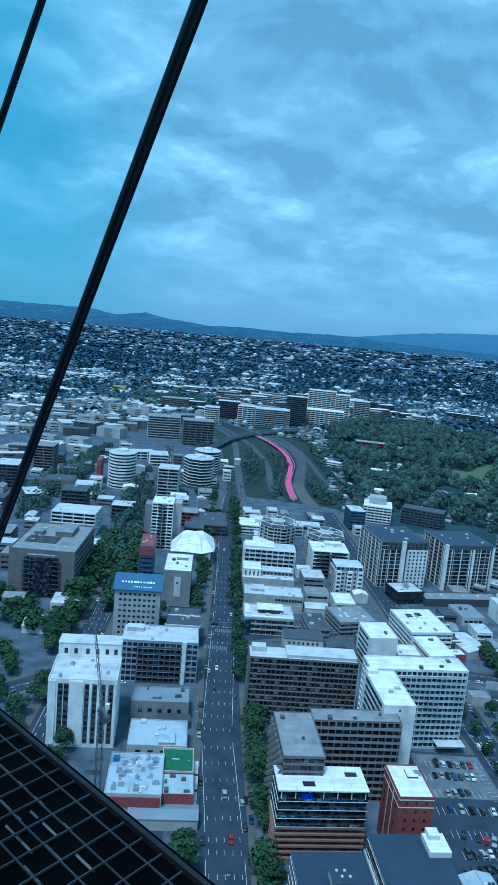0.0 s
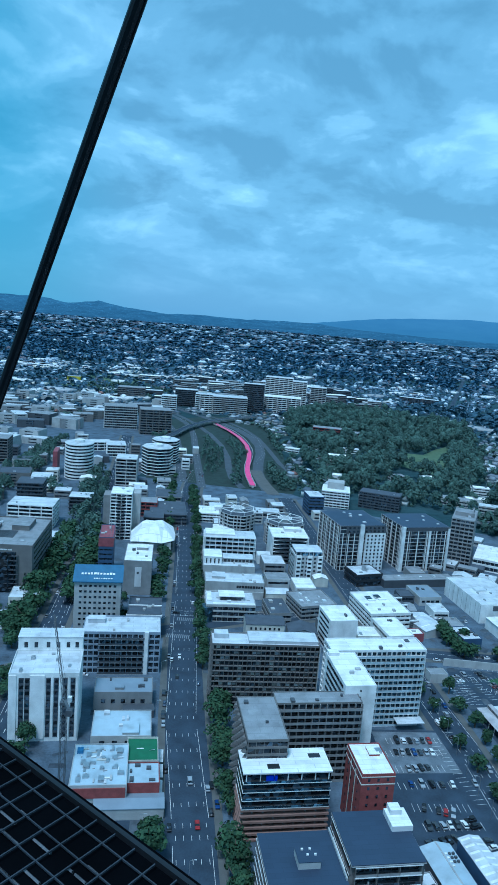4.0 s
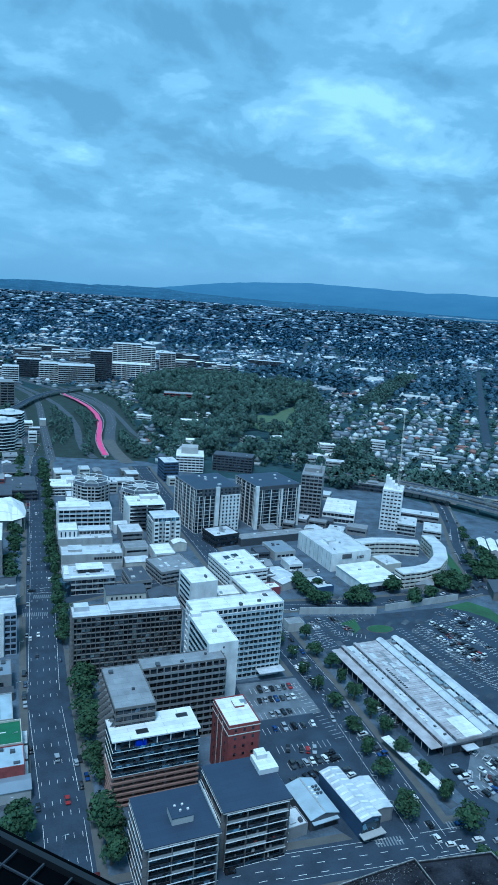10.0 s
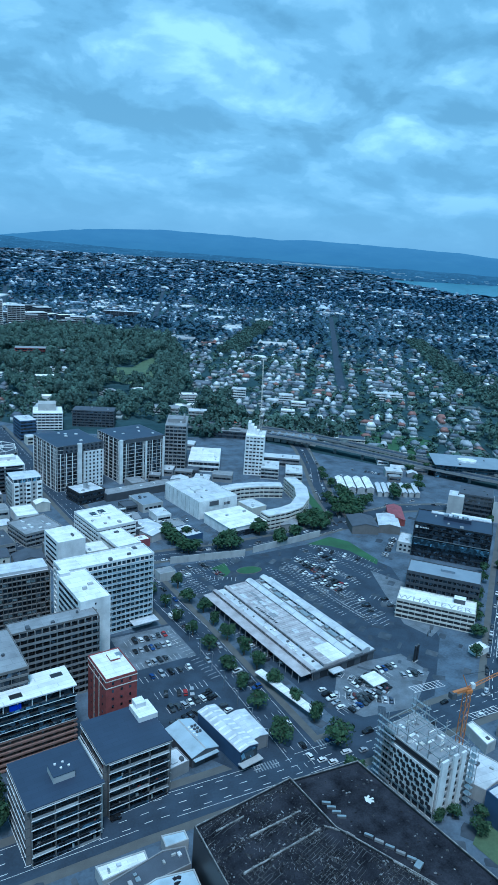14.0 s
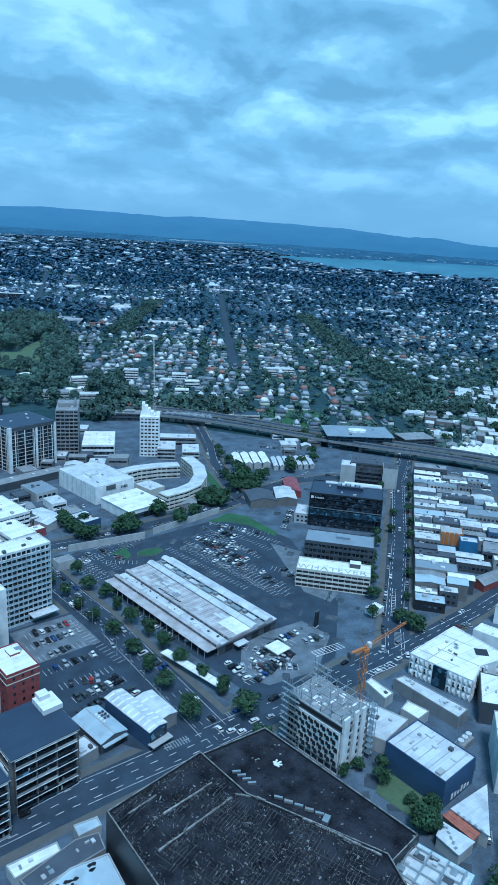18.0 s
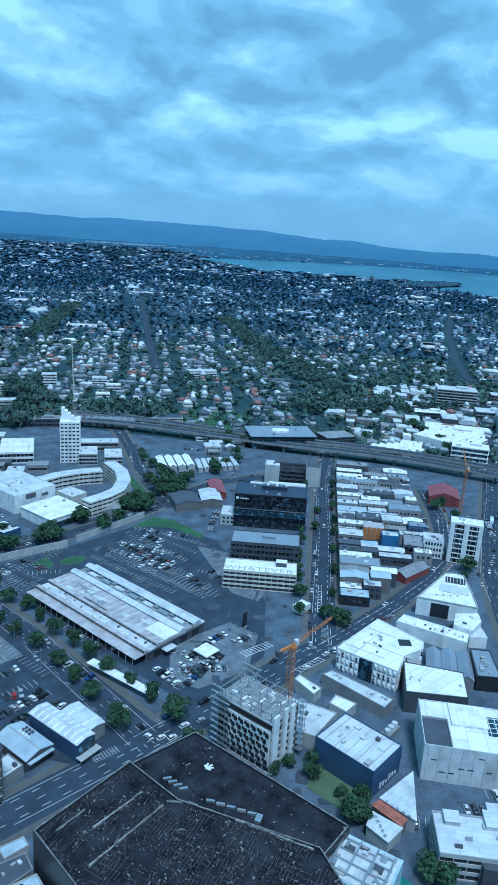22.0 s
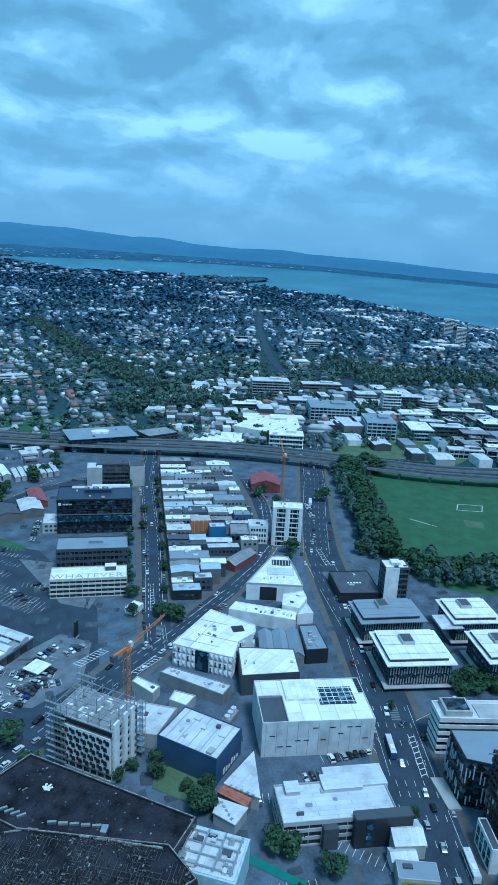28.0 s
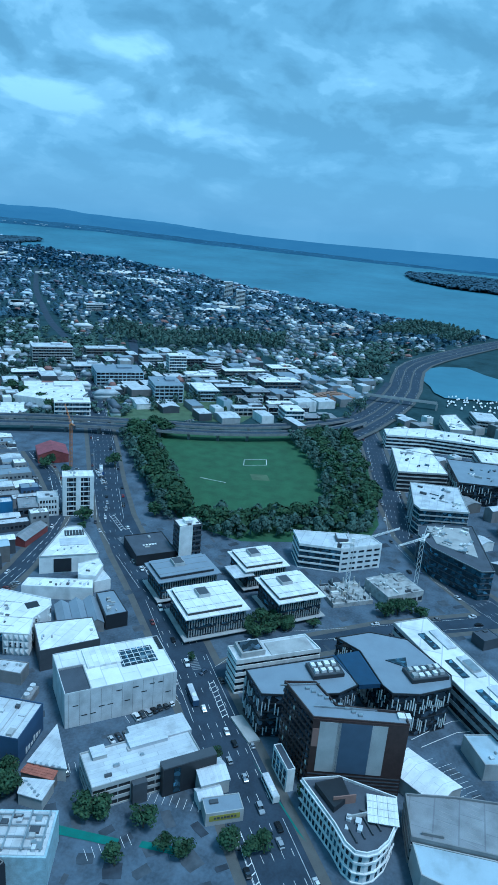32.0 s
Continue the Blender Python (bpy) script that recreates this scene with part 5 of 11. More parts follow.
HEADLANDS = [[(3139, -148), (3260, 60), (3560, 210), (3900, 290), (4220, 308), (4330, 200), (4300, -700), (3300, -700)], [(3240, 2520), (3500, 2660), (3860, 2790), (4111, 2740), (4010, 2640), (3700, 2560), (3400, 2440)]]
for ring in HEADLANDS:
    v_ = [(*lay(x_, y_)[:2], lay(x_, y_)[2] + 2.0) for x_, y_ in ring] + [(*lay(x_, y_)[:2], lay(x_, y_)[2] - 2.0) for x_, y_ in ring]
    n_ = len(ring)
    tagged(new("headland", mesh_of("headland", v_, [tuple(range(n_))] + [(k, (k + 1) % n_, n_ + (k + 1) % n_, n_ + k) for k in range(n_)], SOIL)), "dark wooded headland in the harbour", "", "", "structure")
    xs_, ys_ = [p[0] for p in ring], [p[1] for p in ring]
    gx_, gy_ = rs.uniform(min(xs_), max(xs_), 5200), rs.uniform(min(ys_), max(ys_), 5200)
    at = inside(gx_, gy_, ring)
    hs_ = rs.uniform(16, 30, at.sum())
    scatter("headland_trees", *shrub_shape(19, 8, 0.62), gx_[at], gy_[at], np.stack([hs_, hs_, hs_ * 0.7], 1), rs.uniform(0, 6.3, at.sum()), LEAFHAZEMID, "dark blue-green woods on the headland", "trees", 1.5)
strip("sea_wall", [(3050, 2290), (3209, 2270), (3150, 2000), (3038, 1572)], 9, 2.6, SOIL, "thin dark causeway in the harbour")

# townhouses in a row, an orange roof and the school's navy roofs beyond the viaduct
for k in range(7):
    gable("townhouse", "narrow grey townhouse in a row with a pitched slate roof", 324 + 6.0 * k, 634 - 4.7 * k, 6.6, 13, 6, 2.6, -38, PALE, SLATEROOF, "y", group="townhouses in a row")
gable("orange_roofed_house", "low house with a broad orange tiled roof", 296, 690, 24, 14, 5, 2.6, -28, CREAM, TERRACOTTA, "x", group="flats among the trees")
for x_, y_, w_ in ((376, 648, 34), (404, 640, 26)):
    gable("school_house", "school house with a hipped navy roof", x_, y_, w_, 16, 5, 3.0, -30, CREAM, NAVY, "x", group="flats among the trees")

# white flats and terraces among the trees
for x_, y_, w_, d_, h_, r_, wall_, roof_ in ((375, 839, 19, 12, 14, -26, WHITE, ROOFPALE), (425, 797, 19, 12, 13, -26, WHITE, ROOFPALE), (431, 772, 19, 10, 8, -26, WHITE, ROOFWHITE), (394, 731, 17, 10, 8, -27, WHITE, ROOFWHITE), (334, 742, 14, 10, 9, -28, WHITE, ROOFWHITE), (589, 795, 41, 12, 11, -25, WHITE, ROOFPALE), (390, 634, 39, 16, 8, -29, CREAM, NAVY), (402, 598, 28, 14, 8, -29, CREAM, NAVY), (341, 625, 50, 10, 7, -29, GREY, ROOFGREY),
                                             (77, 1020, 22, 9, 7, -20, WHITE, ROOFWHITE), (106, 990, 26, 9, 7, -20, WHITE, ROOFPALE), (139, 945, 30, 9, 7, -20, WHITE, ROOFWHITE), (170, 1055, 26, 12, 7, 0, WHITE, ROOFPALE), (205, 880, 20, 14, 7, 10, PALE, ROOFGREY), (250, 770, 30, 16, 8, -20, PALE, ROOFGREY), (285, 745, 30, 14, 8, -20, PALE, ROOFPALE), (300, 830, 20, 12, 10, -10, WHITE, ROOFWHITE), (262, 1290, 24, 12, 9, -10, WHITE, ROOFWHITE)):
    e = block("block_of_flats", "low block of flats among the park trees", x_, y_, w_, d_, h_, r_, max(2, int(h_ / 3.2)), wall_, roof_, sp=0.5, gear=1, group="flats among the trees")

# ---- city tools ----
def windows(e, side, w, d, z0, z1, cols, rows, ww, wh, material=None, margin=0.08, name="window"):
    """Single windows on one side of a closed wall, each a part with its pane standing in a shallow frame."""
    material = material or GLASS
    run, off = (w, d / 2) if side in "FB" else (d, w / 2)
    far, v, f = math.hypot(e.location.x, e.location.y) > 300, [], []
    for i in range(cols):
        a = -run / 2 + run * margin + (i + 0.5) * run * (1 - 2 * margin) / cols
        for j in range(rows):
            z = z0 + (j + 0.5) * (z1 - z0) / rows - wh / 2
            q = off + 0.03
            px, py = {"F": (a, -q), "B": (a, q), "R": (q, a), "L": (-q, a)}[side]
            size = (ww, 0.08) if side in "FB" else (0.08, ww)
            if far:
                k = len(v)
                v += [(px + vx, py + vy, z + vz) for vx, vy, vz in box_verts(*size, wh)]
                f += [tuple(k + n for n in face) for face in BOX_FACES]
            else:
                piece(name, material, e, px, py, z, *size, wh)
    if v:
        tagged(shape("glazing", v, f, material, e), "rows of small dark windows", "", "", "stuff")


def solid(name, label, x, y, w, d, h, rot=8, wall=None, roof=None, parapet=0.5, gear=3, rooms=(), group="city buildings", wins=(), over=0.0):
    """A closed building: wall, roof, parapet, and single windows as (side, columns, rows, width, height)."""
    wall, roof = wall or PALE, roof or ROOFPALE
    e = thing(name, x, y, rot, label, "building", group)
    FOOT.append((x, y, w, d, rot))
    piece("wall", wall, e, 0, 0, 0, w, d, h)
    piece("roof", roof, e, 0, 0, h, w - 0.7 + 2 * over, d - 0.7 + 2 * over, 0.14)
    if parapet and math.hypot(x, y) < 520:
        parapet_ring(e, w, d, h, parapet, wall)
    for s, c, r, ww, wh in wins:
        windows(e, s, w, d, 0.6, h - 0.3, c, r, ww, wh)
    for rx, ry, rw, rd, rh in rooms:
        piece("plant_room", wall, e, rx, ry, h + 0.14, rw, rd, rh)
        piece("plant_room_roof", roof, e, rx, ry, h + 0.14 + rh, rw + 0.3, rd + 0.3, 0.15)
    if gear:
        plant_boxes(e, w, d, h + 0.14, gear, int(abs(x) * 5 + abs(y)))
    return e


def balconies(e, side, w, d, h, n, deep, slab, rail, base=0.0, divide=0, span=1.0):
    """Balcony slabs with upstands on one side, storey by storey, and cross walls between the flats."""
    run, off = (w, d / 2) if side in "FB" else (d, w / 2)
    run *= span
    fh = (h - base) / n
    for k in range(n):
        z = base + k * fh
        q = off + deep / 2
        px, py = {"F": (0, -q), "B": (0, q), "R": (q, 0), "L": (-q, 0)}[side]
        sz = (run, deep) if side in "FB" else (deep, run)
        piece("balcony", slab, e, px, py, z, *sz, 0.22)
        q = off + deep - 0.04
        px, py = {"F": (0, -q), "B": (0, q), "R": (q, 0), "L": (-q, 0)}[side]
        piece("balcony_rail", rail, e, px, py, z + 0.22, *((run, 0.08) if side in "FB" else (0.08, run)), 0.95)
    for k in range(divide + 1 if divide else 0):
        a = -run / 2 + 0.1 + k * (run - 0.2) / divide
        q = off + deep / 2 - 0.03
        px, py = {"F": (a, -q), "B": (a, q), "R": (q, a), "L": (-q, a)}[side]
        piece("cross_wall", slab, e, px, py, base, *((0.18, deep - 0.1) if side in "FB" else (deep - 0.1, 0.18)), h - base - 0.1)


def ribbon_building(name, label, pts, width, h, n, wall, roof, group="city buildings", glass=None):
    """A long building that follows a line: glazed core, floor bands, a roof."""
    e = thing(name, *pts[0], 0, label, "building", group)
    o = Vector((*pts[0], 0))
    line = [Vector((*p, 0)) - o for p in pts]

    def body(part_name, wd, z0, z1, m):
        v, f = [], []
        for k, p in enumerate(line):
            t = (line[min(k + 1, len(line) - 1)] - line[max(k - 1, 0)]).normalized()
            s = Vector((-t.y, t.x, 0)) * wd / 2
            q = p + t * ((wd - width) / 2 if k == len(line) - 1 else -(wd - width) / 2 if k == 0 else 0)
            for c, z in ((q + s, z0), (q - s, z0), (q - s, z1), (q + s, z1)):
                v.append((c.x, c.y, z))
            if k:
                b = 4 * k
                f += [(b - 4 + j, b - 4 + (j + 1) % 4, b + (j + 1) % 4, b + j) for j in range(4)]
        f += [(0, 3, 2, 1), tuple(len(v) - 4 + j for j in range(4))]
        shape(part_name, v, f, m, e)

    body("core_glazing", width - 0.6, 0, h - 0.1, glass or GLASS)
    fh = h / n
    for k in range(n + 1):
        body("floor_band", width, max(0, k * fh - fh * 0.28), min(h, k * fh + fh * 0.28), wall)
    body("roof", width - 0.5, h + 0.01, h + 0.15, roof)
    total = sum((q - p).length for p, q in zip(line, line[1:]))
    for p, q in zip(line, line[1:]):
        t = (q - p).normalized()
        s = Vector((-t.y, t.x, 0))
        c = max(1, int((q - p).length / 4))
        for k in range(c):
            for sd in (-1, 1):
                m = p + (q - p) * (k + 0.5) / c + s * sd * (width / 2 - 0.17)
                piece("pier", wall, e, m.x, m.y, 0, 0.5, 0.3, h - 0.1, math.degrees(math.atan2(t.y, t.x)))
    return e


def sign_bars(e, x, y, z, w, h, count, material, lean=0.0, rot=0.0, seed=1):
    """Lettering too far off to read, as plain bars."""
    q = random.Random(seed)
    a = -w / 2
    for k in range(count):
        bw = w / count * q.uniform(0.55, 0.85)
        ob = piece("sign_bar", material, e, 0, 0, 0, 1, 1, 1)
        ob.matrix_basis = pose(x, y, z, lean, 0, rot) @ pose(a + bw / 2, 0, 0) @ Matrix.Diagonal((bw, 0.12, h * q.choice((1, 1, 0.8)), 1))
        a += w / count


# ---- beside the wide street ----
e = solid("hotel", "brown stone hotel with a curved glazed atrium front", -158, 465, 44, 62, 32, 4, BROWN, ROOFGREY, 1.0, 6, [(6, 12, 12, 20, 3.5), (-12, 6, 6, 8, 2.5)],
          wins=(("R", 3, 8, 17.5, 1.3),))
for k in range(9):   # atrium: bowed glass with floor lines
    ang = radians(200 + k * 17.5)
    ob = piece("atrium_glass", GLASS, e, 0 + 15 * math.cos(ang), -26 + 7 * math.sin(ang), 1, 5.4, 0.3, 27, math.degrees(ang) + 90)
for k in range(8):
    piece("atrium_floor_line", DARKGREY, e, 0, -31.4, 3 + k * 3.2, 26, 3.2, 0.25)
sign_bars(e, 0, -31.2, 29, 18, 0.9, 14, PAINT)
for k in range(7):
    piece("roof_louvre", DARKGREY, e, -6, -14 + k * 2.2, 32.2, 22, 1.1, 0.5)
e = solid("apartment_block", "white apartment block with upright strips of dark windows", -81, 288, 30, 22, 32, 9, WHITE, ROOFPALE, 0.8, 5)
for col, (px, pw) in enumerate(((-9.6, 1.7), (-7.1, 1.7), (1.9, 1.5), (5.3, 1.5), (9.0, 1.5), (12.4, 1.5))):
    piece("window_strip", DARKGREY, e, px, -11.03, 2.0, pw + 0.5, 0.1, 28.6)
    for j in range(10):
        piece("window", GLASS if (j * 5 + col * 3) % 7 else GLASSBLUE, e, px, -11.06, 2.5 + j * 2.86, pw, 0.16, 1.7)
for px, pw in ((-13.2, 3.2), (-2.7, 6.2)):
    piece("blank_wall_panel", WHITE, e, px, -11.2, 1.5, pw, 0.5, 30.4)
for k in range(5):
    piece("pier", WHITE, e, 0.2 + 3.55 * k, -11.2, 2.0, 0.5, 0.5, 29.5)
piece("setback_storey", WHITE, e, 0, 15.6, 0, 29, 9, 38.5, label="taller rear wing of white concrete")
piece("setback_roof", ROOFPALE, e, 0, 15.6, 38.5, 29.4, 9.4, 0.4)
for k, px in enumerate((-11, -6.5, -1, 3.5, 8, 12)):
    piece("window", GLASS, e, px, 11.06, 33.6, 1.6, 0.16, 2.6)
e = block("office_building", "blue-grey office block with a pale flat roof", -58, 350, 41, 20, 23, 8, 7, mat("blue_grey_render", (0.26, 0.30, 0.36), 0.8, size=5, dirt=0.2), ROOFPALE, sp=0.3, bays=(14, 6), rooms=[(-14, 4, 9, 5, 2.2)])
balconies(e, "F", 24, 20, 23, 7, 1.4, PALE, DARKGREY, span=1.0)
piece("stair_tower", WHITE, e, 13, -10.4, 0, 2.2, 1.6, 24)
solid("shop", "low shop with a pale roof and a raised plant unit", -50, 313, 28, 14, 9, 8, GREY, SLATEROOF, gear=4, rooms=[(-2, -3, 4, 3, 1.2)], wins=(("F", 5, 1, 2, 2), ("R", 3, 2, 1.4, 1.4)))
piece("deck", DARKGREY, thing("parking_deck", -41, 303, 8, "dark sunken deck behind the shop", "deck"), 0, 0, 0, 15, 6, 4)
e = solid("shop", "low white building with stepped pale roofs", -45, 281, 26, 20, 9, 8, PALE, PALEBLUE, gear=4, rooms=[(4, -5, 7, 8, 1.2)], wins=(("F", 4, 2, 2.2, 1.0),))
e = solid("work_yard_building", "low building whose white roof is cluttered with site gear", -48, 249, 22, 26, 11, 8, PALE, PALEBLUE, gear=26, wins=(("F", 6, 2, 1.6, 1.2),))
q = random.Random(8)
for k in range(26):
    piece("stacked_board", q.choice((ROOFWHITE, PALE, CREAM, STEEL, ROOFPALE)), e, q.uniform(-9, 9), q.uniform(-11, 11), 11.15, q.uniform(0.3, 4), q.uniform(0.2, 1.2), q.uniform(0.15, 0.7), q.choice((0, 90, 12)))
piece("red_brick_edge", BRICK, e, 0, -13.2, 6, 21, 0.4, 4.2)
piece("water_tank", BLUEROOF, e, -8.5, 8, 11.15, 2.4, 2.4, 1.5)
e = solid("shop", "low building with a green painted roof court", -33, 263, 13, 16, 9, 8, CREAM, GREEN, 0.9, 0)
piece("court_mark", PAINT, e, -1, 1, 9.2, 3, 0.6, 0.02)
piece("timber_edge", mat("raw_timber", (0.35, 0.22, 0.12), 0.8), e, 0, -8.8, 4, 12, 1.4, 4)
solid("shop", "low shop with a white roof and red brick parapet", -32, 248, 16, 13, 9, 8, BRICK, PALEBLUE, gear=5)
e = gable("shop", "low shop with a long grey sloping roof", -34, 237, 27, 9, 5, 1.2, 8, PALE, SLATEROOF, "x")
e = thing("shop_awning", -25.5, 262, 6, "white flat awnings along the footpath", "awning")
for k in range(3):
    piece("awning", ROOFPALE, e, 0, -14 + k * 10, 3.4, 3.0, 8.5, 0.25)
    piece("awning_post", STEEL, e, 1.2, -14 + k * 10, 0, 0.15, 0.15, 3.4)
sheet("parking_ground", [(-48, 232), (-18, 236), (-14, 212), (-46, 208)], 0.10, ASPHALT, "small dark parking ground behind the shops")
e = solid("office_tower", "pale tower with small square windows and a blue slanted roof sign", -81, 397, 27, 27, 32, 8, PALE, ROOFGREY, 0.4, 3, wins=(("F", 8, 9, 1.5, 1.3), ("R", 8, 9, 1.5, 1.3)))
v = [(-14.5, -14.5, 33), (14.5, -14.5, 33), (14.5, -2, 39), (-14.5, -2, 39), (-14.5, -14.5, 32.4), (14.5, -14.5, 32.4), (14.5, -1.6, 38.4), (-14.5, -1.6, 38.4)]
shape("sign_roof", v, BOX_FACES, mat("deep_blue_sign_steel", (0.045, 0.125, 0.22), 0.5, size=3), e, "slanted blue sign roof")
sign_bars(e, 0, -9.5, 35.6, 20, 1.6, 11, PAINT, -64, 0, 3)
sign_bars(e, 3, -12.5, 34.1, 11, 0.7, 8, PAINT, -64, 0, 4)
e = block("narrow_tower", "narrow building with red and blue cladding and a mast", -92, 474, 10, 30, 34, 8, 10, BLUEWALL, ROOFGREY, sp=0.6, gear=4)
piece("red_cladding", REDROOF, e, 0, 0, 28, 10.4, 30.4, 6.2)
piece("mast", STEEL, e, 3, -12, 34, 0.3, 0.3, 14)
e = block("apartment_tower", "white apartment tower with stacked balconies", -99, 570, 18, 24, 40, 6, 14, WHITE, ROOFWHITE, sp=0.35, bays=(4, 6))
balconies(e, "F", 6, 24, 40, 14, 1.5, WHITE, DARKGREY)
piece("dark_side_tower", GREY, e, -12, 4, 0, 7, 16, 36)
piece("grey_side_tower", PALE, e, 12, 6, 0, 7, 14, 38)
solid("slab_tower", "plain pale windowless slab building", -131, 771, 21, 26, 24, 8, PALE, ROOFPALE)
e = solid("grey_building", "grey building with a white flat roof and a tall banner", -67, 463, 19, 36, 24, 6, GREY, ROOFWHITE, 0.6, 6, [(2, 8, 8, 7, 2)], wins=(("R", 1, 6, 29, 1.5),))
piece("banner", ROOFWHITE, e, 0.5, -18.1, 6, 4.4, 0.15, 14)
piece("banner_mark", DARKGREY, e, 0.3, -18.2, 15, 1.4, 0.05, 1.6)
e = thing("tent_roof_hall", -69, 549, 6, "white faceted fabric roof stretched over a hall", "building")
FOOT.append((-69, 549, 34, 44, 6))
piece("wall", PALE, e, 0, 0, 0, 31, 40, 9.5)
eaves = [(-17, -21), (-6, -24), (8, -23), (18, -18), (19, 0), (17, 19), (3, 24), (-12, 22), (-18, 6)]
crest = [(-9, -6), (-3, -11), (5, -10), (9, -6), (9, 2), (7, 10), (1, 12), (-6, 11), (-9, 3)]
tv = [(x_, y_, 10.0 + 1.2 * (k % 2)) for k, (x_, y_) in enumerate(eaves)] + [(x_, y_, 18.0 + 0.8 * (k % 3)) for k, (x_, y_) in enumerate(crest)] + [(0, 1, 20.6)]
tf = [(k, (k + 1) % 9, 9 + (k + 1) % 9, 9 + k) for k in range(9)] + [(9 + k, 9 + (k + 1) % 9, 18) for k in range(9)]
shape("fabric_roof", tv, tf, ROOFWHITE, e, "white stretched fabric in folds")
for k, (x_, y_) in enumerate(eaves):
    piece("guy_post", STEEL, e, x_ * 0.97, y_ * 0.97, 0, 0.35, 0.35, 10.0)
e = block("low_building", "dark low office with a flat dark roof", -66, 632, 34, 46, 10, 8, 3, DARKGREY, ROOFDARK, sp=0.4, gear=4)
e = block("low_building", "dark low building with white roof edges", -52, 394, 20, 26, 15, 6, 4, DARKGREY, ROOFDARK, sp=0.5, gear=5)
piece("white_roof_edge", ROOFWHITE, e, 0, -13.0, 14.2, 21, 1.2, 1.2)
piece("white_roof_edge", ROOFWHITE, e, 0, 0, 15.2, 20, 1.0, 0.6)


def round_tower(name, label, x, y, r, h, n, wall, roof, sp=0.5, sides=24, squash=1.0, rot=0, glass=None, group="city buildings"):
    """A curved tower: glazed core with a ring at every floor."""
    e = thing(name, x, y, rot, label, "building", group)

    def ring(rr):
        return [(rr * math.cos(2 * math.pi * k / sides), squash * rr * math.sin(2 * math.pi * k / sides)) for k in range(sides)]

    shape("core_glazing", *prism(ring(r - 0.5), 0, h - 0.2), glass or GLASS, e)
    fh = h / n
    for k in range(n + 1):
        z0, z1 = max(0, k * fh - sp * fh / 2), min(h, k * fh + sp * fh / 2)
        shape("floor_ring", *prism(ring(r), z0, z1), wall, e)
    shape("roof", *prism(ring(r - 0.6), h + 0.01, h + 0.2), roof, e)
    shape("plant_drum", *prism(ring(r * 0.35), h + 0.2, h + 3), wall, e)
    if wall is PALE and sides == 8:   # corner piers and balcony cross walls of the eight-sided apartments
        for k in range(32):
            a = 2 * math.pi * k / 32
            rr = (r - 0.2) * math.cos(math.pi / 8) / math.cos((a + math.pi / 8) % (math.pi / 4) - math.pi / 8)
            piece("pier", wall, e, rr * math.cos(a), squash * rr * math.sin(a), 0, 0.5, 0.7 if k % 4 else 1.4, h - 0.1, math.degrees(a))
    return e


round_tower("round_tower", "white curved office tower with banded windows", -184, 768, 16, 40, 11, WHITE, ROOFPALE, 0.5, 24, 1.2)
piece("red_wall", REDROOF, thing("red_slab", -212, 775, 9, "red painted wall slab beside the tower", "wall"), 0, 0, 0, 5, 26, 28)
round_tower("hexagonal_hotel", "eight-sided hotel with dark and white bands", -101, 816, 19, 33, 9, WHITE, ROOFPALE, 0.24, 8, 1.1, 12)
round_tower("hexagonal_hotel", "eight-sided hotel wing with dark and white bands", -99, 880, 18, 31, 9, WHITE, ROOFPALE, 0.24, 8, 1.1, 12)
round_tower("octagonal_apartments", "eight-sided apartment tower with a pergola roof", 0, 590, 16, 24, 8, PALE, ROOFDARK, 0.34, 8, 1.1, 22)
round_tower("octagonal_apartments", "eight-sided apartment tower with a glazed roof ring", 42, 582, 17, 20, 7, PALE, ROOFDARK, 0.34, 8, 1.1, 22)
for ex, ey, er, eh in ((0, 590, 16, 24.2), (42, 582, 17, 20.2)):
    e = thing("roof_pergola", ex, ey, 22, "white roof pergola with spokes round a hub", "pergola", z=eh)
    for k in range(8):
        ca, sa = math.cos(k * math.pi / 4), math.sin(k * math.pi / 4)
        piece("spoke", ROOFWHITE, e, er * 0.6 * ca, er * 0.64 * sa, 2.6, er * 0.8, 0.55, 0.4, math.degrees(math.atan2(1.1 * sa, ca)))
        piece("post", ROOFWHITE, e, er * 0.93 * ca, er * 1.0 * sa, 0, 0.4, 0.4, 2.7)
        cb, sb = math.cos((k + 0.5) * math.pi / 4), math.sin((k + 0.5) * math.pi / 4)
        for rr in (0.88, 0.34):
            piece("ring_beam", ROOFWHITE, e, er * rr * cb, er * rr * 1.1 * sb, 2.62, 0.55, er * rr * 0.80, 0.38, math.degrees(math.atan2(1.1 * sb, cb)))
# ---- slab, white apartments, brown apartments ----
e = block("apartment_slab", "long brown slab with an open concrete grid of balconies", 18, 323, 54, 13, 33.5, 6, 12, BROWN, ROOFPALE, sp=0.13, bays=(24, 4), pier=0.22, proud=1.1, gear=0)
piece("raised_roof", ROOFPALE, e, 9, 1, 33.6, 35, 10.5, 1.5)
piece("lift_room", ROOFPALE, e, -22, 3, 33.6, 7, 5, 2.4)
piece("end_wall", PALE, e, 27.2, 0, 0, 0.4, 13, 33)
q = random.Random(4)
for k in range(90):   # blinds, washing and boards behind the grid
    i, j = q.randint(0, 23), q.randint(0, 11)
    piece("window_blind", q.choice((WHITE, CREAM, ROOFPALE, PALE, GREY)), e, -27 + (i + 0.5) * 54 / 24, -5.42, 33.5 / 12 * j + 0.6, 1.7, 0.1, 1.3)
e = block("white_apartments", "white apartment block with rows of dark balconies", 71.5, 314, 48, 13, 39.5, 10, 13, WHITE, ROOFWHITE, glass=GLASSBLUE, sp=0.2, bays=(19, 4), pier=0.3, proud=1.0, gear=3)
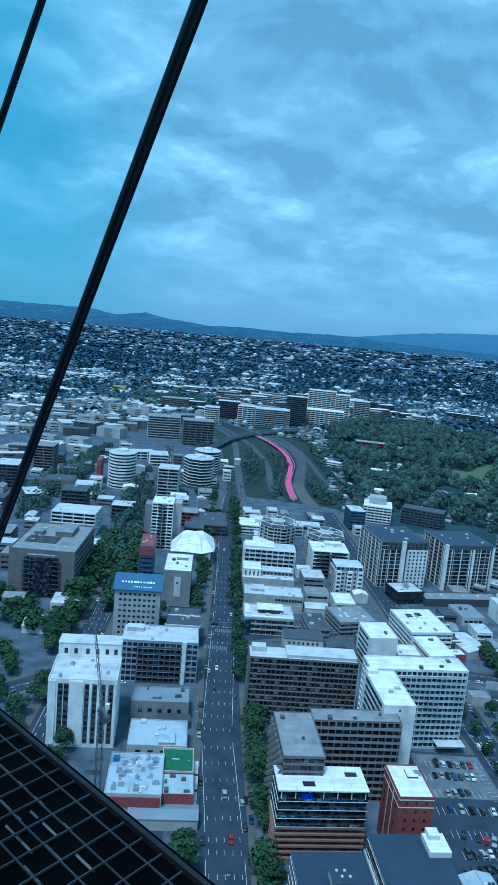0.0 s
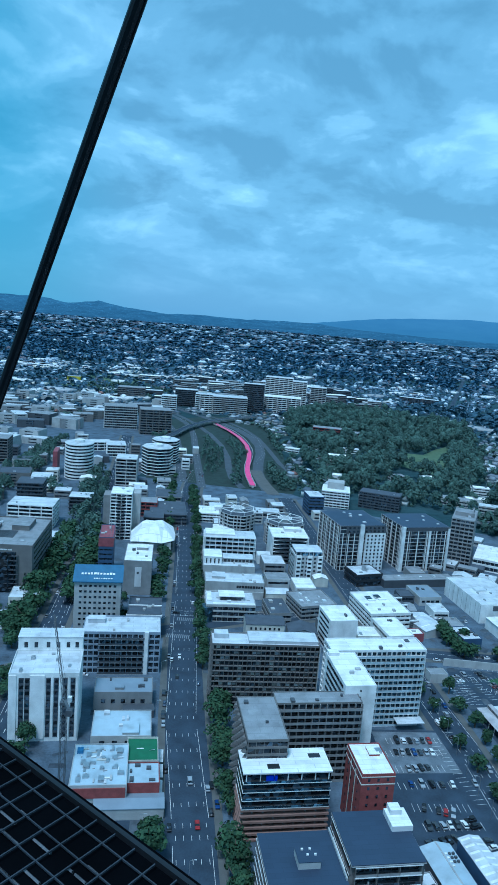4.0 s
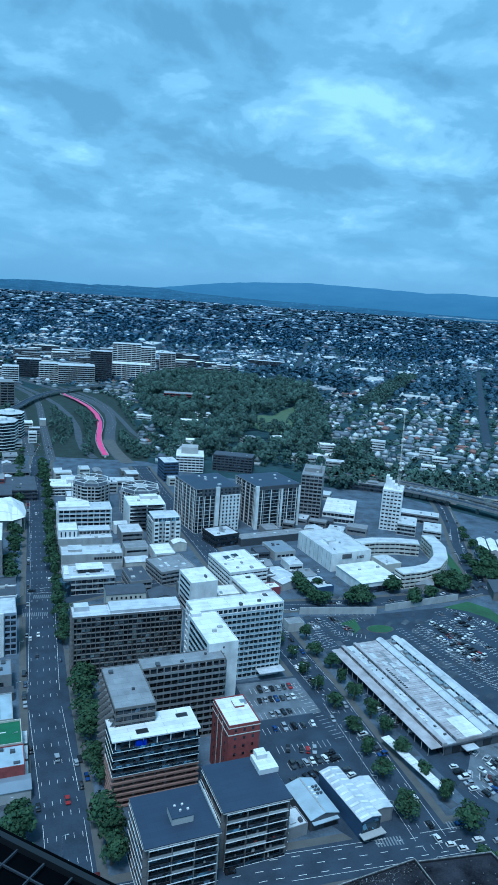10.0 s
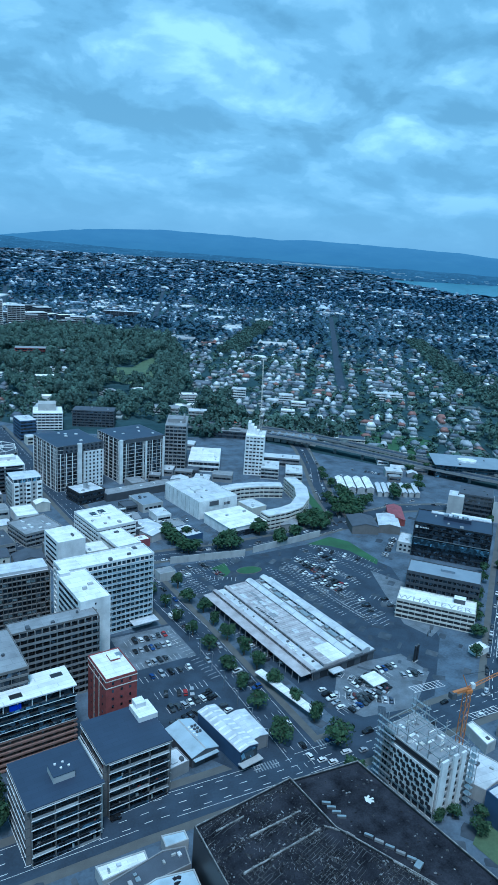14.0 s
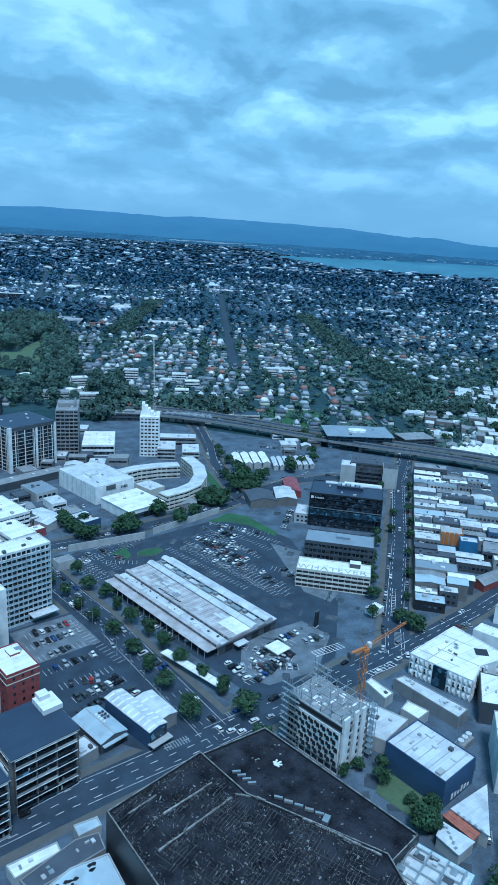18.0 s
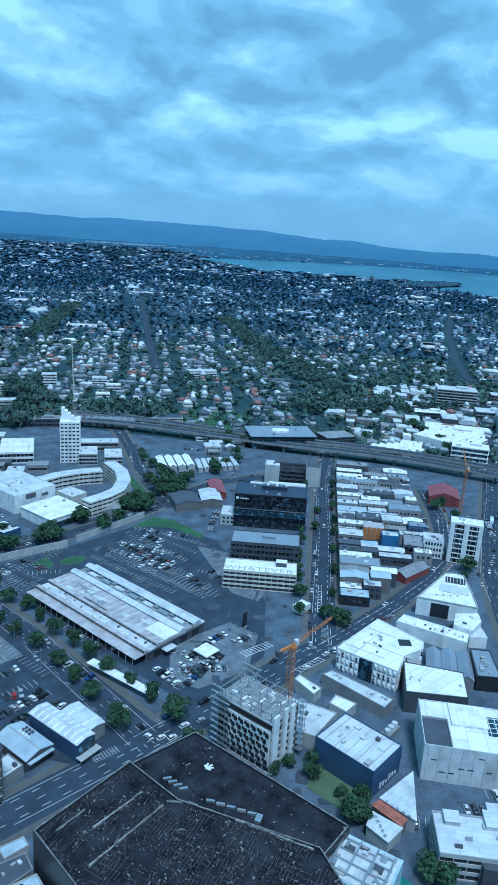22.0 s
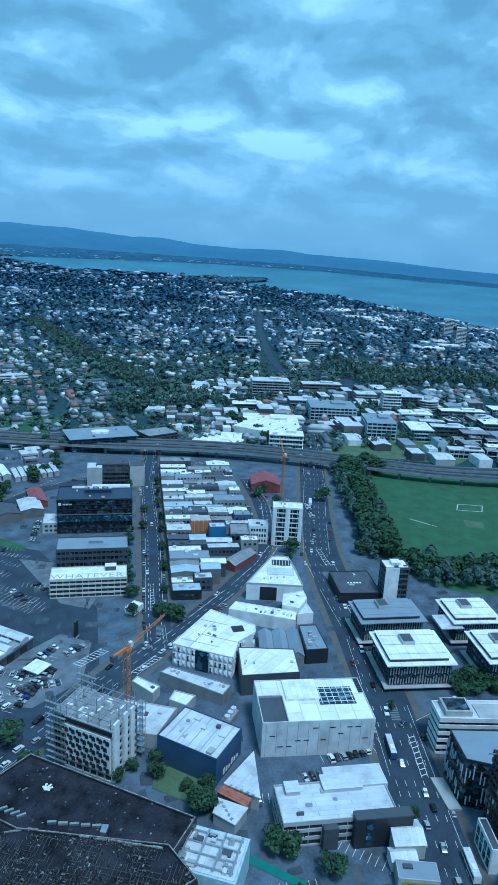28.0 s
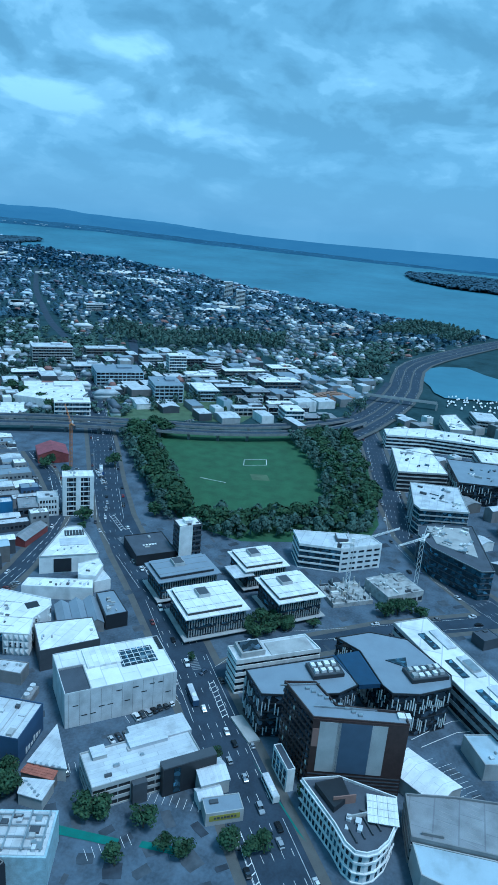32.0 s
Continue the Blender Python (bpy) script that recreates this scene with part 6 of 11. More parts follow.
balconies(e, "F", 47, 13, 39, 13, 0.5, WHITE, PALEBLUE)
piece("canopy", ROOFPALE, e, 18, -9, 4.0, 14, 6, 0.4)
e = solid("white_apartments", "white apartment wing with a blank end wall", 55.5, 288, 14, 30, 39.5, 10, WHITE, ROOFWHITE, 0.5, 2, wins=(("F", 1, 12, 0.7, 0.9), ("L", 1, 12, 24, 1.5), ("R", 1, 12, 24, 1.5)))
piece("lift_room", ROOFWHITE, e, -4, 14, 39.6, 5, 4, 1.6)
e = block("brown_apartments", "brown apartment wing with stepped triangular balconies", 15, 250, 16, 30, 36, 9, 12, BROWN, ROOFGREY, sp=0.3, gear=2, parapet=0.4)
tri = mesh_of("triangular_balcony", *prism([(0, -1.4), (0, 1.4), (-1.5, -0.9)], 0, 1.1), BROWN)
for j in range(12):
    for i in range(8):
        ob = new("triangular_balcony", tri)
        ob.parent = e
        ob.location = (-8.0, -13 + i * 3.7, 0.4 + j * 3.0)
e = block("brown_apartments", "brown apartment block with rows of curved balconies", 39, 268, 37, 9, 36, 9, 12, BROWN, ROOFGREY, sp=0.2, bays=(12, 2), pier=0.3, proud=0.5, gear=3, parapet=0.4)
balconies(e, "F", 37, 9, 36, 12, 1.3, GREY, GREY, divide=12)
e = block("office_block", "office with glazed top storeys over brown-pink bands", 24, 235.5, 33, 13, 27.5, 9, 8, GREY, ROOFWHITE, sp=0.12, bays=(8, 3), proud=0.9, gear=2, parapet=0.5)
for k in range(4, 8):
    piece("glass_storey", GLASS, e, 0, 0, 27.5 / 8 * k + 0.3, 33.2, 13.2, 3.0)
    piece("white_floor_line", WHITE, e, 0, -0.7, 27.5 / 8 * k, 33.4, 14.4, 0.28)
    piece("glass_balustrade", GLASSBLUE, e, 0, -7.8, 27.5 / 8 * k + 0.28, 33.2, 0.1, 0.9)
for k in range(6):
    piece("pink_band", PINKBAND, e, 0, -0.5, 27.5 / 8 * k * 0.72 + 0.4, 34, 14.6, 0.8)
piece("roof_canopy", ROOFWHITE, e, 0, -0.4, 27.9, 33.8, 14.4, 0.5)
piece("roof_opening", BLACK, e, -5, -3.8, 28.42, 4.6, 2.8, 0.05)
piece("roof_opening", BLACK, e, 12, 2, 28.42, 4.6, 2.6, 0.05)
piece("plant_room", ROOFPALE, e, -7, 5, 28.4, 5, 3, 1.6)
piece("blue_cover", mat("blue_tarpaulin", (0.01, 0.03, 0.45), 0.6), e, -6, -6.9, 24.3, 4.2, 0.5, 2.6, label="bright blue tarpaulin on the top balcony")
for k in range(7):
    piece("column", WHITE, e, -15.5 + k * 5.2, -7.0, 24, 0.3, 0.3, 3.9)
e = solid("brick_tower", "red brick tower with pale string courses and white roof", 57.5, 239.5, 13, 19, 28.5, 9, BRICK, ROOFWHITE, 0.5, 1, [(2, 4, 4, 5, 0.8)],
          wins=(("F", 3, 8, 0.9, 1.2), ("L", 4, 8, 0.8, 1.2), ("R", 4, 8, 0.8, 1.2)))
for zc in (24.6, 27.6):
    piece("string_course", CREAM, e, 0, 0, zc, 13.3, 19.3, 0.35)
for k in (-2.2, 2.2):
    piece("pale_pilaster", CREAM, e, k * 0 - 6.6, k * 1.2, 0.5, 0.2, 0.35, 26)

NAVY_APTS = "apartments with a flat navy roof and deep glazed balconies"


def deep_balconies(e, side, w, d, h, n, flats, seed):
    """Deep balconies, their shade put into dark slabs with slim pale edges; glass fronts in single panes, cross walls
    and things left outside.
    """
    r = random.Random(seed)
    run, off, fh = (w, d / 2, h / n) if side in "FB" else (d, w / 2, h / n)

    def put(name, material, a, q_, z, along, deep, tall):
        px, py = {"F": (a, -q_), "B": (a, q_), "R": (q_, a), "L": (-q_, a)}[side]
        piece(name, material, e, px, py, z, *((along, deep) if side in "FB" else (deep, along)), tall)

    for k in range(n + 1):
        # slab tops dark grey: shade from the slab above put into the colour
        put("balcony_slab", DARKGREY, 0, off + 0.8, k * fh - 0.1, run + 0.1, 1.6, 0.2)
        put("slab_edge", WHITE, 0, off + 1.66, k * fh - 0.16, run + 0.2, 0.12, 0.3)
    for k in range(flats + 1):
        put("cross_wall", BROWN, -run / 2 + 0.12 + k * (run - 0.24) / flats, off + 0.75, 0.1, 0.24, 1.45, h - 0.3)
    for k in range(n):
        for i in range(flats):
            a = -run / 2 + (i + 0.5) * run / flats
            put("balcony_glass", r.choice((GLASS, GLASSBLUE, GLASS, GLASS, GREY, PALE)), a, off + 1.56, k * fh + 0.14, run / flats - 0.35, 0.06, 0.95)
            if r.random() < 0.45:
                put("balcony_clutter", r.choice((WHITE, PALE, CREAM, GREY, BRICK)), a + r.uniform(-0.3, 0.3) * run / flats, off + 0.6, k * fh + 0.15, r.uniform(0.4, 1.2), 0.4, r.uniform(0.5, 1.7))


for nx, ny, nw, nd, nh in ((28, 195, 22.6, 20.6, 21.5), (54.5, 206, 22.6, 21.6, 22.5)):
    e = block("navy_roofed_apartments", NAVY_APTS, nx, ny, nw, nd, nh, 9, 6, DARKGREY, NAVY, sp=0.12, proud=0.3, gear=0, parapet=0.0, cap=False)
    piece("navy_roof", NAVY, e, 0, 0, nh + 0.02, nw + 2.6, nd + 2.6, 0.3)
    piece("roof_edge", PALE, e, 0, 0, nh - 0.35, nw + 2.7, nd + 2.7, 0.35)
    for side in ("F", "L", "R"):
        if side == "R" and nx < 40:
            continue
        deep_balconies(e, side, nw, nd, nh - 0.5, 6, 3 if side == "F" else 4, int(nx) + ord(side))
    if nx < 40:
        piece("plant_room", PALE, e, 1.5, -1.5, nh + 0.32, 7.2, 6.4, 2.4)
        piece("plant_room_roof", NAVY, e, 1.5, -1.5, nh + 2.72, 7.4, 6.6, 0.2)
        for k in range(4):
            piece("vent", ROOFWHITE, e, 0 + k * 1.3, 0.5 - (k % 2) * 2.4, nh + 2.92, 0.7, 0.6, 0.5)
        piece("party_wall", PALE, e, 12.3, 1, 0, 0.5, 22, nh + 1.2)
        piece("party_wall_cap", ROOFWHITE, e, 12.9, 3, nh - 1.2, 1.4, 14, 0.3)
    else:
        piece("white_penthouse", ROOFWHITE, e, 9.5, 6, nh + 0.32, 7.5, 9, 2.0)
        piece("penthouse_box", ROOFWHITE, e, 9, 9, nh + 2.32, 4, 4, 1.8)
        for k in range(3):
            piece("penthouse_window", GLASS, e, 13.28, 3.4 + 2.6 * k, nh + 0.7, 0.1, 1.8, 1.3)

# ---- sheds by the cross street, parking ground ----
e = gable("striped_shed", "grey shed with white rooflight stripes and a glazed front", 97.5, 213, 9, 29, 8, 1.0, 14, BLUEWALL, ROOFPALE, strips=9)
piece("front_window", GLASSBLUE, e, 0, -14.4, 3, 8, 0.3, 4)
piece("awning", PALE, e, 0, -15.8, 2.6, 10, 3.2, 0.35)
gable("shed", "low shed with grey steel roof", 107, 214, 9, 18, 6, 0.8, 9, GREY, ROOFPALE, strips=2)
e = gable("pale_blue_hall", "hall with a shallow pale blue gabled roof and vents", 83.5, 215.5, 12.5, 20, 5, 1.7, 13, DARKGREY, PALEBLUE, "y")
for k in range(10):
    piece("roof_vent", DARKGREY if k % 3 else ROOFWHITE, e, 1.2 + 1.5 * (k % 3), 4 - 1.9 * (k // 3), 5.9, 0.9, 0.8, 0.7)
for k in range(4):
    piece("roof_ridge_cap", PALE, e, 0, -7.5 + 5 * k, 6.6, 0.6, 4.6, 0.16)
piece("hip_front", PALEBLUE, e, 0, -10.6, 3.6, 11, 1.6, 0.3)
piece("front_opening", BLACK, e, 2.5, -9.9, 0.2, 5, 0.2, 3.2)
solid("blue_annex", "low pale-roofed annex of the hall", 73, 207, 9, 9, 4.5, 14, GREY, ROOFPALE, gear=2)
sheet("parking_ground", [(64, 304), (107, 308), (116, 200), (100, 192), (72, 228), (70, 262)], 0.10, ASPHALT, "tarred parking ground behind the brick tower")


def stalls(name, p, q, n, length, z=0.20):
    """Painted bay lines between two points of the plan, all in one mesh."""
    v, f = [], []
    a, b = Vector((*p, 0)), Vector((*q, 0))
    t = (b - a).normalized()
    s = Vector((-t.y, t.x, 0))
    for k in range(n + 1):
        c = a.lerp(b, k / n)
        i = len(v)
        for u in (c - t * 0.07 - s * length / 2, c + t * 0.07 - s * length / 2, c + t * 0.07 + s * length / 2, c - t * 0.07 + s * length / 2):
            v.append((u.x, u.y, z))
        f.append((i, i + 1, i + 2, i + 3))
    return tagged(new(name, mesh_of(name, v, f, PAINT)), "white painted parking bay lines", "road marking", "", "stuff")


for p, q_, n in (((192, 349), (208, 282), 26), ((183, 352), (199, 287), 25), ((139, 366), (145, 341), 10), ((131, 358), (132, 346), 5), ((239, 356), (251, 328), 12), ((207, 300), (216, 270), 11), ((78, 296), (104, 299), 11), ((76, 286), (102, 290), 11), ((76, 275), (100, 278), 10), ((77, 264), (102, 267), 10), ((80, 251), (104, 253), 10), ((82, 240), (106, 243), 10),
                 ((200, 352), (212, 306), 18), ((216, 360), (228, 316), 18), ((231, 358), (240, 322), 14), ((160, 222), (190, 231), 12), ((152, 214), (184, 224), 13), ((130, 350), (140, 320), 10),
                 ((150, 375), (175, 372), 9), ((210, 96), (228, 82), 9), ((172, 112), (182, 100), 7), ((150, 80), (160, 70), 6), ((226, 300), (238, 284), 8), ((134, 360), (165, 366), 12), ((227, 374), (256, 341), 16), ((209, 362), (229, 323), 16), ((197, 356), (219, 301), 22), ((200, 345), (219, 274), 26), ((124, 352), (130, 334), 8), ((142, 352), (158, 344), 7), ((100, 300), (110, 256), 16), ((118, 268), (124, 240), 12), ((206.3, 360.5), (215.7, 314.0), 18), ((218.8, 371.8), (228.2, 318.8), 20), ((228.8, 376.8), (247.7, 334.1), 17), ((195.8, 351.2), (210.2, 272.9), 30), ((208.7, 322.1), (220.4, 280.3), 16), ((144.3, 373.1), (152.1, 350.2), 9), ((130.5, 364.3), (135.8, 340.1), 9), ((132.2, 292.1), (145.7, 255.4), 15), ((108.5, 318.0), (113.0, 295.6), 8), ((162.4, 243.9), (181.5, 219.5), 11), ((155.7, 226.4), (179.5, 212.6), 10), ((234, -20), (220, -33), 8), ((234, -27), (222, -38), 7), ((178, 74), (181, 46), 11), ((216, 99), (234, 83), 9)):
    stalls("bay_lines", p, q_, n, 4.6)

# ---- market hall and its ground ----
sheet("parking_ground", [(128, 372), (176, 372), (244, 380), (262, 330), (236, 250), (200, 210), (150, 200), (138, 262), (126, 345)], 0.09, ASPHALT, "wide tarred parking ground round the market hall")
e = thing("market_hall", 160, 284.5, 10, "long low market hall with ribbed pale roofs in steps", "building")
piece("wall", GREY, e, 3.1, 0, 0, 40, 87.6, 4.78)
RUSTROOF = mat("faded_pink_roofing", (0.36, 0.32, 0.32), 0.7, size=6, var=0.25, dirt=0.3, col2=(0.46, 0.44, 0.44))
for px, pw, pz, rm in ((-20.4, 6.0, 4.7, RUSTROOF), (-16.2, 2.4, 6.3, RUSTROOF), (-12.4, 5.2, 5.3, ROOFPALE), (-8.9, 1.8, 7.0, RUSTROOF), (-1.5, 13.0, 6.4, RUSTROOF), (12.4, 5.6, 5.7, ROOFGREY), (21.4, 3.6, 5.2, ROOFPALE)):
    piece("roof_bay", rm, e, px, 0, 4.6 if px < -18 else 4.8, pw, 88, pz - (4.6 if px < -18 else 4.8))
for px in (7.3, 17.4):   # two long pale ridges with glazed sides
    v = [(px + a_, b_, z_) for b_ in (-44.2, 44.2) for a_, z_ in ((-2.3, 4.8), (2.3, 4.8), (2.3, 7.0), (0.6, 7.9), (-0.6, 7.9), (-2.3, 7.0))]
    shape("roof_ridge", v, [tuple(range(5, -1, -1)), tuple(range(6, 12))] + [(k, (k + 1) % 6, 6 + (k + 1) % 6, 6 + k) for k in range(6)], ROOFPALE, e)
    for k in range(22):
        piece("monitor_window", GLASSBLUE, e, px - 2.34, -41.5 + k * 3.95, 5.9, 0.12, 3.0, 0.8)
q = random.Random(12)
for k in range(38):
    piece("roof_rib", GREY if k % 2 else ROOFWHITE, e, -1.5, -43 + k * 2.3, 6.4, 13.0, 0.16, 0.10)
for k in range(18):
    piece("roof_patch", q.choice((ROOFPALE, ROOFPALE, ROOFGREY, RUSTROOF)), e, -1.5 + q.uniform(-4.6, 4.6), q.uniform(-28, 42), 6.42, q.uniform(1.5, 3.6), q.uniform(2, 9), 0.05 + 0.003 * k)
piece("roof_patch", ROOFWHITE, e, 0.2, -36.5, 6.42, 9.4, 14, 0.14)
for k in range(12):
    piece("rooflight", GLASS, e, -7.0, -2 + k * 1.6, 6.42, 1.8, 0.7, 0.22)
for k in range(24):
    piece("monitor_window", BLACK, e, -17.42, -42 + k * 3.65, 4.9, 0.12, 3.1, 1.1)
    piece("monitor_window", BLACK if k % 5 else GLASSBLUE, e, -9.82, -42 + k * 3.65, 5.6, 0.12, 3.1, 1.1)
for k in range(30):
    piece("vent", q.choice((STEEL, PALE, ROOFWHITE, DARKGREY)), e, q.uniform(-14.4, -10.6), q.uniform(-42, 42), 5.3, q.uniform(0.4, 1.4), q.uniform(0.4, 1.6), q.uniform(0.3, 0.8))
for k in range(7):   # long ducts in the valley between the ridges
    piece("air_duct", STEEL if k % 2 else ROOFPALE, e, 12.4, -36 + k * 11.5, 5.7, 2.6, 6.5, 1.1)
    piece("air_duct", PALE, e, 11.2, -31 + k * 11.5, 5.7, 0.8, 3.6, 0.8)
    piece("air_handler", STEEL, e, 13.4, -30 + k * 11.5, 5.7, 1.8, 2.0, 1.4)
for px in (-17.5, -15.0, -9.9, 4.9, 9.7, 15.0, 19.8):
    piece("gutter_line", GREY, e, px, 0, 5.72 if px > 5 else 5.32 if px < -10 else 6.42, 0.3, 87.5, 0.08)
for k in range(9):
    piece("front_glazing", BLACK if k % 2 else DARKGREY, e, -14 + k * 4.3, -44.1, 0.3, 4.0, 0.3, 4.2)
piece("fascia", DARKGREY, e, 3, -44.6, 4.5, 40, 0.5, 0.7)
piece("entrance_canopy", ROOFPALE, e, -4, -46.4, 3.2, 7, 4, 0.4)
for k in range(18):
    piece("verandah_post", PALE, e, -23.1, -42 + k * 4.9, 0, 0.2, 0.2, 4.6)
    # black panels carry the verandah's shadow; every third one is glass
    piece("shop_front", BLACK if k % 3 else GLASS, e, -17.1, -42 + k * 4.9, 0.2, 0.2, 4.5, 4.2)
e = thing("kiosk", 178, 227, 10, "small kiosk with a white roof in the parking ground", "building")
piece("wall", GREY, e, 0, 0, 0, 7, 7, 2.6)
piece("roof", ROOFWHITE, e, 0, 0, 2.6, 9, 9, 0.4)
e = thing("bus_shelter", 134, 231, 16, "long white roofed shelter beside the street", "shelter")
for k in range(8):
    piece("roof", ROOFWHITE, e, 0, -18 + k * 5, 3.4, 4.4, 4.8, 0.3)
    piece("post", STEEL, e, 1.5, -18 + k * 5, 0, 0.2, 0.2, 3.4)
e = thing("round_lawn", 171, 353, 0, "round lawn with a kerb beside the ramp", "lawn")
shape("lawn", *prism([(8 * math.cos(a_ * 0.26), 4.5 * math.sin(a_ * 0.26)) for a_ in range(24)], 0.1, 0.35), GRASS, e)
shape("kerb", *prism([(8.6 * math.cos(a_ * 0.26), 5.0 * math.sin(a_ * 0.26)) for a_ in range(24)], 0.05, 0.25), FOOTPATH, e)
for wl0, wl1 in (((127, 376), (177, 373)), ((184, 376), (242, 388))):
    cx_, cy_, ln = (wl0[0] + wl1[0]) / 2, (wl0[1] + wl1[1]) / 2, math.hypot(wl1[0] - wl0[0], wl1[1] - wl0[1])
    e = thing("retaining_wall", cx_, cy_, math.degrees(math.atan2(wl1[1] - wl0[1], wl1[0] - wl0[0])), "pale concrete retaining wall with stained panels", "wall")
    for k in range(9):
        piece("wall_panel", PALE, e, -ln / 2 + (k + 0.5) * ln / 9, 0, 0, ln / 9 - 0.08, 0.5, 4.6)
sheet("bank_grass", [(226, 378), (248, 385), (257, 374), (260, 342), (255, 336), (249, 360), (240, 371)], 0.2, GRASS, "green grass bank above the parking ground")
sheet("bank_grass_3", [(149, 362), (160, 367), (159, 354), (153, 349)], 0.2, GRASS, "small green lawn beside the ramp")
solid("ramp_box", "small concrete ramp building", 118, 358, 10, 7, 5, 8, PALE, ROOFGREY, gear=0)

e = thing("sign_pylon", 209, 236, 20, "tall dark twin sign pylon on the open parking ground", "sign")
piece("base", PALE, e, 0, 0, 0, 3.4, 1.6, 0.4)
for px in (-0.95, 0.95):
    piece("pylon", BLACK, e, px, 0, 0.4, 1.3, 0.8, 8.6)
    piece("pylon_cap", DARKGREY, e, px, 0, 9.0, 1.45, 0.95, 0.2)
piece("cross_arm", BLACK, e, 0, 0, 7.6, 3.8, 0.4, 0.5)
e = thing("gate_frame", 232, 254, 30, "low dark barrier frame at the parking entrance", "barrier")
for px in (-2.2, 2.2):
    piece("post", DARKGREY, e, px, 0, 0, 0.3, 0.3, 2.6)
piece("beam", DARKGREY, e, 0, 0, 2.6, 5.2, 0.35, 0.4)

# ---- white warehouses, curved flats, apartments ----
e = solid("warehouse", "large white box warehouse with panelled walls", 181, 468, 34, 50, 13, 12, WHITE, ROOFPALE, 0.8, 4, [(-4, 0, 8, 6, 1.4)])
for k in range(9):
    piece("panel_joint", GREY, e, -17.05, -24 + k * 6, 0.5, 0.08, 0.2, 12)
piece("dark_sign_band", DARKGREY, e, -4, -25.2, 9, 8, 0.3, 3.5)
sign_bars(e, 8, -25.2, 8, 6, 2.2, 5, DARKGREY)
e = solid("warehouse", "low store with a broad white roof", 190, 421, 31, 33, 7.5, 12, WHITE, ROOFWHITE, 0, 2, over=0.8)
piece("glazed_front", GLASS, e, 0, -16.6, 0.3, 30, 0.4, 4.2)
solid("shop", "low shop with pale roof beside the warehouse", 215, 446, 14, 18, 6, 14, CREAM, ROOFPALE)
ribbon_building("curved_flats", "curved three-storey flats with a pale ribbed roof", [(203, 474), (218, 477), (236, 476), (253, 471)], 11, 10, 3, CREAM, ROOFPALE)
ribbon_building("curved_flats", "curved four-storey flats round a corner", [(266, 482), (263, 457), (254, 437), (240, 421), (226, 415), (209, 412)], 10.5, 11.5, 4, CREAM, ROOFPALE)
APTS = "dark apartment tower with white frames and a grey top"
e = block("apartments", APTS, 95, 549, 40, 44, 37, 16, 12, PALE, NAVY, sp=0.08, bays=(6, 7), pier=0.3, proud=0.6, gear=5, parapet=0.3)
piece("dark_top_storey", DARKGREY, e, 3, 0, 30.8, 34.6, 44.5, 6.2)
for i in range(9):
    piece("top_window", GLASS, e, -11.5 + i * 3.6, -22.3, 31.6, 1.9, 0.12, 1.6)
    piece("top_window", GLASS, e, -11.5 + i * 3.6, -22.3, 34.4, 1.9, 0.12, 1.6)
piece("white_wing", WHITE, e, 11, -22.6, 0, 17, 1.4, 30.6)
for i in range(5):
    for j in range(10):
        piece("window", GLASS, e, 4.5 + i * 3.3, -23.34, 1.0 + j * 3.02, 1.3, 0.12, 1.6)
for k in range(6):
    piece("white_fin", WHITE, e, -20.1, -19 + 8.0 * k, 0, 0.5, 0.5, 36)
for k in range(3):
    piece("white_fin", WHITE, e, -17 + 5 * k, -22.1, 0, 0.5, 0.5, 31)
piece("stair_shaft", WHITE, e, -1, -22.6, 0, 3.2, 2.2, 38)
e = block("apartments", APTS, 149, 556, 42, 40, 37, 16, 12, PALE, NAVY, sp=0.08, bays=(6, 6), pier=0.3, proud=0.6, gear=5, parapet=0.3)
for k in range(5):
    piece("white_fin", WHITE, e, -16 + 8.4 * k, -20.1, 0, 0.5, 0.5, 34)
    piece("white_fin", WHITE, e, -21.1, -16 + 8.2 * k, 0, 0.5, 0.5, 36)
piece("white_corner", WHITE, e, -20.6, -19.6, 0, 2.6, 2.2, 37.5)
piece("dark_top_storey", DARKGREY, e, 2, 0, 34.0, 38.6, 40.4, 3.0)
piece("white_frame", WHITE, e, 3, -20.3, 0, 1.6, 1.0, 34)
piece("white_frame", WHITE, e, 20.4, -20.0, 0, 1.8, 1.4, 36)
e = block("apartments", "grey apartment tower with a roof frame", 198, 578, 19, 40, 40, -22, 12, GREY, ROOFGREY, sp=0.35, bays=(5, 9), pier=0.5, proud=0.6, gear=2)
piece("roof_frame", GREY, e, 0, -8, 40.2, 16, 1.2, 3.2)
piece("roof_frame", GREY, e, 6, 4, 40.2, 1.2, 22, 3.2)
e = block("white_roofed_hall", "flat hall with a white roof over dark openings", 222, 566, 28, 44, 10, -24, 2, WHITE, ROOFWHITE, sp=0.4, gear=8, parapet=0.6)
e = block("white_tower", "white stepped apartment tower under construction", 258, 536, 17, 22, 36, -28, 11, WHITE, ROOFWHITE, sp=0.55, bays=(5, 6), pier=1.0, gear=2)
for k in range(5):
    piece("roof_step", WHITE, e, -6 + k * 2.6, 2 - k * 1.2, 36, 2.6, 9, 10 - k * 2.2)
block("white_annex", "pale flat-roofed annex below the white tower", 268, 523, 16, 24, 10, -28, 3, PALE, ROOFPALE)
block("white_annex", "pale flat-roofed annex below the white tower", 283, 506, 15, 24, 10, -28, 3, PALE, ROOFPALE)
block("white_annex", "long grey roofed annex beside the viaduct", 293, 551, 36, 14, 8, -28, 2, GREY, ROOFPALE)
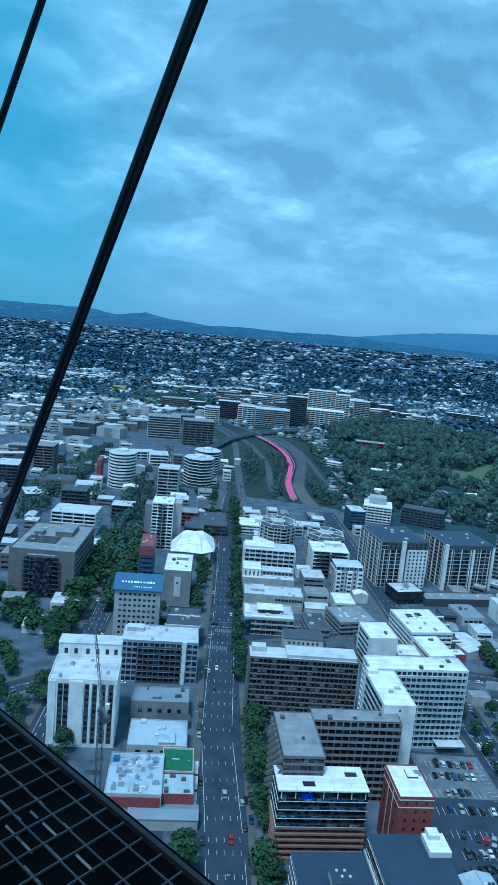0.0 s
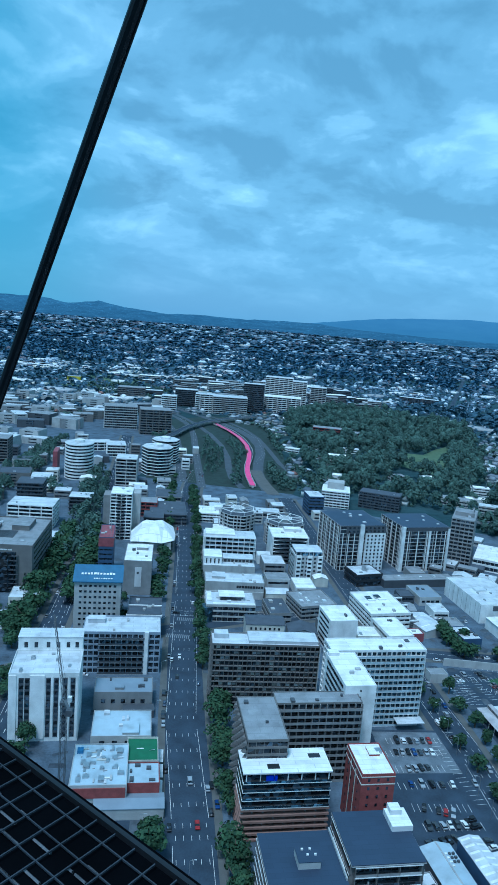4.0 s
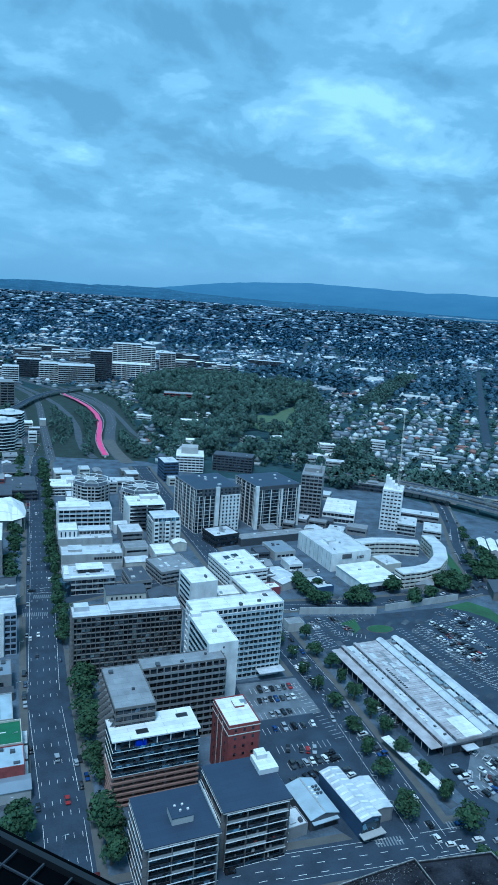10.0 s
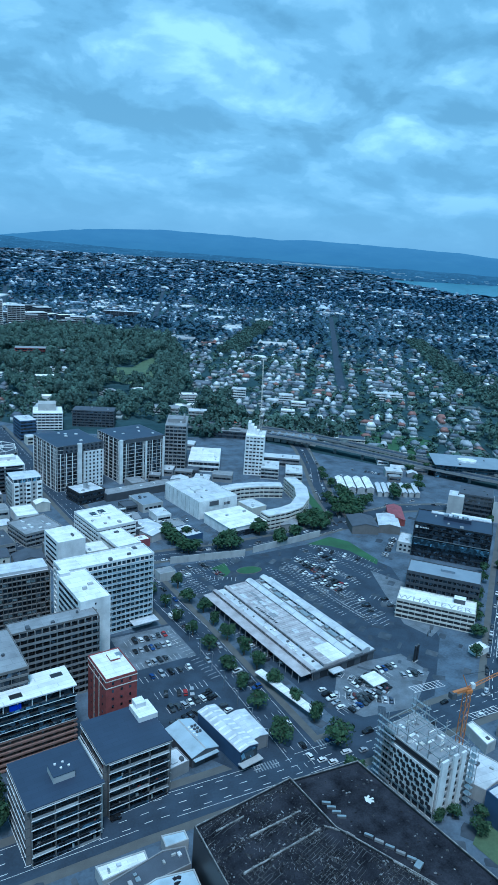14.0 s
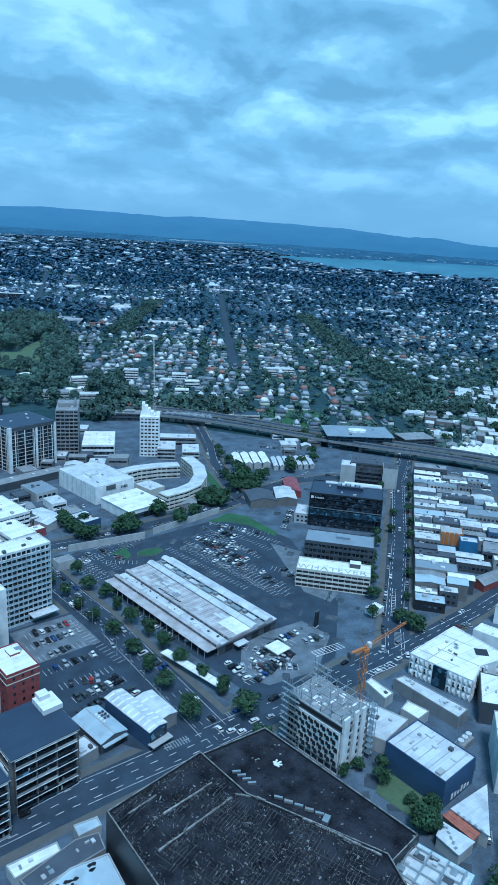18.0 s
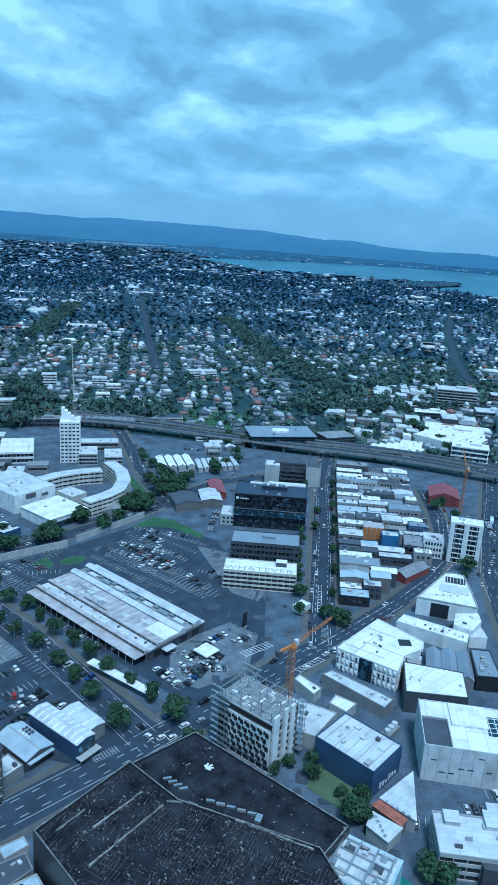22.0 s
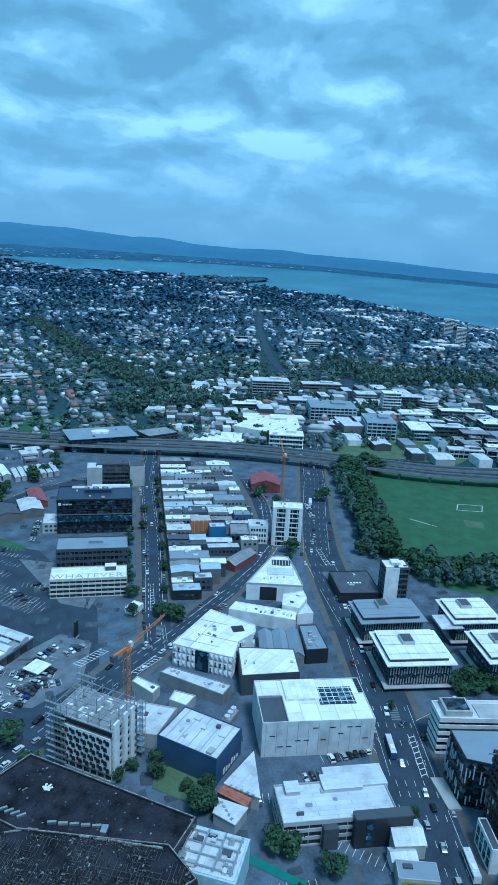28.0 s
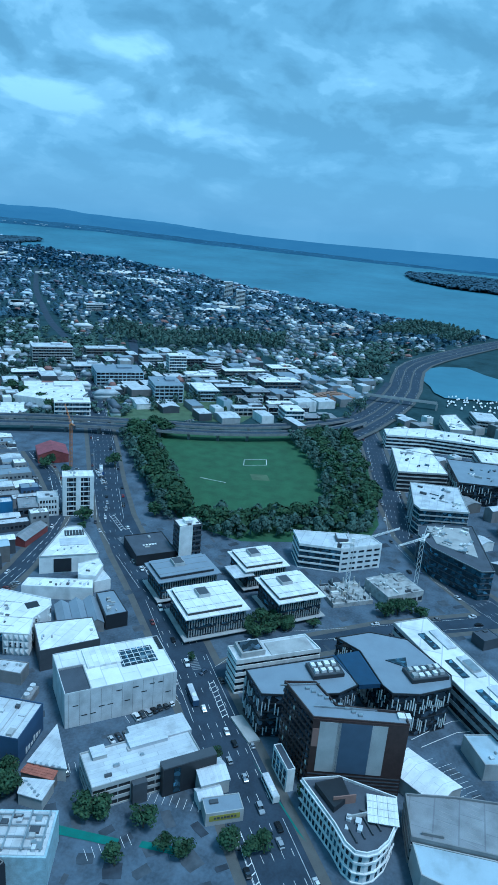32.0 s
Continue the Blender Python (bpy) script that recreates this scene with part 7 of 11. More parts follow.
block("school_building", "long low building with a red roof lantern", 294, 648, 56, 17, 8, -28, 2, DARKGREY, ROOFGREY, rooms=[(-8, 0, 16, 8, 1.5)])

# ---- small mid-rises between the two streets ----
e = block("mid_rise", "white roofed office with a round glazed corner", -1, 424, 32, 22, 11, 6, 3, PALE, ROOFPALE, sp=0.3, gear=7)
piece("roof_terrace_edge", ROOFWHITE, e, 2, -8.6, 11.2, 27, 2.2, 0.5)
piece("set_back_storey", DARKGREY, e, 1, 2, 11.15, 15, 9, 2.6)
piece("set_back_glazing", GLASS, e, 1, -2.6, 11.4, 14, 0.2, 1.9)
piece("set_back_roof", ROOFWHITE, e, 1, 2, 13.75, 17, 10.5, 0.35)
piece("roof_terrace_edge", ROOFWHITE, e, -13.5, 3, 11.2, 3.0, 14, 0.6)
shape("round_corner", *prism([(-15 + 4.2 * math.cos(a_ * 0.4), -9 + 4.2 * math.sin(a_ * 0.4)) for a_ in range(16)], 0, 10), GLASSBLUE, e)
e = solid("mid_rise", "stepped pale building with a planted terrace and a tall wing", -4, 488, 38, 20, 13, 5, PALE, ROOFPALE, 0.6, 5, wins=(("L", 5, 3, 1.4, 1.6),))
piece("tall_wing", WHITE, e, -12, 2, 0, 13, 16, 18.5)
piece("tall_wing_roof", ROOFWHITE, e, -12, 2, 18.5, 13.4, 16.4, 0.3)
for k in range(4):
    piece("upright_window", GLASS, e, -16.6 + 3.0 * k, -6.06, 13.6, 0.9, 0.12, 3.8)
piece("terrace_storey", PALE, e, 7, 4, 13.1, 22, 10, 3.0)
for k in range(8):
    piece("terrace_window", BLACK, e, -2.6 + 2.75 * k, -1.06, 13.5, 2.1, 0.12, 1.9)
piece("terrace_roof", ROOFPALE, e, 7, 4, 16.1, 22.6, 11, 0.3)
e = solid("mid_rise", "pale blank-walled building with one row of windows", 1, 460, 41, 18, 11.5, 5, PALE, ROOFPALE, 0.7, 4, [(-11, 2, 9, 9, 1.6)])
piece("window_row_frame", GREY, e, -10, -9.05, 1.6, 20, 0.12, 2.8)
for k in range(9):
    piece("window", GLASS, e, -19 + 2.25 * k, -9.12, 1.9, 1.7, 0.12, 2.2)
piece("wall_band", WHITE, e, 0, -9.06, 5.2, 41.1, 0.16, 0.3)
for k in range(10):
    piece("window", BLACK, e, 2 + 1.9 * k, -9.06, 8.0, 1.5, 0.14, 1.7)
e = block("mid_rise", "white terraced apartments with open balconies", -5, 540, 42, 20, 18, 5, 5, WHITE, ROOFPALE, sp=0.16, bays=(9, 4), pier=0.45, proud=1.6)
for k in range(5):
    piece("balcony_rail", PALEBLUE, e, 0, -9.9, 0.4 + 3.6 * k, 41, 0.12, 0.9)
piece("raised_roof", ROOFWHITE, e, -8, 1, 18.1, 24, 15, 1.6)
block("mid_rise", "white gallery building by the street", -12, 575, 16, 20, 12, 5, 3, WHITE, ROOFWHITE)
block("mid_rise", "low white corner building with roof hut", -22, 640, 30, 26, 9, 5, 3, WHITE, ROOFWHITE, rooms=[(4, 2, 8, 8, 3)])
e = block("mid_rise", "white stepped block with dark curved balconies", 43, 543, 30, 26, 22, 6, 7, WHITE, ROOFWHITE, sp=0.16, bays=(2, 5), pier=0.9, proud=1.6, gear=2, rooms=[(4, 5, 14, 7, 2.4)])
for k in range(7):   # dark curved balcony fronts
    arc = [(-12 + 1.5 * i, -12.6 - 1.7 * math.sin(math.pi * i / 16)) for i in range(17)]
    shape("curved_balcony", *prism([(-12, -11.6)] + arc + [(12, -11.6)], 22 / 7 * k + 0.25, 22 / 7 * k + 1.15), DARKGREY, e)
piece("white_side_wall", WHITE, e, -14.6, 0, 0, 1.0, 26, 22.6)
e = solid("mid_rise", "pale blue-white apartment block with corner bays", 55, 503, 22, 19, 20, 8, PALE, ROOFPALE, 0.4, 2, wins=(("F", 6, 6, 1.7, 1.5), ("L", 5, 6, 1.6, 1.5), ("R", 5, 6, 1.6, 1.5)))
for px in (-8.0, 0.4, 8.4):
    piece("corner_bay", WHITE, e, px, -9.9, 0, 3.6, 1.2, 20.6)
    for j in range(6):
        piece("bay_window", GLASS, e, px, -10.54, 1.0 + 3.25 * j, 2.6, 0.12, 1.5)
piece("glazed_top_storey", GLASSBLUE, e, 0, 0, 20.1, 20, 17, 2.8)
for k in range(7):
    piece("top_pier", PALE, e, -9.8 + 3.27 * k, -8.5, 20.1, 0.5, 0.4, 2.9)
piece("top_roof", ROOFPALE, e, -4.5, 0, 22.9, 11.6, 18, 0.4)
piece("top_roof", ROOFPALE, e, 6, 0.5, 22.6, 9.4, 17, 0.4)
e = gable("gabled_building", "pale three-storey building with a dark gabled roof", 21, 395, 24, 14, 11.5, 1.6, 5, CREAM, ROOFDARK, "x")
windows(e, "F", 23.5, 13.5, 0.5, 10.5, 7, 3, 1.1, 1.5)
gable("gabled_building", "dark-roofed annex with rooflights", 44, 392, 18, 14, 9, 2.5, 5, GREY, ROOFDARK, "y")
block("mid_rise", "low grey building with flat stepped roofs", 54, 440, 26, 26, 9, 20, 3, GREY, ROOFGREY, gear=8)
block("mid_rise", "small dark roofed row along the lane", 30, 425, 14, 24, 8, 12, 2, GREY, ROOFDARK)
e = solid("mid_rise", "tall white slab with a blank side wall", 65, 391, 17, 22, 21, 12, WHITE, ROOFWHITE, 0.5, 1, wins=(("L", 1, 6, 17, 1.3),))
e = block("mid_rise", "white building with big roof lights and car decks", 99, 434, 28, 36, 12, 14, 4, WHITE, ROOFWHITE, sp=0.5, gear=5, rooms=[(-4, 6, 5, 7, 0.6), (4, 7, 5, 7, 0.6)])
for k in range(4):   # car decks stepping down beside the roof
    piece("deck_step", DARKGREY, e, 17.4, -13 + k * 8.6, 0, 7, 8.2, 10.8 - 1.6 * (3 - k))
    piece("terrace_band", ROOFWHITE, e, 17.4, -16.6 + k * 8.6, 0, 7.4, 1.0, 11.6 - 1.6 * (3 - k))
for px, py in ((-5, 7), (2, 9)):
    piece("roof_light", GLASS, e, px, py, 12.8, 4.2, 5.5, 0.12)
e = solid("mid_rise", "white block with a plain flat roof", 99, 393, 16, 26, 14, 14, WHITE, ROOFWHITE, 0.5, 2, wins=(("L", 1, 4, 20, 1.3), ("F", 1, 4, 11, 1.3)))
e = block("mid_rise", "low black pavilion with an angled pale roof", 100, 503, 22, 20, 9, 20, 2, BLACK, ROOFPALE, sp=0.4)
shape("funnel", *prism([(1.8 * math.cos(a_ * 0.63), 1.8 * math.sin(a_ * 0.63)) for a_ in range(10)], 9.2, 12.5), STEEL, e)
solid("low_hall", "long dark low hall beside the lane", 142, 505, 60, 12, 6, 14, DARKGREY, ROOFGREY)
solid("low_hall", "low pale building with a blue-grey roof", 140, 476, 17, 23, 6, 12, PALE, SLATEROOF, wins=(("F", 4, 1, 2.6, 1.6), ("R", 5, 1, 2.6, 1.6)))
gable("shed", "blue-grey shed with broad pale roof", 128, 425, 18, 26, 5, 1.4, 24, PALE, ROOFPALE, strips=2)
solid("shop", "low red and white shop", 116, 408, 12, 8, 5, 14, REDROOF, ROOFWHITE, gear=1)
solid("shop", "low shop with blue canopies", 151, 412, 13, 18, 5, 14, BLUEWALL, ROOFPALE, gear=4)
block("apartments", "pale apartments with stepped white roof storeys", 106, 730, 30, 30, 18, -8, 6, WHITE, ROOFWHITE, bays=(7, 7))
piece("upper", PALE, thing("setback_top", 106, 734, -8, "stepped top storey of the apartments", "building", z=18), 0, 0, 0.2, 18, 16, 7)
block("apartments", "dark apartments with white side walls", 155, 728, 44, 20, 18, -20, 6, DARKGREY, ROOFDARK, bays=(10, 4))
block("office", "blue glass office behind the apartments", 78, 690, 16, 24, 20, 10, 6, BLUEWALL, ROOFPALE)
block("low_store", "low store with a flat pale roof", 30, 665, 24, 14, 6, 4, 1, PALE, ROOFPALE)
block("low_store", "low store with a flat pale roof", 52, 640, 22, 14, 6, 4, 1, GREY, ROOFGREY)

# ---- offices beyond the motorway and the left-hand city ----
FARCITY = "distant office block with pale bands of windows"
for fx, fy, fw, fd, fh, fr, fn, fwall, froof in ((-204, 1130, 54, 36, 37, 12, 9, PALE, ROOFGREY), (-142, 1095, 50, 36, 40, 12, 10, BROWN, ROOFGREY), (-150, 1360, 30, 30, 33, 4, 8, WHITE, ROOFPALE), (-126, 1470, 48, 30, 36, 4, 9, DARKGREY, ROOFPALE),
                                                 (-168, 905, 25, 30, 16, 14, 4, WHITE, ROOFPALE), (-200, 930, 40, 20, 12, 24, 3, WHITE, ROOFPALE), (-30, 1395, 70, 44, 36, 2, 9, PALE, ROOFPALE), (18, 1436, 44, 30, 62, -3, 15, DARKGREY, ROOFPALE),
                                                 (76, 1565, 62, 36, 70, -5, 17, WHITE, ROOFPALE), (128, 1640, 36, 40, 58, -5, 14, WHITE, ROOFPALE), (176, 1655, 38, 36, 46, -5, 11, PALE, ROOFPALE), (82, 1490, 80, 44, 34, -5, 8, WHITE, ROOFWHITE), (-82, 1400, 38, 26, 37, 2, 9, WHITE, ROOFPALE), (-84, 1440, 40, 40, 28, 2, 7, PALE, ROOFPALE), (158, 1192, 70, 24, 17, -8, 4, BRICK, ROOFGREY), (190, 1180, 40, 22, 14, -8, 4, BROWN, ROOFGREY), (-125, 742, 23, 26, 33, 6, 9, PALE, ROOFPALE),
                                                 (-179, 585, 39, 28, 20, 4, 6, WHITE, ROOFPALE), (-201, 650, 25, 26, 22, 8, 6, DARKGREY, ROOFDARK), (-298, 722, 25, 34, 25, 11, 7, DARKGREY, ROOFPALE), (-290, 812, 24, 30, 31, 8, 9, BROWN, ROOFGREY),
                                                 (-262, 545, 40, 30, 14, 8, 4, GREY, ROOFGREY), (-225, 520, 30, 24, 16, 8, 5, BROWN, ROOFGREY), (-150, 640, 22, 20, 14, 6, 4, DARKGREY, ROOFPALE), (-88, 640, 22, 20, 14, 6, 4, BRICK, ROOFGREY), (-75, 600, 18, 22, 12, 6, 3, DARKGREY, ROOFDARK), (-72, 690, 26, 30, 9, 6, 2, GREY, ROOFDARK)):
    block("far_office", FARCITY, fx, fy, fw, fd, fh, fr, fn, fwall, froof, sp=0.30, bays=(max(2, int(fw / 9)), max(2, int(fd / 9))) if int(fx) % 3 else (0, 0), pier=0.7, proud=0.8, gear=2, group="far offices")
q = random.Random(33)
for k in range(46):   # lower blocks crowding behind and between the far offices
    fx, fy = q.uniform(-330, 330), q.uniform(1500, 2000)
    fh = q.uniform(8, 26)
    block("far_office", q.choice((FARCITY, "distant dark office block", "distant pale block with a flat roof")), fx, fy, q.uniform(26, 60), q.uniform(18, 34), fh, q.choice((4, -8, 14, 40)), max(2, int(fh / 4)), q.choice((PALE, PALE, WHITE, GREY, DARKGREY, BROWN)), q.choice((ROOFPALE, ROOFPALE, ROOFGREY, ROOFWHITE)), sp=0.35, gear=1, group="far offices")
solid("yellow_store", "bright yellow store beside the motorway", -452, 1810, 34, 30, 12, 8, mat("bright_yellow_cladding", (0.55, 0.46, 0.03), 0.6), ROOFGREY, 0.4, 0)
sheet("motorway_bank", [(-465, 1990), (-290, 2209), (-273, 1842), (-360, 1730), (-450, 1640)], 0.18, GRASSDRY, "green slope beside the motorway")
strip("motorway_10", [(-700, 1400), (-495, 1452), (-300, 1635), (-219, 1946), (-180, 2300)], 16, 0.45, ROADGREY, "grey motorway ramp past the yellow store")
block("far_offices_row", "long dark row of apartments beyond the wood", 480, 1885, 105, 26, 17, -20, 5, DARKGREY, ROOFPALE, sp=0.3, bays=(5, 2), pier=2.4, gear=2, group="far offices")
q = random.Random(31)
for k in range(115):   # low blocks of the left-hand city
    fx, fy = q.uniform(-560, -150), q.uniform(620, 1420)
    if -195 < fx + 0.055 * (fy - 640) < -95 and fy < 1080:
        continue
    if any(abs(fx - a) < 34 and abs(fy - b) < 38 for a, b in ((-203, 1150), (-145, 1115), (-168, 905), (-189, 772), (-298, 722), (-290, 812), (-110, 872), (-201, 650), (-179, 585))):
        continue
    fh = q.uniform(6, 18)
    solid("city_block", q.choice(("low city block with a pale flat roof", "grey city block with a flat roof", "white commercial block with roof gear")), fx, fy, q.uniform(16, 44), q.uniform(14, 32), fh, q.choice((8, 12, -10, 30)),
          q.choice((PALE, PALE, GREY, GREY, BROWN, DARKGREY)), q.choice((ROOFPALE, ROOFGREY, ROOFPALE, ROOFGREY, ROOFDARK)), 0.4, 1, group="left-hand city", wins=(("F", 1, max(1, int(fh / 3.6)), 12, 1.4),))
solid("brick_school", "brick school with a dark roof in the wood", 150, 1200, 70, 30, 10, -16, BRICK, ROOFDARK, wins=(("F", 1, 2, 60, 1.6),))
for k, (wx, wy) in enumerate(((110, 1060), (140, 985), (170, 960), (120, 920), (205, 1030), (120, 850), (160, 880), (250, 880), (300, 850), (330, 800), (280, 790))):
    gable("park_house", "low white house at the edge of the wood", wx, wy, 22 + 4 * (k % 3), 12, 5 + (k % 2) * 3, 1.5, -15 + 9 * (k % 4), WHITE, ROOFWHITE if k % 3 else ROOFGREY, "x", group="houses by the wood")

# ---- burnt hall ----
e = thing("burnt_hall", 103, 140, 0, "huge hall with a burnt black roof and bared trusses", "building")
LOWER = [(28, 31), (-1, 31), (4, 7), (27, -36), (42, -33)]
UPPER = [(0, 31), (-38, 23), (-34, -32), (24, -48), (28, -34), (4, 7)]
shape("lower_wall", *prism(LOWER[::1], 0, 15), BLACK, e)
shape("upper_wall", *prism(UPPER, 0, 16.2), BLACK, e)
shape("felt_roof", *prism([(x_ * 0.985, y_ * 0.985) for x_, y_ in LOWER], 15.01, 15.2), CHARRED, e, "burnt black roofing felt")
shape("burnt_deck", *prism([(x_ * 0.985, y_ * 0.985) for x_, y_ in UPPER], 16.21, 16.3), CHARRED, e, "charred roof deck fallen in between the trusses")


def bar(name, p, q_, t, material, parent, z=0.0):
    """A straight member between two points."""
    a_, b_ = Vector(p), Vector(q_)
    d_ = b_ - a_
    ob = new(name, unit(material))
    ob.parent = parent
    ob.matrix_basis = Matrix.Translation(a_) @ d_.to_track_quat("Z", "Y").to_matrix().to_4x4() @ Matrix.Diagonal((t, t, d_.length, 1))
    return ob


for ring, zz in ((LOWER, 15.2), (UPPER, 16.3)):
    for p, q_ in zip(ring, ring[1:] + ring[:1]):
        bar("parapet", (p[0] * 0.99, p[1] * 0.99, zz + 0.3), (q_[0] * 0.99, q_[1] * 0.99, zz + 0.3), 0.7, BLACK, e)
        bar("scorched_coping", (p[0] * 0.99, p[1] * 0.99, zz + 0.75), (q_[0] * 0.99, q_[1] * 0.99, zz + 0.75), 0.28, ASH, e)
q = random.Random(78)
for (x0, y0), (x1, y1) in (((-0.7, 8.3), (-30.3, 2)), ((-3.5, 16.8), (-29.8, 12.2)), ((-21.7, 21.2), (-32.3, 18.9)), ((0.5, 9), (6.1, 4.2)), ((6.1, 4.2), (26, -33))):
    n_ = max(2, int(math.hypot(x1 - x0, y1 - y0) / 3.2))   # broken stretches of the old walls
    for k in range(n_):
        if q.random() < 0.12:
            continue
        z0, z1 = 16.6 + q.uniform(0, 0.35), 16.6 + q.uniform(0, 0.35)
        bar("fire_wall", (x0 + (x1 - x0) * k / n_, y0 + (y1 - y0) * k / n_, z0), (x0 + (x1 - x0) * (k + 0.96) / n_, y0 + (y1 - y0) * (k + 0.96) / n_, z1), q.uniform(0.35, 0.6), ASH, e)
q = random.Random(77)


def in_poly(x_, y_, ring):
    return bool(inside(np.array([x_]), np.array([y_]), ring)[0])


OPEN_TRUSSES = [(-0.7, 8.3), (-30.3, 2), (-33, -30), (22, -46), (25, -33), (6.1, 4.2)]
rods = []
for ang, gap, keep in ((0.42, 1.15, 0.68), (0.42 + math.pi / 2, 2.0, 0.62)):
    c_, s_ = math.cos(ang), math.sin(ang)
    for k in range(-70, 71):
        for j in range(-24, 24):
            x_, y_ = k * gap * -s_ + j * 3.0 * c_ - 4, k * gap * c_ + j * 3.0 * s_ - 6
            bare = in_poly(x_, y_, OPEN_TRUSSES)
            if not bare and (ang > 1 or noise.noise((x_ * 0.13, y_ * 0.13, 8)) < 0.08):
                continue
            if q.random() < keep and noise.noise((x_ * 0.09, y_ * 0.09, 8)) > -0.12 and in_poly(x_, y_, UPPER) and in_poly(x_ + 3 * c_, y_ + 3 * s_, UPPER):
                rods.append(((x_, y_, 16.5 + q.uniform(-0.15, 0.3)), (x_ + 3 * c_ + q.uniform(-0.2, 0.2), y_ + 3 * s_ + q.uniform(-0.2, 0.2), 16.5 + q.uniform(-0.15, 0.3))))
PURLINS = rods
v, f = [], []
for k in range(20000):   # bent steel, purlins and ash
    x_, y_ = q.uniform(-38, 28), q.uniform(-48, 31)
    if not in_poly(x_, y_, UPPER) or noise.noise((x_ * 0.11, y_ * 0.11, 2)) + 0.6 * noise.noise((x_ * 0.4, y_ * 0.4, 5)) < q.uniform(-0.45, 0.15):
        continue
    if q.random() < (0.1 if in_poly(x_, y_, OPEN_TRUSSES) else 0.5):
        continue
    ln, a_ = q.uniform(0.25, 1.0) ** 2 * 1.2, q.choice((0.42 + q.gauss(0, 0.12), 0.42 + math.pi / 2 + q.gauss(0, 0.12), q.uniform(0, 3.1), q.uniform(0, 3.1)))
    t_ = q.uniform(0.03, 0.07) * q.choice((1, 1, 1, 1, 1, 5.0))
    c_, s_ = math.cos(a_) * ln / 2, math.sin(a_) * ln / 2
    z0, z1 = 16.35 + q.uniform(0, 0.7), 16.35 + q.uniform(0, 0.9)
    i = len(v)
    nx_, ny_ = -math.sin(a_) * t_, math.cos(a_) * t_
    v += [(x_ - c_ - nx_, y_ - s_ - ny_, z0), (x_ - c_ + nx_, y_ - s_ + ny_, z0), (x_ + c_ + nx_, y_ + s_ + ny_, z1), (x_ + c_ - nx_, y_ + s_ - ny_, z1), (x_, y_, (z0 + z1) / 2 + t_ * 1.5)]
    f += [(0 + i, 3 + i, 4 + i), (3 + i, 2 + i, 4 + i), (2 + i, 1 + i, 4 + i), (1 + i, 0 + i, 4 + i)]
WRECK = island_mat("burnt_wreckage", [(0.036, 0.037, 0.042), (0.070, 0.070, 0.072), (0.016, 0.017, 0.020), (0.17, 0.17, 0.172), (0.048, 0.046, 0.048), (0.024, 0.025, 0.028), (0.24, 0.245, 0.25), (0.044, 0.045, 0.048), (0.030, 0.030, 0.033), (0.055, 0.055, 0.058)], 0.9, 2, 0.3, 0.05)
w0 = [((-0.7, 8.3), (-30.3, 2)), ((-3.5, 16.8), (-29.8, 12.2)), ((6.1, 4.2), (26, -33)), ((-36, 20), (-33, -30)), ((0, 29), (-36, 22))]
for k in range(2600):   # rubble fallen along the walls
    (x0, y0), (x1, y1) = q.choice(w0)
    t_ = q.random()
    x_, y_ = x0 + (x1 - x0) * t_ + q.gauss(0, 1.1), y0 + (y1 - y0) * t_ + q.gauss(0, 1.1)
    if not in_poly(x_, y_, UPPER):
        continue
    r_, i, h_ = q.uniform(0.08, 0.32), len(v), q.uniform(0.1, 0.35)
    v += [(x_ + r_ * math.cos(a_ * 1.57 + k), y_ + r_ * math.sin(a_ * 1.57 + k), 16.32) for a_ in range(4)] + [(x_, y_, 16.35 + h_)]
    f += [(i + a_, i + (a_ + 1) % 4, i + 4) for a_ in range(4)]
tagged(new("roof_wreckage", mesh_of("roof_wreckage", v, f, WRECK)), "twisted burnt steel and ash on the roof", "debris", "", "stuff").location = (103, 140, 0)
v, f = [], []
for k in range(420):
    x_, y_ = q.uniform(-2, 44), q.uniform(-36, 31)
    if not in_poly(x_, y_, LOWER) or q.random() < 0.3:
        continue
    r_, i = q.uniform(0.1, 0.7), len(v)
    v += [(x_ + r_ * math.cos(a_ * 1.57 + k), y_ + r_ * q.uniform(0.4, 1.1) * math.sin(a_ * 1.57 + k), 15.24) for a_ in range(4)] + [(x_, y_, 15.3 + r_ * 0.4)]
    f += [(i + a_, i + (a_ + 1) % 4, i + 4) for a_ in range(4)]
tagged(new("roof_wreckage", mesh_of("roof_wreckage", v, f, WRECK)), "scattered scraps on the burnt felt roof", "debris", "", "stuff").location = (103, 140, 0)
for k in range(4):   # two clusters of fallen ducts
    bar("roof_duct", (5.6 + k * 0.6, 18.4 - k * 2.3, 15.7), (8.2 + k * 0.6, 17.2 - k * 2.3, 15.7), 0.8, STEEL, e)
for k in range(5):
    bar("roof_duct", (11.8 + k * 1.9, 2.4 - k * 3.0, 15.7), (13.6 + k * 1.9, 0.2 - k * 3.0, 15.8), 0.85, GREY if k % 2 else STEEL, e)
piece("air_handler", STEEL, e, 20.6, -13.6, 15.2, 3.2, 2.0, 1.2, 30)
for k in range(5):
    piece("torn_sheet", ROOFWHITE, e, 21.5 + 0.8 * math.cos(k * 1.3), 14.3 + 0.9 * math.sin(k * 1.3), 15.22, 2.2, 0.7, 0.12, k * 37)

bars_later = (e, PURLINS)

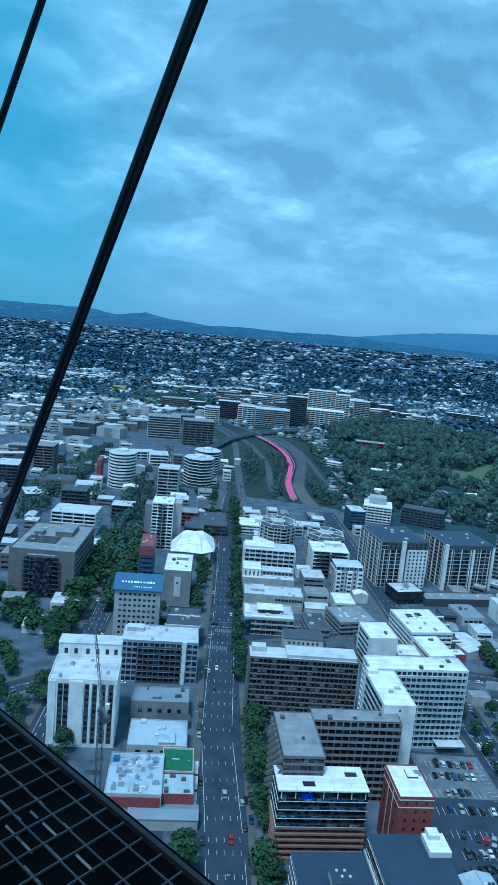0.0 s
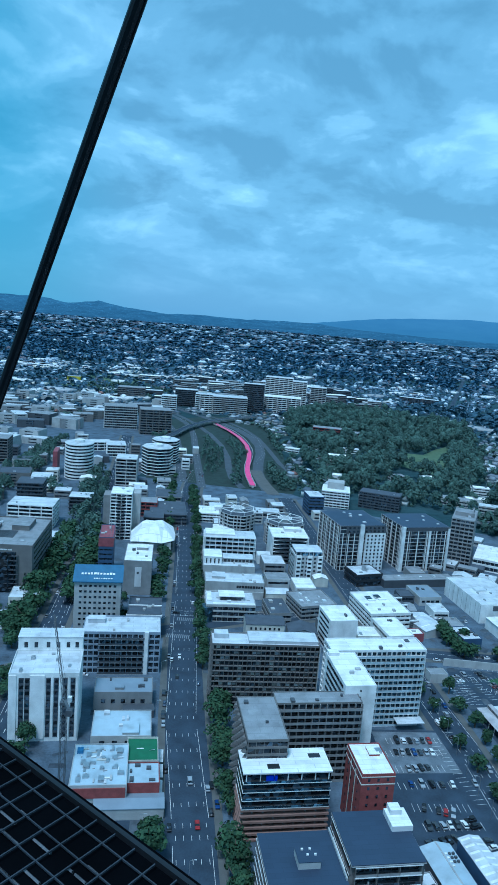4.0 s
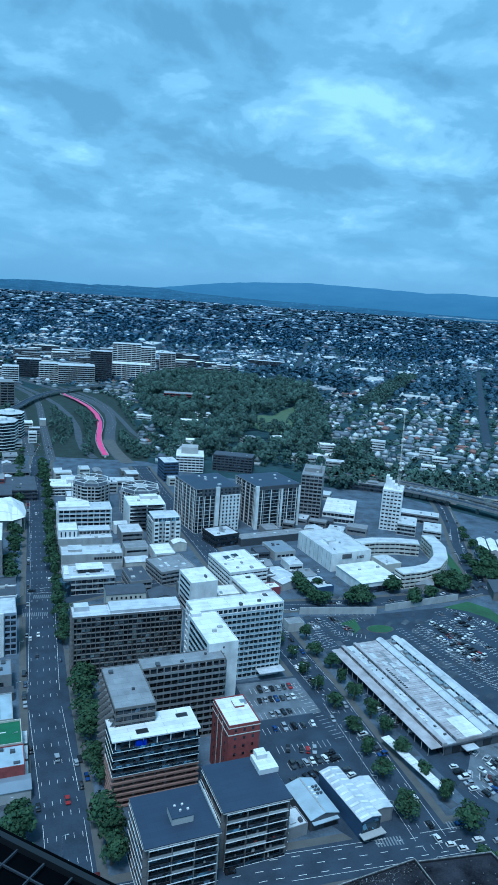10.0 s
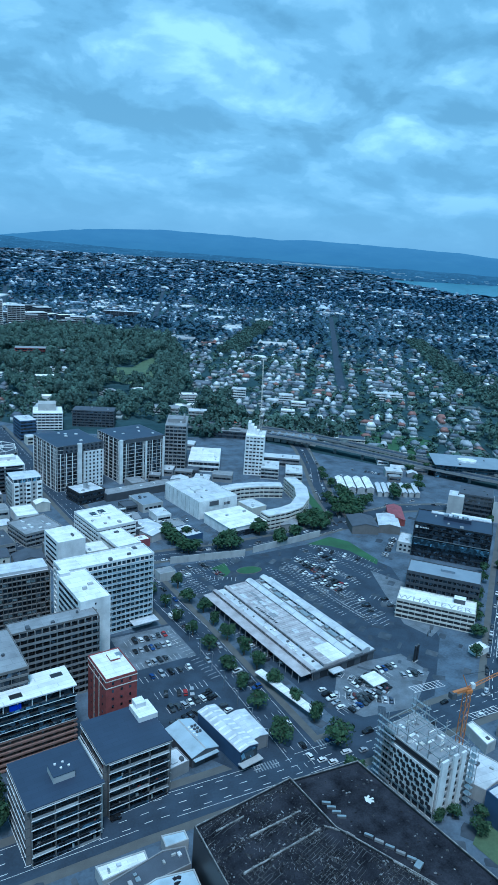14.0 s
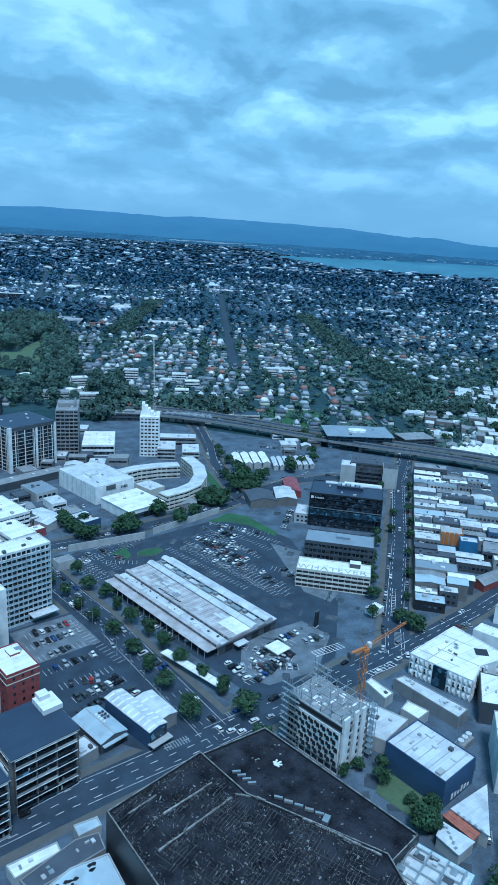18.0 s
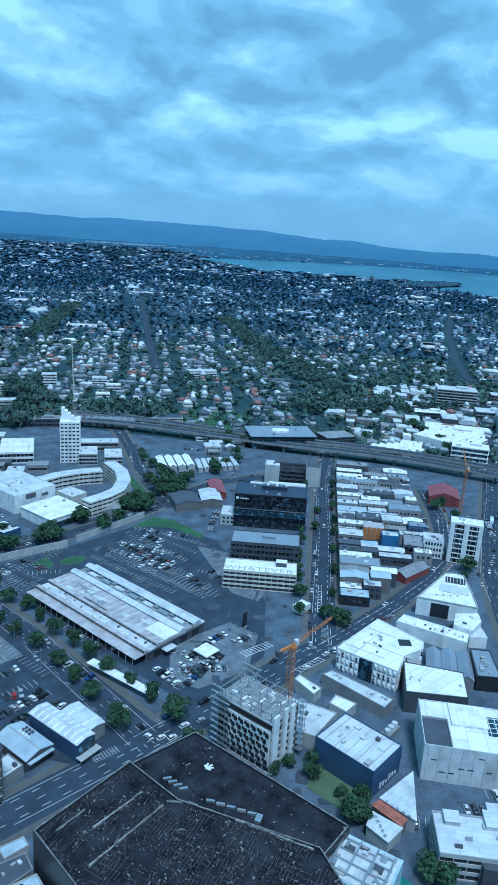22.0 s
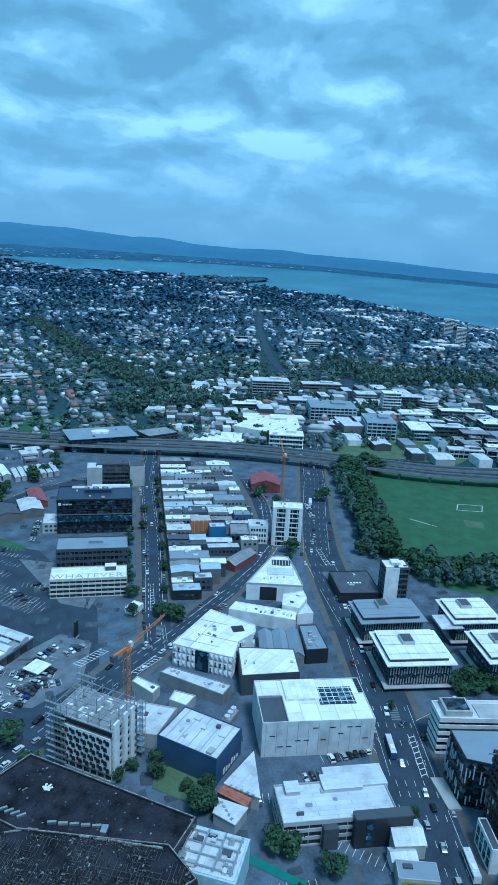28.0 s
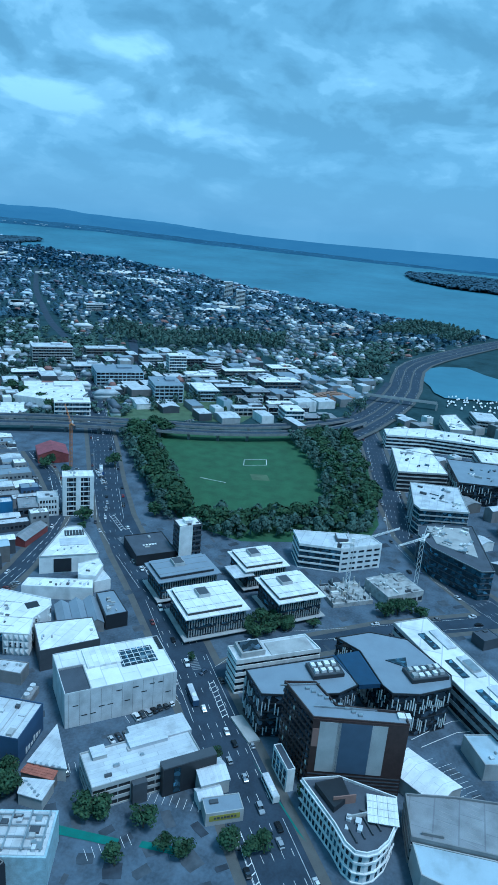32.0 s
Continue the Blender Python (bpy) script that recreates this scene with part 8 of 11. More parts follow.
# ---- unfinished tower and its cranes ----
e = block("unfinished_tower", "concrete tower under construction with patterned panels", 156.5, 165.5, 17, 26, 22, 12, 7, PALE, ROOFGREY, sp=0.28, bays=(5, 8), pier=0.5, proud=0.5, gear=0, parapet=0.2)
piece("patterned_wall", WHITE, e, -8.8, -2, 4, 0.5, 21, 15)
hood = mesh_of("hooded_opening", *prism([(-0.75, 0), (0.75, 0), (0.75, 1.3), (0.5, 1.75), (0.0, 1.95), (-0.5, 1.75), (-0.75, 1.3)], 0, 0.2), BLACK)
for j in range(5):
    for i in range(7):
        a_ = -11.4 + i * 3.0 + (j % 2) * 1.0
        for da, dz, grow_ in ((0, 0, 1.0), (1.15, 0.95, 0.72)):
            if a_ + da < 8.2:
                ob = new("hooded_opening", hood)
                ob.parent = e
                ob.matrix_basis = Matrix.Translation((-9.06, a_ + da, 4.4 + j * 2.9 + dz)) @ Matrix(((0, 0, -1, 0), (1, 0, 0, 0), (0, 1, 0, 0), (0, 0, 0, 1))) @ Matrix.Diagonal((grow_, grow_, 1, 1))
piece("white_fin", WHITE, e, -6.5, -13.4, 0, 3.4, 0.8, 25)
piece("white_fin", WHITE, e, -0.5, -13.4, 0, 2.2, 0.8, 25)
piece("white_fin", WHITE, e, 4.5, -13.2, 0, 2.4, 0.8, 24)
piece("slab_edge", GREY, e, 0, 0, 19.2, 17.6, 26.6, 0.5)
piece("open_storey", BLACK, e, -8.6, -2, 19.7, 0.3, 22, 2.0)
for i in range(4):
    for j in range(6):
        if i in (0, 3) or j % 2 == 0:
            piece("steel_column", STEEL, e, -8 + i * 5.3, -12 + j * 4.8, 22, 0.22, 0.22, 4.6 + 2.4 * ((i + j) % 2))
for j in range(6):
    piece("steel_beam", STEEL, e, 0, -12 + j * 4.8, 25.6 + 0.3 * (j % 2), 17, 0.2, 0.22)
for i in range(4):
    piece("steel_beam", STEEL, e, -8 + i * 5.3, 0, 25.4, 0.2, 25, 0.22)
q = random.Random(9)
for k in range(36):
    piece("deck_board", q.choice((ROOFWHITE, PALE, CREAM, GREY)), e, q.uniform(-7, 7), q.uniform(-11, 11), 22.15, q.uniform(0.5, 3.5), q.uniform(0.3, 1.5), q.uniform(0.1, 0.6), q.choice((0, 90)))
for side in (-1, 1):
    for i in range(6):
        piece("scaffold_pole", STEEL, e, side * 9.6, 7 + i * 1.6, 0, 0.14, 0.14, 29)
    for j in range(10):
        piece("scaffold_deck", STEEL, e, side * 9.6, 11, 2.5 + j * 2.7, 0.9, 9, 0.12)
for i in range(4):
    piece("scaffold_pole", STEEL, e, 7.5 + (i % 2) * 2, -13.5 - (i // 2) * 2.4, 0, 0.14, 0.14, 26)
for j in range(9):
    piece("scaffold_deck", STEEL, e, 8.5, -14.6, 2.5 + j * 2.7, 2.4, 2.6, 0.12)


def bars(name, members, t, material, parent):
    """Many thin straight members in one mesh."""
    v, f = [], []
    for p, q_ in members:
        p, q_ = Vector(p), Vector(q_)
        w_ = (q_ - p).normalized()
        s_ = w_.orthogonal().normalized() * t / 2
        r_ = w_.cross(s_)
        i = len(v)
        v += [c_ + o_ for c_ in (p, q_) for o_ in (s_ + r_, s_ - r_, -s_ - r_, r_ - s_)]
        f += [(i + a_, i + (a_ + 1) % 4, i + 4 + (a_ + 1) % 4, i + 4 + a_) for a_ in range(4)]
    return shape(name, v, f, material, parent)


PL = bars("charred_framework", bars_later[1], 0.13, mat("charred_purlins", (0.075, 0.076, 0.080), 0.9, size=2, var=0.6), bars_later[0])
tagged(PL, "bared charred purlins", "", "", "stuff")


def lattice(name, label, x, y, z, h, wide, material, jib=0.0, jib_az=0.0, jib_el=60.0, group="tower cranes", bays=0):
    """A tower crane: lattice mast, cab, luffing jib and counterweight."""
    e = thing(name, x, y, 0, label, "crane", group, z)
    n = bays or max(4, int(h / 3.4))
    r = wide / 2
    cs = ((-r, -r), (r, -r), (r, r), (-r, r))
    for cx, cy in cs:
        bar("mast_leg", (cx, cy, 0), (cx, cy, h), 0.22, material, e)
    members = [((*cs[a_], k * h / n), (*cs[(a_ + 1) % 4], (k + 1) * h / n)) for k in range(n) for a_ in range(4)]
    tagged(bars("bracing", members, 0.13, material, e), "thin lattice bracing", "", "", "stuff")
    piece("slewing_ring", material, e, 0, 0, h, wide * 1.3, wide * 1.3, 1.2)
    piece("cab", WHITE, e, wide, 0, h + 1.2, 1.5, 1.6, 2.0)
    if jib:
        a_, b_ = radians(jib_az), radians(jib_el)
        way = Vector((math.sin(a_) * math.cos(b_), math.cos(a_) * math.cos(b_), math.sin(b_)))
        s_ = Vector((math.cos(a_), -math.sin(a_), 0)) * 0.6
        up = s_.cross(way).normalized() * 1.0
        foot = Vector((0, 0, h + 1.4))
        tip = foot + way * jib
        for off in (s_, -s_, up):
            bar("jib_chord", foot + off, tip + off * 0.5, 0.2, material, e)
        m = int(jib / 2.6)
        members = []
        for k in range(m):
            p, q_ = foot + way * jib * k / m, foot + way * jib * (k + 1) / m
            members += [(p + s_, q_ + up), (p + up, q_ - s_)]
        tagged(bars("jib_bracing", members, 0.12, material, e), "thin lattice bracing", "", "", "stuff")
        flat = Vector((way.x, way.y, 0)).normalized()
        bar("counter_jib", foot, foot - flat * 8 + Vector((0, 0, 0.4)), 1.1, material, e)
        o_ = foot - flat * 8
        piece("counterweight", DARKGREY, e, o_.x, o_.y, o_.z - 1.6, 2.2, 2.2, 2.4)
        bar("a_frame", foot, foot - flat * 4 + Vector((0, 0, 7)), 0.25, material, e)
        bar("stay_rope", foot - flat * 4 + Vector((0, 0, 7)), tip, 0.08, DARKSTEEL, e)
    return e


lattice("tower_crane", "orange luffing tower crane beside the unfinished tower", 174.5, 167, 0, 37, 2.0, ORANGE, 25, 84, 6)
lattice("tower_crane", "pale luffing tower crane over the white tower", 264, 540, 0, 50, 2.0, CREAM, 50, 20, 74)
lattice("tower_crane", "grey tower crane standing by the white apartments", -63, 248, 0, 37, 2.2, mat("dull_crane_steel", (0.10, 0.11, 0.12), 0.6, 0.2), 34, -28, 52)
lattice("tower_crane", "white tower crane on the building site", 343.6, 31, 0, 32, 2.0, WHITE, 30, 140, 10)
lattice("tower_crane", "white tower crane by the harbour offices", 366.8, -4.7, 0, 32, 2.0, WHITE, 34, -70, 12)
lattice("tower_crane", "slim red and white crane beyond the viaduct", 452, 268, 0, 34, 1.6, ORANGE, 18, 40, 40)

# ---- blue store, faceted building, sheds ----
e = solid("blue_store", "dark blue walled store with a pale flat roof", 181, 134.5, 20, 26, 11.5, 8, BLUEWALL, ROOFPALE, 0.7, 8)
for k in range(5):
    piece("roof_seam", PALE, e, 0, -10 + k * 5, 11.66, 19, 0.25, 0.2)
for k in range(6):
    piece("white_mural_panel", PAINT, e, -4 + k * 2.1, -13.1, 1.2, 1.3, 0.08, 2.6 - 0.6 * (k % 3))
e = thing("faceted_building", 241, 172, 0, "white building wrapped in faceted triangular panels", "building", "city buildings")
FOOT.append((241, 172, 40, 36, 0))
FACET = [(-19.6, 11.4), (16.9, 17.2), (18.6, -9.2), (13.9, -12.6), (1.2, -11.3), (-10.8, -17.1)]
shape("wall", *prism(FACET[::-1], 0, 11.0), WHITE, e)
shape("roof", *prism([(x_ * 0.97, y_ * 0.97) for x_, y_ in FACET[::-1]], 11.01, 11.3), ROOFWHITE, e)
for p, q_ in zip(FACET, FACET[1:] + FACET[:1]):
    bar("coping", (*p, 11.2), (*q_, 11.2), 0.5, WHITE, e)
facet = mesh_of("facet_panel", [(-1.1, 0, 0), (1.1, 0, 0), (1.1, 0, 3.5), (-1.1, 0, 3.5), (0.2, -0.85, 2.0)], ((0, 1, 4), (1, 2, 4), (2, 3, 4), (3, 0, 4)), WHITE)
q = random.Random(15)
for p, q_, gap in (((-19.6, 11.4), (-10.8, -17.1), (5, 6, 7)), ((-10.8, -17.1), (1.2, -11.3), ()), ((1.2, -11.3), (13.9, -12.6), (2, 3))):
    a_, b_ = Vector(p), Vector(q_)
    ln, rot_ = (b_ - a_).length, math.degrees(math.atan2(b_.y - a_.y, b_.x - a_.x))
    nrm = Vector((b_.y - a_.y, a_.x - b_.x)).normalized()
    n_ = int(ln / 2.25)
    for i in range(n_):
        c_ = a_.lerp(b_, (i + 0.5) / n_) + nrm * 0.05
        for j in range(3):
            if i in gap:
                continue
            ob = new("facet_panel", facet)
            ob.parent = e
            up = (i + j) % 2
            ob.matrix_basis = pose(c_.x, c_.y, 0.3 + j * 3.55, 0, 0, rot_) @ (pose(0, 0, 3.5) @ Matrix.Diagonal((1, 1, -1, 1)) if up else Matrix.Identity(4))
            if q.random() < 0.28:
                piece("dark_triangle_window", BLACK, e, c_.x + nrm.x * 0.5, c_.y + nrm.y * 0.5, 1.0 + j * 3.55, 0.7, 0.5, 2.2, rot_)
c_ = Vector((-19.6, 11.4)).lerp(Vector((-10.8, -17.1)), 0.5)
piece("glazed_link", GLASSBLUE, e, c_.x - 0.1, c_.y, 0.3, 6.6, 0.6, 10.4, -73)
piece("roof_court", BLACK, e, 10.5, -4.5, 11.31, 6, 5.5, 0.06, -40)
for k, (x_, y_, ln, rot_) in enumerate(((-4, 6, 26, 10), (-2, -3, 24, -73), (8, 8, 15, -73), (-11, 2, 20, -73))):
    piece("roof_seam", PALE, e, x_, y_, 11.31, ln, 0.3, 0.14, rot_)
for k in range(7):
    piece("vent", q.choice((STEEL, PALE, DARKGREY)), e, q.uniform(-9, 11), q.uniform(-3, 11), 11.31, q.uniform(0.6, 1.6), q.uniform(0.6, 2), q.uniform(0.4, 0.9), 10)
LOW_SHEDS = (("long_shed", "long low shed with a pale roof", [(206.9, 178.5), (213.0, 178.0), (219.5, 147.6), (211.5, 146.1)], 5.5, GREY, ROOFPALE, 9), ("low_shed", "low shed with a white flat roof", [(195.1, 184.3), (199.3, 185.1), (200.3, 172.1), (194.3, 171.0)], 4.5, PALE, ROOFWHITE, 1), ("low_shed", "small white roofed store", [(195.7, 163.1), (202.0, 165.4), (205.0, 155.9), (197.1, 154.6)], 4.5, PALE, ROOFWHITE, 0),
             ("low_shed", "low pale roofed store with skylights", [(182.5, 176.9), (192.0, 155.3), (174.4, 150.6), (168.5, 161.9)], 6, PALE, ROOFPALE, 6))
e = solid("cooling_plant", "row of round cooling fans on a frame", 206, 138, 9, 4, 3, 10, GREY, ROOFGREY, 0, 0)
for k in range(3):
    shape("fan_housing", *prism([(-3 + k * 3 + 1.2 * math.cos(a_ * 0.52), 1.2 * math.sin(a_ * 0.52)) for a_ in range(12)], 3.15, 4.6), ROOFPALE, e)
def grow(pts, d):
    """A plan polygon moved outwards by d, anticlockwise."""
    if sum(p[0] * q_[1] - p[1] * q_[0] for p, q_ in zip(pts, pts[1:] + pts[:1])) < 0:
        pts = pts[::-1]
    out = []
    for k in range(len(pts)):
        a_, b_, c_ = Vector(pts[k - 1]), Vector(pts[k]), Vector(pts[(k + 1) % len(pts)])
        u_, w_ = (b_ - a_).normalized(), (c_ - b_).normalized()
        nu, nw = Vector((u_.y, -u_.x)), Vector((w_.y, -w_.x))
        m_ = (nu + nw).normalized()
        p = b_ + m_ * d / max(0.35, m_.dot(nu))
        out.append((p.x, p.y))
    return out

def flat_poly(name, label, pts, h, wall, roof, gear=4, parapet=0.4, seam=4.5, group="city buildings"):
    """A low flat-roofed building on any plan: wall, roof sheet with lap joints, edge upstands, vents."""
    cx_, cy_ = sum(p[0] for p in pts) / len(pts), sum(p[1] for p in pts) / len(pts)
    e = thing(name, cx_, cy_, 0, label, "building", group)
    loc = grow([(p[0] - cx_, p[1] - cy_) for p in pts], 0)
    FOOT.append((cx_, cy_, max(p[0] for p in loc) - min(p[0] for p in loc), max(p[1] for p in loc) - min(p[1] for p in loc), 0))
    shape("wall", *prism(loc, 0, h), wall, e)
    shape("roof", *prism(grow(loc, -0.45), h, h + 0.12), roof, e)
    r = random.Random(int(cx_ * 11 + cy_))
    for p, q_ in zip(loc, loc[1:] + loc[:1]):
        a_, b_ = Vector(p), Vector(q_)
        nrm = Vector((b_.y - a_.y, a_.x - b_.x)).normalized()
        m_ = (a_ + b_) / 2 - nrm * 0.2
        piece("parapet", wall, e, m_.x, m_.y, h, (b_ - a_).length - 0.02, 0.38, parapet, math.degrees(math.atan2(b_.y - a_.y, b_.x - a_.x)))
    a_, b_ = max(zip(loc, loc[1:] + loc[:1]), key=lambda w_: math.hypot(w_[1][0] - w_[0][0], w_[1][1] - w_[0][1]))
    turn = math.degrees(math.atan2(b_[1] - a_[1], b_[0] - a_[0]))
    made = 0
    for k in range(gear * 12):
        x_, y_ = r.uniform(min(p[0] for p in loc), max(p[0] for p in loc)), r.uniform(min(p[1] for p in loc), max(p[1] for p in loc))
        if made < gear and in_poly(x_, y_, grow(loc, -2.2)):
            made += 1
            piece(r.choice(("vent", "duct", "air_handler", "skylight")), r.choice((ROOFPALE, STEEL, PALE, DARKGREY)), e, x_, y_, h + 0.12, r.uniform(0.6, 1.6), r.uniform(0.6, 2.2), r.uniform(0.3, 0.9), turn)
    return e


flat_poly("white_box", "white roofed box building above a dark storey", [(239.9, 159.0), (255.5, 137.5), (241.2, 125.5), (222.5, 144.3)], 10, DARKGREY, ROOFWHITE, 4)
for low_ in LOW_SHEDS:
    flat_poly(*low_)
# three grey roof ridges side by side, and the dark shed beside them
for k in range(3):
    gable("sawtooth_shed", "narrow shed with a grey ribbed pitched roof", 257.6 + k * 5.0, 154.2 - k * 5.2, 7.0, 23, 5.2, 2.4, -52, GREY, SLATEROOF, "y", strips=0)
flat_poly("dark_shed", "dark low shed with a grey roof and vents", [(279.3, 149.0), (285.6, 142.2), (270.0, 126.5), (262.1, 134.2)], 7.5, BLACK, SLATEROOF, 10)
flat_poly("long_white_building", "long low white building with roof vents", [(270.5, 186.9), (279.1, 188.7), (291.4, 157.3), (283.3, 153.0)], 7, WHITE, ROOFWHITE, 10)
e = flat_poly("small_white_house", "small white flat roofed building on the corner", [(299.9, 171.3), (310.7, 164.8), (304.5, 158.7), (291.9, 156.2), (289.5, 165.5)], 9, WHITE, ROOFWHITE, 2)
flat_poly("small_white_house", "low white annex of the corner building", [(300.1, 161.6), (305.4, 159.9), (297.6, 150.5), (290.8, 156.4)], 6, WHITE, ROOFPALE, 1)
e = thing("wedge_building", 316, 184, 0, "white building with a rounded wedge roof and dark window", "building")
FOOT.append((316, 184, 44, 34, 30))
outline = [(-20.4, 9.1), (11.9, 16.0), (17, 17.0), (20.5, 15.5), (23, 12.0), (24, 9.0), (12.2, -3.4), (-2.9, -17.5)]
shape("wall", *prism(outline[::-1], 0, 10.0), WHITE, e)
shape("roof", *prism(grow(outline, -0.6), 10.01, 10.5), ROOFWHITE, e)
for p, q_ in zip(outline, outline[1:] + outline[:1]):
    bar("coping", (*p, 10.55), (*q_, 10.55), 0.5, PALE, e)
fw = Vector((17.5, -26.6, 0)).normalized()
for name_, m_, s_, w_, z_, h_ in (("dark_window", BLACK, 12.5, 9.5, 0.6, 8.0), ("shop_window", GLASS, 26, 6, 0.5, 3.0)):
    c_ = Vector((-20.4, 9.1, 0)) + fw * s_ + Vector((-fw.y, fw.x, 0)) * -0.1
    piece(name_, m_, e, c_.x, c_.y, z_, w_, 0.3, h_, math.degrees(math.atan2(fw.y, fw.x)))
piece("roof_step", ROOFPALE, e, 4, 2, 10.5, 16, 9, 0.35, -56)
piece("roof_court", BLACK, e, 14, 8, 10.52, 11, 7, 0.3, -56)
for k in range(6):
    piece("court_beam", ROOFWHITE, e, 14 + (k - 2.5) * 1.0, 8 - (k - 2.5) * 1.5, 10.84, 0.25, 7, 0.2, -56)
for k in range(4):
    piece("vent", STEEL, e, -10 + k * 3.0, 4 - k * 2.5, 10.5, 0.8, 0.8, 0.7)

# ---- concrete box, parking building, small corner houses ----
e = solid("concrete_box", "big pale concrete box with slot windows and a white roof", 221, 108, 27, 45, 15.5, 42, mat("pale_precast_panels", (0.56, 0.57, 0.57), 0.8, size=4, bump=0.2, dirt=0.3), ROOFWHITE, 0.5, 2)
q = random.Random(21)
for k in range(12):
    piece("slot_window", BLACK, e, -13.55, -19 + 3.4 * k, q.choice((4.5, 7, 9.5, 12.5)), 0.12, 2.2, 0.35)
for k in range(11):
    piece("panel_joint", GREY, e, -13.53, -21 + 4.2 * k, 0.3, 0.06, 0.1, 15)
piece("dark_roof_well", ROOFDARK, e, -5.5, 17.4, 15.66, 15, 9.6, 0.08)
piece("well_wall", PALE, e, 2.2, 17.4, 15.66, 0.4, 9.6, 0.9)
piece("well_wall", PALE, e, -5.5, 12.4, 15.66, 15, 0.4, 0.9)
piece("glass_roof", GLASSBLUE, e, 2, -10, 15.66, 11, 15, 0.35)
for k in range(6):
    piece("glazing_bar", ROOFWHITE, e, 2, -16.5 + k * 2.6, 16.0, 11, 0.2, 0.2)
for k in range(4):
    piece("glazing_bar", ROOFWHITE, e, -2 + k * 2.8, -10, 16.02, 0.2, 15, 0.2)
for k in range(7):
    piece("solar_panel", BLACK, e, 4 + k * 1.4, -21.2, 15.8, 1.1, 2.0, 0.15)
piece("roof_step", ROOFWHITE, e, 6, 4, 15.66, 13, 14, 0.9)
e = block("parking_building", "parking building with open decks and a pale roof", 185, 78, 40, 17, 9.5, -46, 3, PALE, ROOFPALE, glass=BLACK, sp=0.42, bays=(9, 4), pier=0.25, gear=4, rooms=[(4, 7, 14, 7, 1.4), (-14, 6, 5, 5, 1.5)])
piece("upper_roof", ROOFPALE, e, 10, 10, 0, 22, 10, 10.4)
piece("dark_stair_block", BLACK, e, 14, -9.5, 0, 20, 4, 11.5)
piece("stair_glass", GLASSBLUE, e, 9, -11.6, 1, 2.4, 0.2, 10)
piece("roof_tray", DARKGREY, e, 14, -9.5, 11.5, 20, 4, 0.5)
piece("dark_link", DARKGREY, e, -4, -9.5, 0, 5, 3, 8.5)
gable("hip_house", "small building with a pale hipped roof", 191, 54, 11, 11, 6, 2.0, 40, PALE, ROOFPALE)
gable("hip_house", "small white outbuilding behind the old house", 184, 52, 6, 9, 4, 1.2, 40, WHITE, ROOFPALE)
e = solid("yellow_building", "low building with a grey roof and a yellow sign front", 180, 45.5, 7, 13, 5, 32, PALE, SLATEROOF, 0.3, 1)
piece("yellow_sign", mat("yellow_paint", (0.34, 0.31, 0.06), 0.7), e, -3.52, 0, 1.9, 0.14, 10.5, 2.2)
sign_bars(e, -3.6, 0, 2.6, 8, 0.8, 7, DARKGREY, 0, 90)
e = thing("angular_roofs", 168.0, 110.1, 0, "angular low building with pale roofs and a strip of red tiles", "building")
UPROOF, LOROOF = [(23.4, 6.0), (5.2, -9.4), (4.1, -4.5), (2.8, 5.2)], [(-9.3, 0.7), (-2.8, 3.3), (0.0, -7.8), (-8.9, -8.6)]
TILED = [Vector(p) for p in [(-1.0, 5.4), (3.1, 5.0), (3.9, -6.6), (-0.1, -7.1)]]
for ring_, h_ in ((UPROOF, 6.0), (LOROOF, 5.0)):
    ring_ = grow(ring_, 0)
    shape("wall", *prism(grow(ring_, -0.3), 0, h_ - 0.4), PALE, e)
    shape("pale_roof", *prism(ring_, h_ - 0.39, h_), ROOFPALE, e)
    for k in range(5):
        x_, y_ = Vector(ring_[0]).lerp(Vector(ring_[2]), 0.2 + 0.15 * k)
        piece("skylight", STEEL, e, x_, y_, h_, 1.2, 0.8, 0.3, 30 * k)
shape("wall", *prism(grow([tuple(p) for p in TILED], -0.2), 0, 4.7), BROWN, e)
for i in range(14):
    for j in range(4):
        a_, b_ = TILED[0].lerp(TILED[1], (j + 0.5) / 4), TILED[3].lerp(TILED[2], (j + 0.5) / 4)
        c_ = a_.lerp(b_, (i + 0.5) / 14)
        piece("roof_tile", TERRACOTTA, e, c_.x, c_.y, 4.75 + 0.1 * j + 0.05 * (i % 2), 0.95, 1.1, 0.24, math.degrees(math.atan2(b_.y - a_.y, b_.x - a_.x)))
e = thing("wrapped_building", 140, 98, 20, "building wrapped in pale sheeting with a cluttered roof", "building")
piece("wall", mat("pale_sheeting", (0.40, 0.52, 0.56), 0.5, size=2, var=0.25), e, 0, 0, 0, 17, 22, 12)
piece("roof", ROOFPALE, e, 0, 0, 12, 15.6, 20.6, 0.2)
for k in range(4):
    piece("roof_frame", STEEL, e, 0, -9 + k * 5.5, 13.0, 14, 0.5, 0.5)
    piece("roof_frame", STEEL, e, -6 + k * 4, 0, 12.6, 0.4, 19, 0.4)
plant_boxes(e, 16, 20, 12.2, 16, 5)
flat_poly("low_roofs", "long narrow building with a white roof by the street", [(36, 171), (52, 171.5), (52, 167.5), (37, 165)], 4, PALE, ROOFWHITE, 2)
flat_poly("low_roofs", "small shop with a pale blue roof by the street", [(58.5, 175), (66.5, 174.5), (66.5, 170.5), (58.5, 170)], 4, PALE, PALEBLUE, 1)
flat_poly("low_roofs", "scorched low building with a dark grey roof", [(38, 163.5), (57, 169), (64.5, 168), (64, 161), (40, 157.5)], 4.4, GREY, ROOFDARK, 6)
